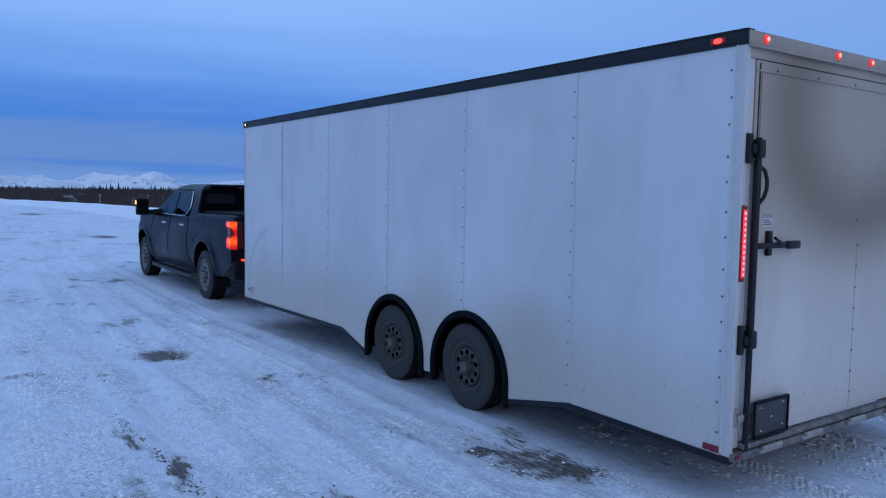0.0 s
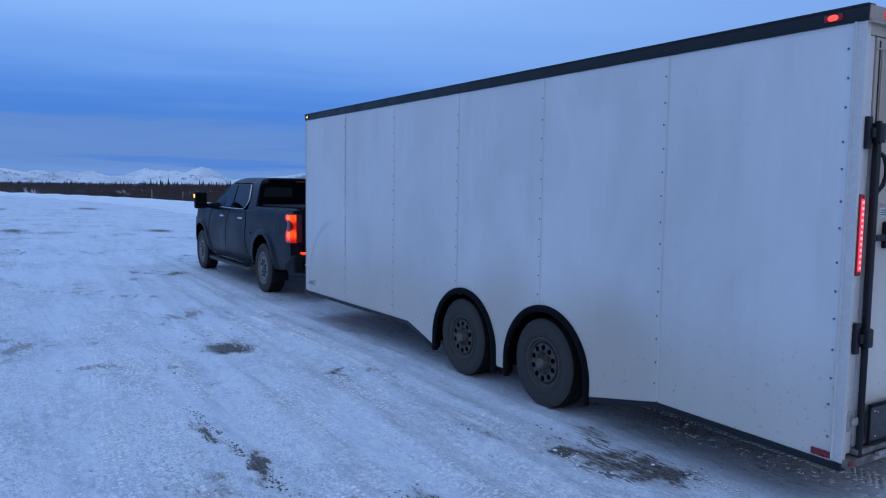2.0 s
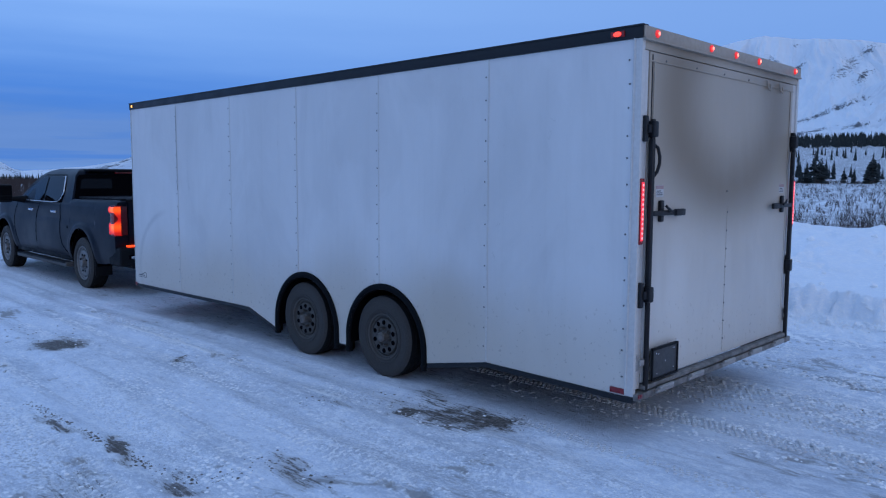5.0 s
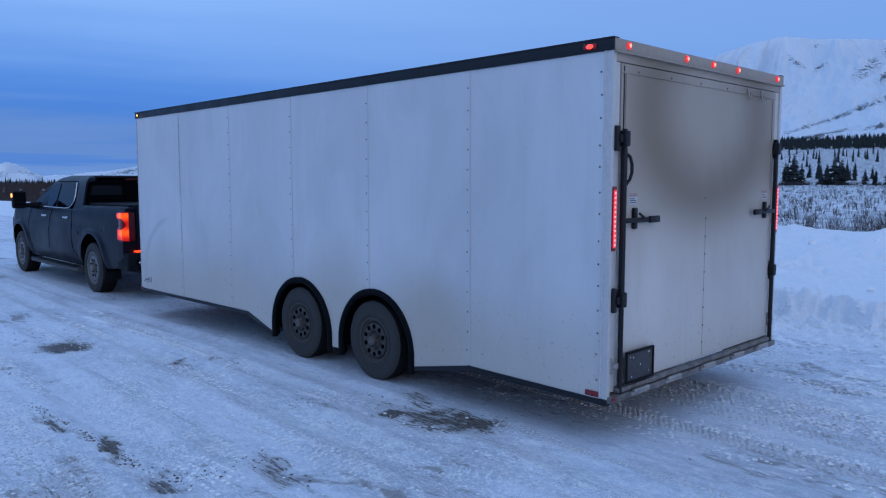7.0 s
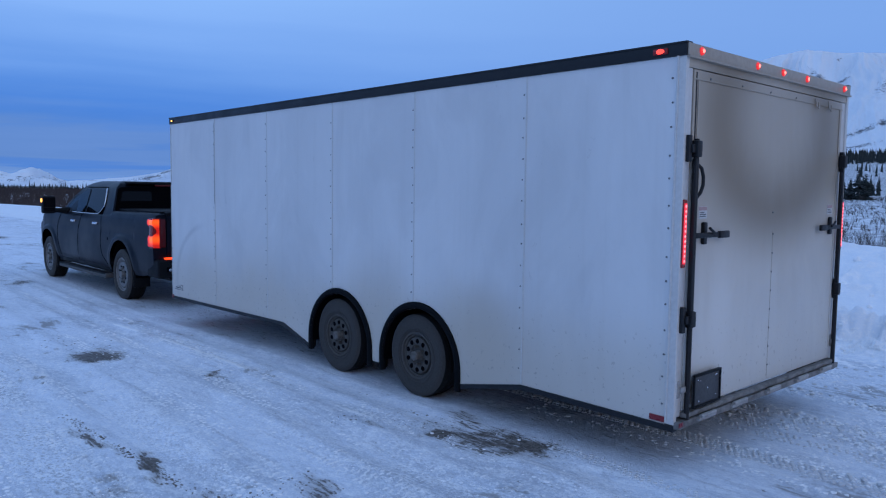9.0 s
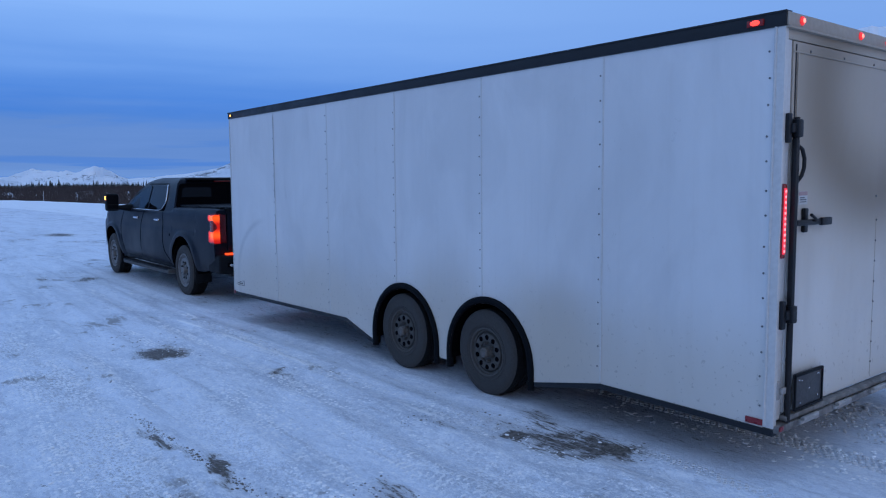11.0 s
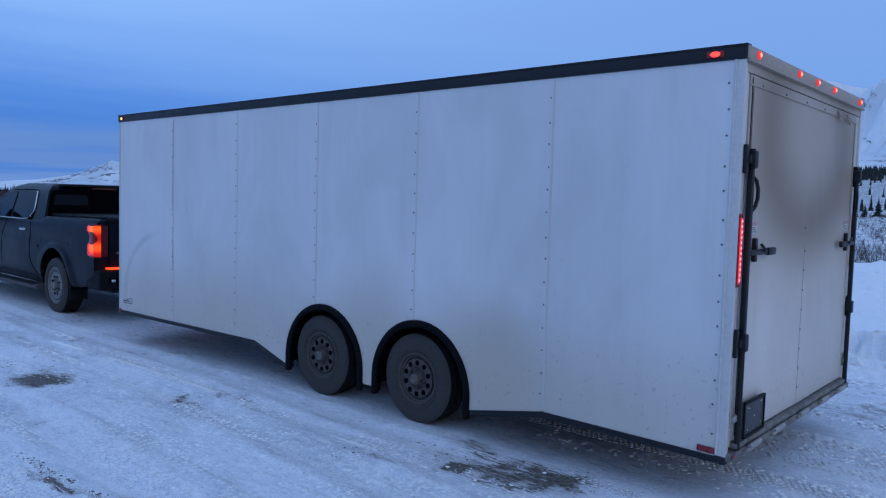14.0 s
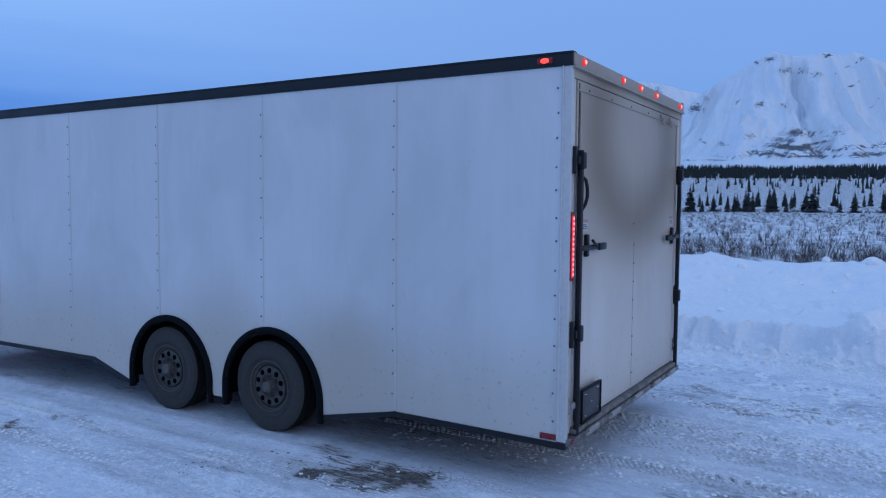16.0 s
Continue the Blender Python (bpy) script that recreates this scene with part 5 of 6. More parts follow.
    # small catch near the foot of the post
    bm = box(bmesh.new(), x - 0.045, x - 0.010, -0.030, -0.010, 0.495, 0.60, 0.006)
    box(bm, min(x - side * 0.02, x + side * 0.06), max(x - side * 0.02, x + side * 0.06), -0.045, -0.026, 0.525, 0.565, 0.006)
    set_back(part("catch", bm, M_HINGE, trailer))
# round clearance lamps along the header
for x in (0.144, 0.883, 1.277, 1.686, 2.42):
    bm = bmesh.new()
    ball(bm, (x, -0.016, TOP - 0.038), 0.025, (1, 0.55, 1), 14, 8)
    lamp_body = part("clearance_lamp", bm, M_GLOW, trailer, "small round red clearance lamp, lit")
    part("lit_core", ball(bmesh.new(), (x, -0.026, TOP - 0.038), 0.013, (1, 0.6, 1), 10, 6), M_HOT, lamp_body)
for wall_x, sign in ((0.0, -1), (W, 1)):
    bm = box(bmesh.new(), wall_x + sign * 0.008, wall_x + sign * 0.024, 0.115, 0.215, TOP - 0.060, TOP - 0.022, 0.008)
    lamp_body = part("side_lamp", bm, M_LENS, trailer, "red side marker lamp, lit")
    part("lit_core", ball(bmesh.new(), (wall_x + sign * 0.024, 0.165, TOP - 0.041), 0.022, (0.4, 1.3, 0.7), 10, 6), M_RED, lamp_body)
    bm = box(bmesh.new(), wall_x + sign * 0.008, wall_x + sign * 0.02, L - 0.13, L - 0.05, TOP - 0.055, TOP - 0.025, 0.006)
    lamp_body = part("side_lamp", bm, M_STEEL, trailer, "small amber side marker lamp, lit")
    part("lit_core", ball(bmesh.new(), (wall_x + sign * 0.02, L - 0.095, TOP - 0.04), 0.016, (0.5, 1.2, 0.9), 8, 6), M_AMBER, lamp_body)
    part("reflector", box(bmesh.new(), wall_x, wall_x + sign * 0.009, 0.060, 0.165, 0.340, 0.376, 0.003), M_REFLECT, trailer, "red reflector")
    part("reflector", box(bmesh.new(), wall_x + sign * 0.008, wall_x + sign * 0.016, L - 0.06, L - 0.01, 0.285, 0.325, 0.003), M_REFLECT, trailer, "small red reflector")
part("reflector", box(bmesh.new(), 0.01, 0.055, -0.037, -0.03, 0.325, 0.35, 0.002), M_REFLECT, trailer)
# maker's mark drawn as a plain outline on the foremost sheet
bm = bmesh.new()
for y0, y1, z0, z1 in ((7.06, 7.29, 0.405, 0.411), (7.06, 7.12, 0.465, 0.471), (7.055, 7.063, 0.405, 0.471), (7.10, 7.27, 0.425, 0.437), (7.12, 7.20, 0.448, 0.455)):
    box(bm, -0.0035, -0.001, y0, y1, z0, z1)
part("decal", bm, M_INK, trailer, "small dark outlined decal", smooth=0)
# dark plate holder by the lock bar
bm = box(bmesh.new(), 0.165, 0.51, -0.032, -0.0185, 0.41, 0.625, 0.010)
plate = part("plate_holder", bm, M_PLATE, trailer, "dirty black plate holder with screws")
bm = bmesh.new()
for x0, x1, z0, z1 in ((0.165, 0.51, 0.608, 0.625), (0.165, 0.51, 0.41, 0.425), (0.165, 0.18, 0.41, 0.625), (0.495, 0.51, 0.41, 0.625)):
    box(bm, x0, x1, -0.040, -0.03, z0, z1, 0.004)
part("plate_rim", bm, M_PLASTIC, plate)
for x, z in ((0.22, 0.585), (0.44, 0.59), (0.455, 0.59), (0.235, 0.45), (0.34, 0.52), (0.45, 0.46), (0.25, 0.578)):
    part("plate_screw", ball(bmesh.new(), (x, -0.034, z), 0.006, (1, 0.6, 1), 7, 4), M_CHROME, plate)


# ---- the pickup ----
truck = thing("pickup_truck", (1.28, 11.8, 0), "dusty dark blue-grey pickup hitched to the white trailer, lamps lit", "pickup truck")
TC, HALF = 1.28, 1.02
T_REAR, T_FRONT, AX_R, AX_F, T_ARCH, AX_Z = 8.74, 15.0, 10.02, 14.0, 0.52, 0.325


def truck_low(y):
    z = 0.36 + 0.05 * smoothstep(np.array(-y), -9.35, -8.9) + 0.06 * smoothstep(np.array(y), 14.4, 14.9)
    for cy in (AX_R, AX_F):
        if abs(y - cy) < T_ARCH:
            z = max(z, 0.36 + math.sqrt(T_ARCH**2 - (y - cy) ** 2))
    return float(z)


def truck_top(y):
    return float(np.interp(y, (8.74, 8.80, 10.55, 10.6, 13.0, 13.4, 14.3, 14.8, 15.0), (1.325, 1.345, 1.335, 1.29, 1.265, 1.275, 1.215, 1.12, 0.98)))


def truck_half(y, z):
    """Half width of the body: tucked sills, upright doors with a crease, shoulders that lean in, and blistered wheel arches."""
    across = float(np.interp(z, (0.36, 0.46, 0.62, 0.80, 0.94, 0.97, 1.10, 1.22, 1.32, 1.37), (0.925, 0.965, 0.985, 0.990, 0.988, 0.978, 0.975, 0.962, 0.935, 0.915)))
    ends = 1 - 0.012 * smoothstep(np.array(-y), -8.95, -8.70) - 0.13 * smoothstep(np.array(y), 14.25, 15.0)
    flare = 0.0
    for cy in (AX_R, AX_F):
        away = math.hypot((y - cy) * 0.92, z - 0.36) - T_ARCH
        flare = max(flare, float(0.030 * (1 - smoothstep(np.array(away), 0.035, 0.11))))
    return float(HALF * across * ends + flare)


bm = bmesh.new()
ys = sorted({*np.linspace(T_REAR, T_FRONT, 90), *(v for cy in (AX_R, AX_F) for v in cy + T_ARCH * np.sin(np.linspace(-np.pi / 2, np.pi / 2, 33)))})
rings = []
for y in ys:
    zb, zt = truck_low(y), truck_top(y)
    zs = np.linspace(zb, zt - 0.03, 22)
    left = [(TC - truck_half(y, z), z) for z in zs]
    top = truck_half(y, zt - 0.03)
    cap = [(TC - top + 0.015, zt - 0.008), (TC - top + 0.05, zt), (TC - top * 0.5, zt + 0.015 * (y > 13)), (TC, zt + 0.02 * (y > 13))]
    half = left + cap
    full = half + [(2 * TC - x, z) for x, z in half[-2::-1]]
    rings.append([bm.verts.new((x, y, z)) for x, z in full])
for r, s in zip(rings, rings[1:]):
    for j in range(len(r) - 1):
        bm.faces.new((r[j], r[j + 1], s[j + 1], s[j]))
bm.faces.new(rings[0])
bm.faces.new(rings[-1][::-1])
body = part("body", bm, M_TRUCK, truck, "dusty dark blue-grey painted body", smooth=42)

# cab above the belt line
bm = bmesh.new()


def cab_half(z):
    return float(np.interp(z, (1.24, 1.30, 1.70, 1.78, 1.84), (0.972, 0.958, 0.832, 0.775, 0.62)))


rings = []
for k, (y0, y1, z) in enumerate(((10.50, 13.42, 1.24), (10.52, 13.27, 1.30), (10.57, 12.98, 1.43), (10.62, 12.68, 1.56), (10.67, 12.34, 1.70), (10.70, 12.20, 1.755), (10.74, 12.08, 1.795), (10.86, 11.90, 1.828))):
    h = cab_half(z)
    ring = []
    for y in np.linspace(y0, y1, 14):
        ring.append((TC - h * (1 - 0.05 * smoothstep(np.array(y), 12.6, 13.4)), y, z))
    ring += [(TC - h * 0.5, y1 + 0.06, z), (TC, y1 + 0.09, z), (TC + h * 0.5, y1 + 0.06, z)]
    ring += [(2 * TC - x, y, z) for x, y, z in ring[13::-1]]
    ring += [(TC + h * 0.5, y0 - 0.012, z), (TC, y0 - 0.02, z), (TC - h * 0.5, y0 - 0.012, z)]
    rings.append([bm.verts.new(p) for p in ring])
for r, s in zip(rings, rings[1:]):
    for j in range(len(r)):
        k = (j + 1) % len(r)
        bm.faces.new((r[j], r[k], s[k], s[j]))
bm.faces.new(rings[-1])
part("cab", bm, M_TRUCK, truck, "dark painted crew cab", smooth=40)


def pane(corners, out, thick=0.006, bulge=0.0):
    """A flat pane with rounded corners from its corner points, set proud along out."""
    bm = bmesh.new()
    c = [Vector(p) for p in corners]
    o = Vector(out).normalized()
    ring = []
    for i, p in enumerate(c):
        a, b = c[i - 1], c[(i + 1) % len(c)]
        da, db = (a - p), (b - p)
        r = min(0.05, 0.3 * da.length, 0.3 * db.length)
        pa, pb = p + da.normalized() * r, p + db.normalized() * r
        for t in (0, 0.33, 0.67, 1):
            ring.append((1 - t) ** 2 * pa + 2 * t * (1 - t) * p + t * t * pb)
    f = bm.faces.new([bm.verts.new(p + o * (0.004 + thick)) for p in ring])
    g = bm.faces.new([bm.verts.new(p + o * -0.02) for p in ring][::-1])
    n = len(ring)
    for i in range(n):
        bm.faces.new((f.verts[i], g.verts[n - 1 - i], g.verts[(2 * n - 2 - i) % n], f.verts[(i + 1) % n]))
    return bm


def on_cab(side, y, z):
    return (TC + side * (cab_half(z) * (1 - 0.05 * float(smoothstep(np.array(y), 12.6, 13.4)))), y, z)


for side in (-1, 1):
    out = (side, 0, 0.32)
    lines = {"rear": ((11.80, 1.275), (11.80, 1.690), (11.08, 1.690), (10.985, 1.42), (11.06, 1.315), (11.26, 1.275)), "front": ((11.88, 1.275), (11.90, 1.690), (12.06, 1.690), (12.62, 1.50), (13.06, 1.285), (12.95, 1.275))}
    for at in ("rear", "front"):
        part("side_window", pane([on_cab(side, y, z) for y, z in lines[at]], out), M_GLASS, truck, "dark tinted side window")
    part("window_frame", pane([on_cab(side, y, z) for y, z in ((10.95, 1.255), (10.93, 1.42), (11.05, 1.725), (12.10, 1.725), (12.68, 1.53), (13.20, 1.255))], out, 0.001), M_HOLE, truck, "black window surround")
    part("rocker", box(bmesh.new(), min(TC + side * 0.80, TC + side * 0.955), max(TC + side * 0.80, TC + side * 0.955), 10.50, 13.50, 0.30, 0.40, 0.03), M_PLASTIC, truck)
    o = Vector(out).normalized() * 0.014
    line = [Vector(on_cab(side, y, z)) + o for y, z in ((13.10, 1.262), (12.2, 1.258), (11.34, 1.258), (11.16, 1.268), (11.03, 1.31), (10.965, 1.385), (10.962, 1.45), (11.065, 1.70))]
    part("chrome_strip", tube(bmesh.new(), line, [0.006, 0.006, 0.006, 0.006, 0.007, 0.009, 0.010, 0.010], 6), M_CHROME, truck, "chrome window strip")
    # door seams, handles
    for pts in (((12.0, 1.24), (12.16, 1.02), (12.24, 0.42)), ((13.22, 1.22), (13.40, 1.0), (13.40, 0.72), (13.28, 0.42)), ((11.0, 1.24), (10.97, 1.02), (10.99, 0.72), (10.92, 0.56), (10.70, 0.42))):
        bm = tube(bmesh.new(), [(TC + side * (truck_half(y, z) + 0.0005), y, z) for y0, y1, z0, z1 in (((a[0], b[0], a[1], b[1])) for a, b in zip(pts, pts[1:])) for y, z in ((y0 + (y1 - y0) * t, z0 + (z1 - z0) * t) for t in (0, 0.25, 0.5, 0.75, 1.0))][:-1] + [(TC + side * (truck_half(*pts[-1]) + 0.0005), *pts[-1])], 0.0055, 5)
        part("door_gap", bm, M_HOLE, body)
    for y in (12.42, 11.24):
        bm = box(bmesh.new(), TC + side * (truck_half(y, 1.1) - 0.01), TC + side * (truck_half(y, 1.1) + 0.035), y - 0.115, y + 0.115, 1.085, 1.125, 0.014)
        part("door_handle", bm, M_CHROME, truck, "chrome door handle")
    part("fuel_cap", box(bmesh.new(), TC + side * (truck_half(10.64, 0.87) - 0.005), TC + side * (truck_half(10.64, 0.87) + 0.002), 10.62, 10.66, 0.85, 0.89, 0.0), M_HOLE, truck, smooth=0)
    bm = box(bmesh.new(), min(TC + side * 0.88, TC + side * 1.045), max(TC + side * 0.88, TC + side * 1.045), 10.66, 13.22, 0.205, 0.285, 0.025, 3)
    board = part("running_board", bm, M_DUST, truck, "dusty grey running board with a black tread strip")
    part("tread_strip", box(bmesh.new(), min(TC + side * 0.96, TC + side * 1.05), max(TC + side * 0.96, TC + side * 1.05), 10.70, 13.18, 0.262, 0.290, 0.008), M_PLASTIC, board)
    # towing mirror on its arm, with a small amber lamp
    mx = TC + side * 1.30
    bm = box(bmesh.new(), mx - 0.115, mx + 0.115, 12.80, 12.93, 1.222, 1.545, 0.04, 3)
    mirror = part("mirror", bm, M_PLASTIC, truck, "tall black towing mirror")
    bm = tube(bmesh.new(), [(TC + side * 0.90, 12.90, 1.27), (TC + side * 1.02, 12.89, 1.275), (TC + side * 1.10, 12.88, 1.28), (TC + side * 1.21, 12.87, 1.285)], [0.075, 0.065, 0.05, 0.04], 12)
    part("mirror_arm", bm, M_PLASTIC, mirror)
    part("mirror_glass", box(bmesh.new(), mx - 0.098, mx + 0.098, 12.795, 12.80, 1.345, 1.515, 0.0), M_GLASS, mirror, smooth=0)
    part("mirror_glass", box(bmesh.new(), mx - 0.098, mx + 0.098, 12.795, 12.80, 1.262, 1.33, 0.0), M_GLASS, mirror, smooth=0)
    part("marker_lamp", box(bmesh.new(), mx + side * 0.11 - 0.02, mx + side * 0.11 + 0.025, 12.83, 12.88, 1.43, 1.50, 0.008), M_AMBER, mirror, "lit amber lamp")
    # mud flaps, wheels, inner arches
    for cy in (AX_R, AX_F):
        bm = box(bmesh.new(), min(TC + side * 0.74, TC + side * 1.0), max(TC + side * 0.74, TC + side * 1.0), cy - 0.50, cy - 0.475, 0.16, 0.66, 0.01)
        part("mud_flap", bm, M_PLASTIC, truck)
        w = wheel(truck, TC + side * 0.872, cy, AX_Z, 0.412, 0.28, 0.262, side, M_RIM_SILVER, 8, 0.026, 0.52, "dirty grey alloy wheel", "dusty black tyre")
        bm = bmesh.new()
        arc = [(cy + (T_ARCH + 0.002) * math.cos(a), 0.36 + (T_ARCH + 0.002) * math.sin(a)) for a in np.linspace(-0.1, math.pi + 0.1, 24)]
        o1 = [bm.verts.new((TC + side * 0.975, y, z)) for y, z in arc]
        o2 = [bm.verts.new((TC + side * 0.55, y, z)) for y, z in arc]
        for j in range(len(arc) - 1):
            bm.faces.new((o1[j], o1[j + 1], o2[j + 1], o2[j]))
        bm.faces.new(o2)
        part("inner_arch", bm, M_HOLE, truck, smooth=0)
    # tail lamps: a tall housing wrapped round the corner with two lit hooks
    tx = TC + side * 0.945
    bm = box(bmesh.new(), tx - 0.065, tx + 0.065, T_REAR - 0.02, T_REAR + 0.12, 0.82, 1.275, 0.02)
    tail = part("tail_lamp", bm, M_LENS, truck, "orange-red tail lamp, lit")
    hook = [(0.060, 1.165), (0.076, 1.19), (0.076, 1.235), (0.060, 1.258), (-0.032, 1.258), (-0.032, 0.835), (0.058, 0.84), (0.072, 0.862), (0.072, 0.99), (0.055, 1.02), (0.010, 1.055), (0.004, 1.075), (0.010, 1.10), (0.035, 1.13)]
    bm = bmesh.new()
    near, far = [[bm.verts.new((tx + side * u, y, z)) for u, z in hook] for y in (T_REAR - 0.036, T_REAR + 0.15)]
    bm.faces.new(near)
    bm.faces.new(far[::-1])
    for j in range(len(hook)):
        k = (j + 1) % len(hook)
        bm.faces.new((near[j], far[j], far[k], near[k]))
    bmesh.ops.recalc_face_normals(bm, faces=bm.faces)
    part("lit_hook", bm, M_TAIL, tail)
    bm = box(bmesh.new(), min(tx - side * 0.037, tx - side * 0.13), max(tx - side * 0.037, tx - side * 0.13), T_REAR - 0.034, T_REAR + 0.06, 0.835, 1.262, 0.012)
    part("dark_lens", bm, M_LENS_DARK, tail, "unlit dark red inner lens")
    # rear bumper corners with foot holes
    bm = box(bmesh.new(), min(TC + side * 0.45, TC + side * 0.99), max(TC + side * 0.45, TC + side * 0.99), T_REAR - 0.16, T_REAR + 0.28, 0.38, 0.66, 0.05, 3)
    part("bumper_end", bm, M_PLASTIC, truck, "black rear bumper corner")
    bm = box(bmesh.new(), TC + side * 0.80 - 0.07, TC + side * 0.80 + 0.07, T_REAR - 0.163, T_REAR - 0.1, 0.475, 0.56, 0.02)
    part("bumper_step", bm, M_HOLE, truck)
    # chrome bead added for the pale spot in the foot hole
    part("tow_light", ball(bmesh.new(), (TC + side * 0.80, T_REAR - 0.165, 0.51), 0.028, (1.2, 0.5, 0.8), 10, 6), M_CHROME, truck)

bm = box(bmesh.new(), TC - 0.46, TC + 0.46, T_REAR - 0.17, T_REAR + 0.1, 0.44, 0.66, 0.04, 3)
part("bumper", bm, M_PLASTIC, truck, "black rear bumper")
part("brake_strip", box(bmesh.new(), TC - 0.86, TC + 0.86, T_REAR - 0.15, T_REAR - 0.05, 0.664, 0.688, 0.006), M_STRIP, truck, "thin lit strip below the tailgate")
bm = box(bmesh.new(), TC - 0.80, TC + 0.80, T_REAR - 0.035, T_REAR + 0.02, 0.70, 1.325, 0.02)
gate = part("tailgate", bm, M_TRUCK, truck)
part("gate_spoiler", box(bmesh.new(), TC - 0.81, TC + 0.81, T_REAR - 0.055, T_REAR + 0.05, 1.31, 1.362, 0.015), M_PLASTIC, gate)
part("gate_handle", box(bmesh.new(), TC - 0.14, TC + 0.14, T_REAR - 0.045, T_REAR - 0.02, 1.14, 1.21, 0.012), M_PLASTIC, gate)
bm = bmesh.new()
for k in range(6):
    box(bm, TC - 0.70 + 0.055 * k, TC - 0.66 + 0.055 * k, T_REAR - 0.038, T_REAR - 0.033, 0.865, 0.895)
part("gate_mark", bm, M_SCREW, gate, smooth=0)
part("bed_cover", box(bmesh.new(), TC - 0.86, TC + 0.86, T_REAR + 0.06, 10.48, 1.34, 1.372, 0.008), M_PLASTIC, truck, "black bed cover")
frame_pts = [(TC - 0.915, 10.515, 1.335), (TC - 0.80, 10.655, 1.725), (TC + 0.80, 10.655, 1.725), (TC + 0.915, 10.515, 1.335)]
part("window_frame", pane(frame_pts, (0, -1, 0.35), 0.002), M_HOLE, truck, "black rear window surround")
for x0, x1, out_by in ((-0.84, -0.295, 0.006), (-0.285, 0.285, 0.003), (0.295, 0.84, 0.006)):
    rw = [(TC + x0, 10.530, 1.36), (TC + x0 * 0.90, 10.632, 1.655), (TC + x1 * 0.90, 10.632, 1.655), (TC + x1, 10.530, 1.36)]
    part("rear_window", pane(rw, (0, -1, 0.35), out_by), M_GLASS, truck, "dark rear window pane")
part("third_brake_lamp", box(bmesh.new(), TC - 0.20, TC + 0.20, 10.625, 10.70, 1.745, 1.775, 0.006), M_LENS_DARK, truck)
ws = [(TC - 0.82, 13.34, 1.30), (TC - 0.68, 12.33, 1.735), (TC + 0.68, 12.33, 1.735), (TC + 0.82, 13.34, 1.30)]
part("windscreen", pane(ws, (0, 0.45, 0.9)), M_GLASS, truck, "dark windscreen")
part("roof_spoiler", box(bmesh.new(), TC - 0.66, TC + 0.66, 10.60, 10.86, 1.782, 1.818, 0.012), M_PLASTIC, truck)
bm = box(bmesh.new(), TC - 0.88, TC + 0.88, T_FRONT - 0.12, T_FRONT + 0.06, 0.42, 0.66, 0.05, 3)
part("front_bumper", bm, M_CHROME, truck, "chrome front bumper")
bm = box(bmesh.new(), TC - 0.55, TC + 0.55, T_FRONT - 0.06, T_FRONT + 0.03, 0.66, 0.98, 0.03)
part("grille", bm, M_PLASTIC, truck)
for side in (-1, 1):
    bm = box(bmesh.new(), TC + side * 0.70 - 0.14, TC + side * 0.70 + 0.14, T_FRONT - 0.14, T_FRONT - 0.005, 0.80, 0.95, 0.03)
    part("headlight", bm, M_GLASS, truck)
part("underbody", box(bmesh.new(), TC - 0.62, TC + 0.62, 9.0, 14.6, 0.28, 0.55, 0.03), M_UNDER, truck)
part("rear_axle", tube(bmesh.new(), [(TC - 0.80, AX_R, AX_Z), (TC + 0.80, AX_R, AX_Z)], 0.06, 10), M_UNDER, truck)
part("front_axle", tube(bmesh.new(), [(TC - 0.80, AX_F, AX_Z), (TC + 0.80, AX_F, AX_Z)], 0.05, 10), M_UNDER, truck)
part("tow_hitch", box(bmesh.new(), TC - 0.05, TC + 0.05, 8.50, 9.05, 0.36, 0.44, 0.01), M_STEEL, truck)
part("tailpipe", tube(bmesh.new(), [(TC - 0.62, 9.3, 0.38), (TC - 0.66, 8.95, 0.36), (TC - 0.70, 8.80, 0.36)], 0.035, 10), M_STEEL, truck)


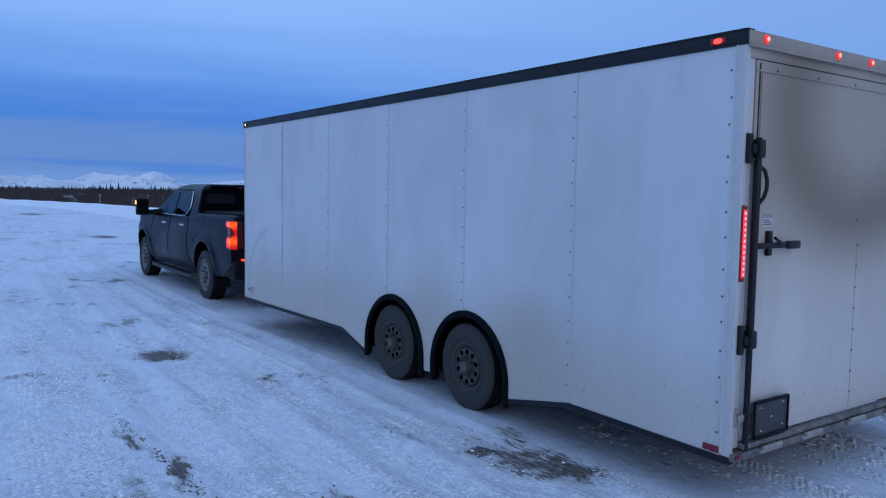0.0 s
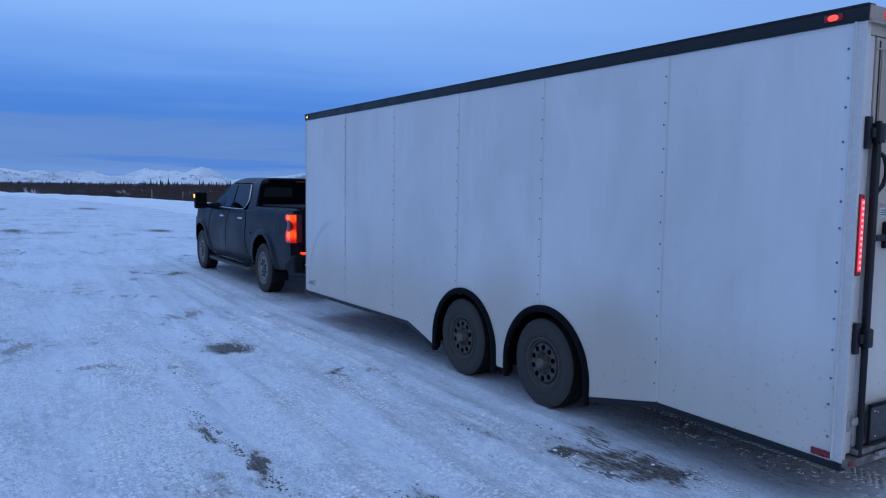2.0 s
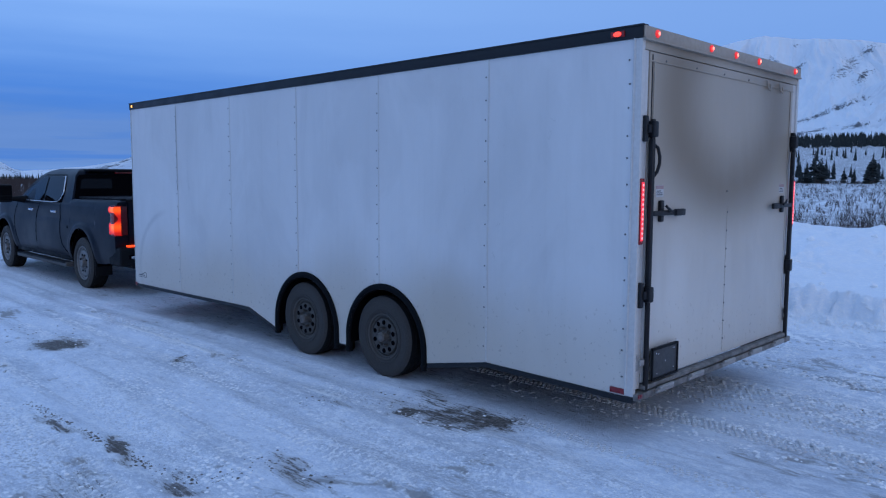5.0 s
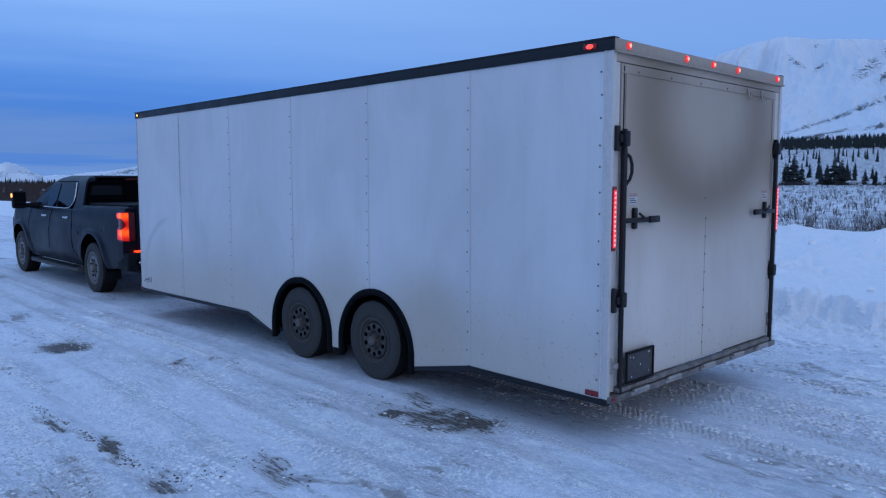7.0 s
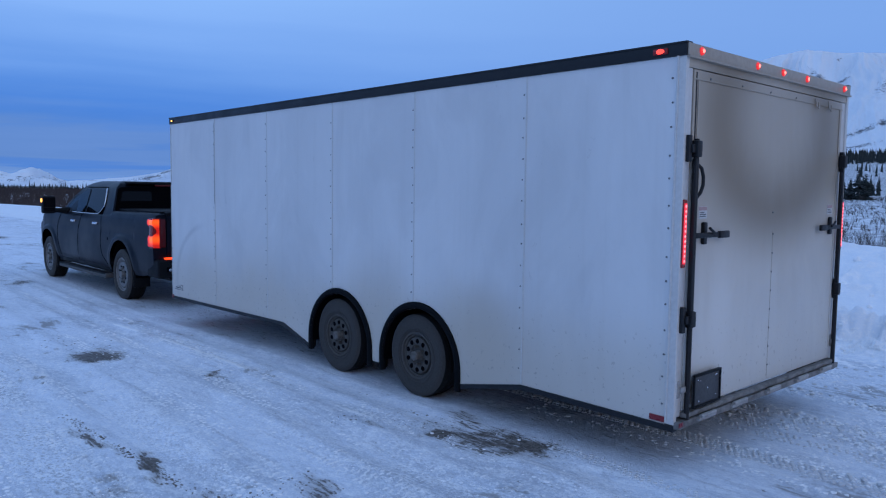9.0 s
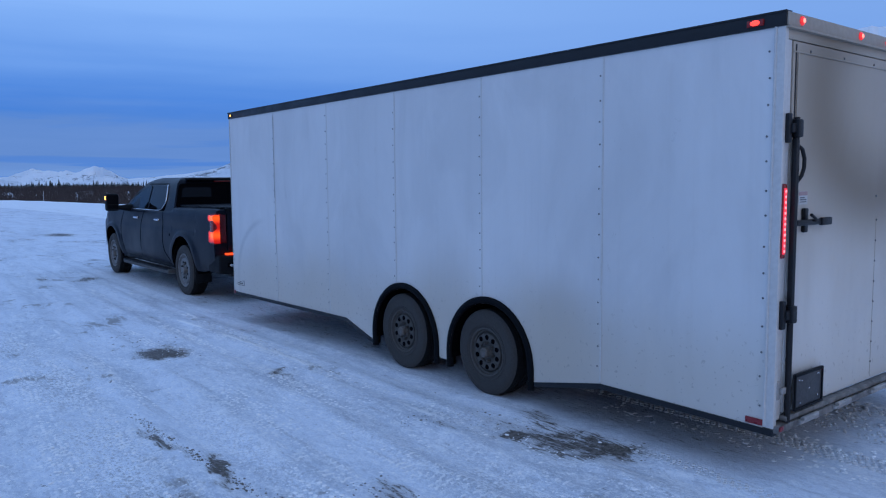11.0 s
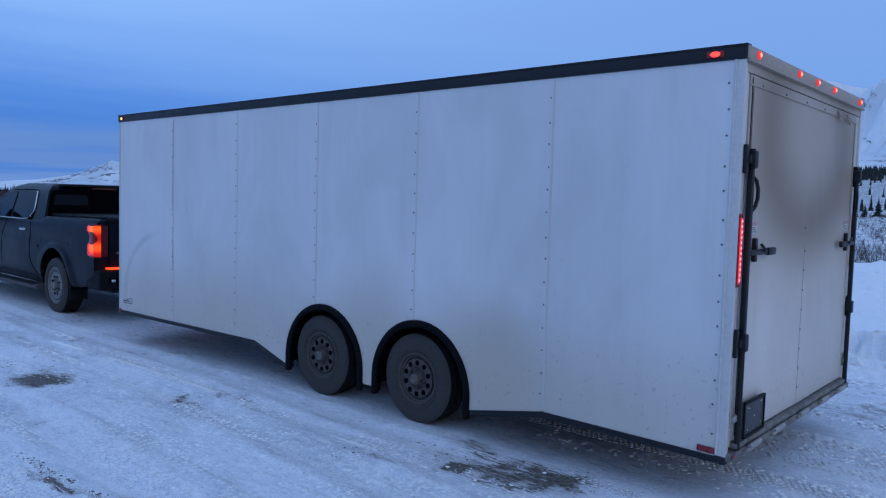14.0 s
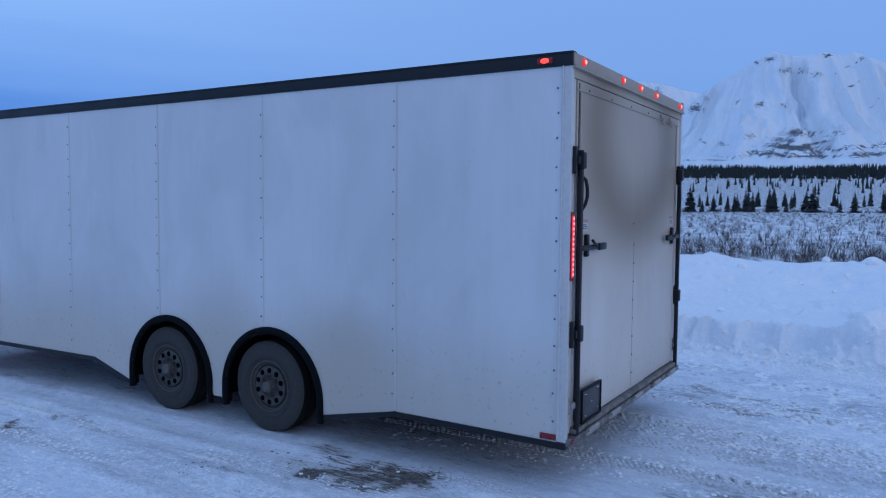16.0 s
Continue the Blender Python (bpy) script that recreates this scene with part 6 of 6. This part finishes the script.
# ---- spruces ----
def spruce_meshes(seed, tiers=15):
    """Trunk and crown of a narrow spruce one metre high, to be scaled by its height."""
    rng = random.Random(seed)
    bm = tube(bmesh.new(), [(0, 0, -0.03), (0.004, 0.002, 0.3), (-0.003, 0.0, 0.7), (0, 0, 0.985)], [0.020, 0.015, 0.008, 0.002], 6)
    trunk = mesh_from("trunk", bm, M_BARK)
    verts, faces = [], []
    for t in range(tiers):
        h = 0.05 + 0.93 * (t / (tiers - 1)) ** 0.92
        reach = (0.19 * (1 - h) ** 0.78 + 0.012) * rng.uniform(0.8, 1.15)
        n = 9 if t < tiers * 0.7 else 6
        for k in range(n):
            if rng.random() < 0.10:
                continue
            a = 2 * math.pi * (k + rng.random() * 0.8) / n + t
            r = reach * rng.uniform(0.6, 1.2)
            d = Vector((math.cos(a), math.sin(a), 0))
            side_v = Vector((-d.y, d.x, 0)) * r * rng.uniform(0.26, 0.42)
            z0, droop = h + rng.uniform(-0.012, 0.012), r * rng.uniform(0.25, 0.6)
            base = len(verts)
            verts += [Vector((0, 0, z0 + 0.03)), d * r * 0.55 + side_v + Vector((0, 0, z0 - droop * 0.55)), d * r + Vector((0, 0, z0 - droop)), d * r * 0.55 - side_v + Vector((0, 0, z0 - droop * 0.55)), d * r * 0.5 + Vector((0, 0, z0 - droop * 0.2 + 0.012)), d * r * 0.45 + Vector((0, 0, z0 - droop * 0.9 - 0.012))]
            faces += [(base, base + 1, base + 4), (base + 1, base + 2, base + 4), (base + 2, base + 3, base + 4), (base + 3, base, base + 4), (base + 1, base, base + 5), (base + 2, base + 1, base + 5), (base + 3, base + 2, base + 5), (base, base + 3, base + 5)]
    crown = raw_mesh("crown", [tuple(v) for v in verts], faces, M_NEEDLE)
    return trunk, crown


KINDS = [spruce_meshes(s) for s in range(6)]


def spruce(x, y, height, kind, slim, label):
    t = thing("spruce_tree", (x, y, z_at(x, y) - 0.1), label, "tree", "spruces beyond the bank")
    t.scale = (height * slim, height * slim, height)
    t.rotation_euler = (0, 0, kind * 1.3 + x)
    for name, me in zip(("trunk", "crown"), KINDS[kind % len(KINDS)]):
        ob = new(name, me)
        ob.parent = t
    return t


rng = random.Random(11)


def polar(az, d):
    return d * math.cos(radians(az)) - 4.0, d * math.sin(radians(az)) - 2.0


# a row of taller spruces at the far side of the flat, bunched
for az, h, slim in ((0.9, 5.6, 1.0), (2.6, 5.2, 1.0), (5.1, 7.4, 1.1), (5.5, 6.2, 1.0), (7.6, 7.6, 0.9), (8.0, 6.2, 1.0), (9.0, 5.4, 1.0), (9.5, 7.0, 1.0), (9.9, 5.0, 1.0), (10.6, 4.2, 1.1), (11.6, 5.2, 1.0), (13.3, 7.0, 1.1), (14.9, 8.0, 1.1), (15.3, 5.2, 1.0), (16.1, 4.4, 1.0), (16.6, 5.0, 1.1), (17.9, 6.6, 1.0), (18.3, 7.8, 1.0), (18.8, 6.0, 1.1), (19.3, 5.0, 1.0), (20.4, 6.8, 1.0), (20.9, 8.4, 1.1), (21.5, 6.0, 1.0), (22.8, 6.0, 1.0), (-0.6, 6.0, 1.0), (-2.1, 6.6, 1.0), (-3.4, 5.0, 1.0), (24.5, 6.5, 1.0), (12.3, 3.6, 1.0), (6.8, 4.0, 1.0), (3.6, 3.8, 1.0), (10.2, 6.0, 0.9)):
    spruce(*polar(az + rng.uniform(-0.1, 0.1), 236 + rng.uniform(-10, 16)), h * rng.uniform(0.9, 1.15), rng.randrange(6), 1.45 * slim * rng.uniform(0.9, 1.2), "dark spruce at the edge of the snowy flat")
# scattered over the rise behind
for k in range(140):
    az = rng.uniform(-4, 24)
    spruce(*polar(az, rng.choice((1, 1, 2)) * rng.uniform(300, 380)), rng.uniform(4.0, 8.5), rng.randrange(6), rng.uniform(0.8, 1.15), "dark spruce scattered on the snowy rise")


def forest(name, label, count, az0, az1, d0, d1, h0, h1, seed, width=0.15):
    """Many far spruces in one mesh: ragged stacked tiers."""
    r = random.Random(seed)
    az = [r.uniform(az0, az1) for _ in range(count)]
    dd = [r.uniform(d0, d1) for _ in range(count)]
    xy = np.array([polar(a, d) for a, d in zip(az, dd)])
    zz = ground_height(xy[:, 0], xy[:, 1], False)
    verts, faces = [], []
    for (x, y), z in zip(xy, zz):
        h = r.uniform(h0, h1)
        for lo, hi, wide in ((0.04, 0.5, 1.0), (0.28, 0.75, 0.72), (0.55, 1.0, 0.45)):
            b = len(verts)
            n = 6
            turn = r.uniform(0, 6)
            for k in range(n):
                a = turn + 2 * math.pi * k / n
                w = h * width * wide * r.uniform(0.6, 1.2)
                verts.append((x + w * math.cos(a), y + w * math.sin(a), z + h * (lo + r.uniform(-0.03, 0.03))))
            verts.append((x, y, z + h * hi))
            faces += [(b + k, b + (k + 1) % n, b + n) for k in range(n)]
    return tagged(new(name, raw_mesh(name, verts, faces, M_NEEDLE)), label, "forest", kind="stuff")


forest("spruce_forest", "dense dark spruce forest below the mountain", 5200, -8, 34, 770, 960, 5.0, 10.0, 3)
forest("spruce_forest", "open spruce wood on the snowy rise", 150, -8, 34, 520, 800, 6, 10, 4)
forest("spruce_forest", "dark far treeline across the plain", 1300, 60, 100, 620, 900, 5, 9, 5)
forest("spruce_forest", "scattered far spruces across the plain", 260, 60, 80, 380, 640, 4, 8, 6)


# ---- willow brush ----
def brush(name, label, places, h0, h1, stems, mat, seed, thick):
    """Leafless bushes in one mesh: bent stems that fork, each a thin three-sided bar."""
    r = random.Random(seed)
    verts, faces = [], []

    def bar(a, b, ra, rb):
        d = (b - a).normalized()
        u = d.orthogonal().normalized()
        v = d.cross(u)
        base = len(verts)
        for p, rad in ((a, ra), (b, rb)):
            for k in range(3):
                q = p + rad * (math.cos(2.094 * k) * u + math.sin(2.094 * k) * v)
                verts.append((q.x, q.y, q.z))
        for k in range(3):
            j = (k + 1) % 3
            faces.append((base + k, base + j, base + 3 + j, base + 3 + k))

    for x, y, z in places:
        h = r.uniform(h0, h1)
        for _ in range(stems):
            a = r.uniform(0, 6.283)
            lean = r.uniform(0.1, 0.75)
            root = Vector((x + r.gauss(0, 0.16) * h, y + r.gauss(0, 0.16) * h, z - 0.05))
            way = Vector((math.cos(a) * lean, math.sin(a) * lean, 1)).normalized()
            mid = root + way * h * r.uniform(0.4, 0.6)
            bar(root, mid, thick, thick * 0.7)
            for _ in range(r.choice((2, 2, 3))):
                b = r.uniform(0, 6.283)
                tip = mid + (way + Vector((math.cos(b), math.sin(b), 0.3)) * r.uniform(0.25, 0.6)).normalized() * h * r.uniform(0.25, 0.5)
                bar(mid, tip, thick * 0.6, thick * 0.25)
    return tagged(new(name, raw_mesh(name, verts, faces, mat)), label, "brush", kind="stuff")


def strew(count, az0, az1, d0, d1, seed, keep, bunch=-1.0):
    """Places for bushes beyond the lot's edge; bunch: how far they gather in clumps."""
    r = random.Random(seed)
    xy = []
    while len(xy) < count:
        x, y = polar(r.uniform(az0, az1), r.uniform(d0, d1))
        if lot_edge(np.array(x), np.array(y)) > keep and fbm(np.array(x), np.array(y), 4.5, 2, 77) > bunch * r.uniform(-3, 1):
            xy.append((x, y))
    a = np.array(xy)
    return [(x, y, z) for (x, y), z in zip(xy, ground_height(a[:, 0], a[:, 1], False))]


brush("willow_brush", "leafless brown willow brush behind the snow bank", strew(520, -8, 30, 22, 42, 1, 9.5, 0.02), 0.5, 1.35, 14, M_TWIG, 1, 0.0075)
brush("willow_brush", "leafless willow brush along the edge of the flat", strew(120, -8, 60, 40, 75, 2, 12), 0.5, 1.3, 9, M_TWIG, 2, 0.012)
brush("low_brush", "low dead growth on the snowy flat", strew(2100, -6, 28, 46, 235, 3, 20), 0.25, 0.75, 5, M_TWIG, 3, 0.016)
brush("low_brush", "low brush at the feet of the spruces", strew(260, -4, 27, 222, 242, 4, 20), 0.6, 1.6, 8, M_TWIG, 4, 0.03)
brush("willow_thicket", "wide brown willow thicket beyond the lot", strew(2900, 60, 101, 105, 330, 5, 8), 1.0, 1.9, 9, M_TWIG_FAR, 5, 0.04)
brush("willow_thicket", "brown willow thicket along the edge of the lot", strew(1400, 60, 101, 60, 125, 6, 9), 0.7, 1.25, 11, M_TWIG_FAR, 6, 0.022)


# ---- loose snow ----
def snow_lump(name, x, y, size, seed, label):
    r = random.Random(seed)
    bm = bmesh.new()
    bmesh.ops.create_icosphere(bm, subdivisions=3, radius=size)
    for v in bm.verts:
        n = noise.fractal(v.co * (1.7 / size) + Vector((seed * 3.1, 0, 0)), 1.0, 2.0, 4)
        v.co *= 1 + 0.34 * n
        v.co.z *= 0.8
    ob = new(name, mesh_from(name, bm, M_CHUNK, 60))
    ob.location = (x, y, z_at(x, y) + size * 0.35)
    return tagged(ob, label, "snow lump", "snow lumps on the bank")


for k, (x, y, size) in enumerate(((6.75, -1.24, 0.11), (6.9, -1.42, 0.045), (7.9, -1.75, 0.12), (7.1, -1.75, 0.13), (7.3, 1.6, 0.05), (9.3, 0.6, 0.08), (8.7, 1.9, 0.06), (9.8, -1.3, 0.10), (8.0, 2.6, 0.07), (6.6, 0.4, 0.05), (10.3, -0.6, 0.07), (7.2, 3.4, 0.08), (6.2, 0.9, 0.035), (8.4, -0.4, 0.05), (7.6, 0.5, 0.04), (6.9, 1.1, 0.03), (8.9, -1.0, 0.06), (9.6, 1.2, 0.05), (6.4, 2.2, 0.045), (7.9, -0.9, 0.035))):
    snow_lump("snow_lump", x, y, size, k + 1, "rough lump of snow lying on the bank")

rng = random.Random(5)
spots = []
for k in range(13000):
    y = rng.uniform(-5, 14)
    size = rng.uniform(0.006, 0.014) if rng.random() < 0.94 else rng.uniform(0.014, 0.024)
    spots.append((5.15 + 0.05 * y + rng.gauss(-0.20, 0.22), y, size))
for k in range(9000):
    lane = rng.choice((-3.25, -2.85, -2.3, -1.9, -1.35, -1.0, -0.55))
    spots.append((lane + rng.gauss(0, 0.13), -1.6 + 9.0 * rng.random() ** 1.4, rng.uniform(0.004, 0.009) if rng.random() < 0.90 else rng.uniform(0.009, 0.017)))
for k in range(15000):
    spots.append((rng.uniform(0.9, 4.9), rng.uniform(-2.6, 1.8), rng.uniform(0.005, 0.014)))
for px, share in ((0.90, 500), (1.62, 400), (1.95, 400), (2.68, 350), (0.52, 200)):
    for k in range(share):
        spots.append((px + rng.gauss(0, 0.06), rng.uniform(-2.6, 1.6), rng.uniform(0.008, 0.02)))
beyond = lot_edge(np.array([p[0] for p in spots]), np.array([p[1] for p in spots]))
tone = fbm(np.array([p[0] for p in spots]), np.array([p[1] for p in spots]), 0.7, 3, 25)
verts, faces = [], []
for (x, y, size), drift, past in zip(spots, tone, beyond):
    if 0.9 < x < 4.9 and drift < rng.uniform(-0.14, 0.14) and size < 0.015:
        continue
    if past > 0.16:
        continue
    b = len(verts)
    low, high = (0.5, 1.1) if past > -0.9 else (0.25, 0.6)
    verts += [(x + size * u * rng.uniform(0.5, 1.3), y + size * v * rng.uniform(0.5, 1.3), size * w * rng.uniform(low, high)) for u, v, w in ((1, 0, 0), (0, 1, 0), (-1, 0, 0), (0, -1, 0), (0, 0, 1), (0.7, 0.7, 0.6), (-0.7, 0.7, 0.6), (-0.7, -0.7, 0.6), (0.7, -0.7, 0.6))]
    faces += [(b + i, b + j, b + k2) for i, j, k2 in ((0, 1, 5), (1, 2, 6), (2, 3, 7), (3, 0, 8), (5, 1, 6), (6, 2, 7), (7, 3, 8), (8, 0, 5), (5, 6, 4), (6, 7, 4), (7, 8, 4), (8, 5, 4))]
va = np.array(verts)
va[:, 2] += np.repeat(ground_height(va[::9, 0], va[::9, 1]), 9) - 0.002
tagged(new("snow_crumbs", raw_mesh("snow_crumbs", va.tolist(), faces, M_CHUNK)), "loose crumbs of snow on the lot and along the bank", "snow", kind="stuff")

# dark clods of gravel and dirt, strung out where wheels dropped them
rng = random.Random(29)
clods = []
for (x0, y0), (x1, y1), count, spread in (((-2.41, 3.7), (-2.36, 2.7), 130, 0.022), ((-2.36, 2.7), (-2.30, 1.9), 240, 0.026), ((-2.30, 1.95), (-2.2, 1.45), 60, 0.05), ((-2.26, 1.6), (-2.0, 1.35), 60, 0.05), ((-1.76, 1.6), (-1.66, 0.9), 70, 0.07), ((-0.45, 2.1), (-0.05, 0.6), 110, 0.12), ((-1.02, 4.2), (-0.95, 4.05), 25, 0.04), ((-0.9, 2.4), (-0.6, 1.9), 30, 0.07), ((-1.5, 6.3), (-1.4, 5.4), 60, 0.16), ((-1.5, 7.6), (-1.7, 6.4), 50, 0.16)):
    for k in range(count):
        t = rng.random()
        clods.append((x0 + (x1 - x0) * t + rng.gauss(0, spread), y0 + (y1 - y0) * t + rng.gauss(0, spread), rng.uniform(0.002, 0.006) if rng.random() < 0.8 else rng.uniform(0.006, 0.013)))
verts, faces = [], []
for (x, y, size), z in zip(clods, ground_height(np.array([p[0] for p in clods]), np.array([p[1] for p in clods]))):
    b = len(verts)
    for i in range(6):
        a, r = i * math.pi / 3, size * rng.uniform(0.7, 1.3)
        verts.append((x + r * math.cos(a), y + r * 1.2 * math.sin(a), z - 0.002))
    for i in range(6):
        a, r = i * math.pi / 3 + 0.2, size * rng.uniform(0.5, 0.8)
        verts.append((x + r * math.cos(a), y + r * 1.2 * math.sin(a), z + size * rng.uniform(0.15, 0.35)))
    faces += [(b + i, b + (i + 1) % 6, b + 6 + (i + 1) % 6, b + 6 + i) for i in range(6)] + [tuple(b + 6 + i for i in range(6))]
tagged(new("dirt_clods", raw_mesh("dirt_clods", verts, faces, M_DIRT)), "dark clods of frozen dirt strewn on the packed snow", "dirt", kind="stuff")

# lugs of snow left standing by tyres
rng = random.Random(17)
lugs = []
for px, lean, y0, y1, cols, gap, pitch, size, keep in ((0.80, 0.0, -3.2, 4.3, 6, 0.036, 0.044, 0.0150, 0.93), (0.55, 0.02, -3.0, 0.6, 3, 0.05, 0.06, 0.012, 0.12), (-0.13, 0.02, -0.9, 0.9, 4, 0.04, 0.045, 0.011, 0.7), (-2.02, -0.03, 1.15, 1.75, 5, 0.048, 0.058, 0.0145, 0.62), (1.36, 0.03, -3.0, 1.2, 5, 0.042, 0.050, 0.014, 0.60), (1.62, -0.02, -3.0, 1.0, 5, 0.042, 0.050, 0.014, 0.55), (1.88, 0.0, -3.0, 1.0, 5, 0.042, 0.050, 0.014, 0.5), (2.68, 0.02, -2.8, 1.6, 3, 0.08, 0.09, 0.022, 0.5), (3.1, -0.04, -2.8, 2, 3, 0.085, 0.10, 0.020, 0.45), (3.9, 0.06, -2.8, 3, 3, 0.085, 0.10, 0.022, 0.45), (-1.15, 0.03, 2.2, 9.0, 4, 0.042, 0.058, 0.0125, 0.5), (-2.72, 0.04, 0.6, 7.4, 4, 0.042, 0.058, 0.0120, 0.5), (-2.32, 0.03, 3.9, 9.0, 4, 0.042, 0.058, 0.0125, 0.5), (-3.25, 0.08, 0.8, 6.5, 4, 0.042, 0.058, 0.0120, 0.45), (-1.70, 0.04, 2.6, 8.5, 4, 0.042, 0.058, 0.0120, 0.45), (-0.80, 0.05, 3.2, 8.0, 3, 0.042, 0.058, 0.0115, 0.4)):
    for c in range(cols):
        for k in range(int((y1 - y0) / pitch)):
            if rng.random() < keep:
                y = y0 + (k + 0.5 * (c % 2)) * pitch + rng.uniform(-0.005, 0.005)
                x = px + lean * y + (c - (cols - 1) / 2) * gap + 0.02 * math.sin(y * 1.3) + rng.uniform(-0.004, 0.004)
                lugs.append((x, y, size * rng.uniform(0.8, 1.1)))
patchy = fbm(np.array([p[0] for p in lugs]), np.array([p[1] for p in lugs]) * 0.5, 0.6, 2, 83)


def lug_mesh(name, chosen, mat, label, steep):
    """Rounded blocks of snow pressed up by tyres, in one mesh."""
    ground_z = ground_height(np.array([p[0] for p in chosen]), np.array([p[1] for p in chosen]))
    verts, faces = [], []
    for (x, y, size), z in zip(chosen, ground_z):
        b, long, tall = len(verts), rng.uniform(0.85, 1.25), rng.uniform(0.35, 0.60) * steep
        for ring, height in ((1.0, -0.006), (0.94, 0.6 * tall * size), (0.70, tall * size)):
            for i in range(10):
                a = i * 2 * math.pi / 10
                c, d = math.cos(a), math.sin(a)
                r = size * ring * rng.uniform(0.8, 1.15) / max(abs(c) ** 3 + abs(d) ** 3, 0.3) ** (1 / 3)
                verts.append((x + r * c, y + r * long * d + 0.25 * r * c * (1 if x > 0.8 else -1), z + height))
        verts.append((x, y, z + tall * size))
        faces += [(b + o + i, b + o + (i + 1) % 10, b + o + 10 + (i + 1) % 10, b + o + 10 + i) for o in (0, 10) for i in range(10)] + [(b + 20 + i, b + 20 + (i + 1) % 10, b + 30) for i in range(10)]
    tagged(new(name, raw_mesh(name, verts, faces, mat, True)), label, "snow", kind="stuff")


lug_mesh("tyre_print_lugs", [p for p in lugs if p[0] > -0.5], M_LUG, "raised lugs of grey packed snow left by tyres", 1.0)
lug_mesh("tyre_print_lugs", [p for p, k in zip(lugs, patchy) if p[0] <= -0.5 and (p[1] < 2.05 or k > 0.0) and math.hypot(p[0] + 1.48, p[1] - 5.78) > 0.5], M_CHUNK, "low white lugs of snow left by tyres in the lanes", 0.6)

# a slim marker post far off beside the brush
px, py = polar(79.2, 88)
bm = tube(bmesh.new(), [(px, py, z_at(px, py) - 0.1), (px, py, z_at(px, py) + 1.7)], 0.03, 8)
tagged(new("marker_post", mesh_from("marker_post", bm, M_POST)), "slim pale marker post standing before the brush", "post")
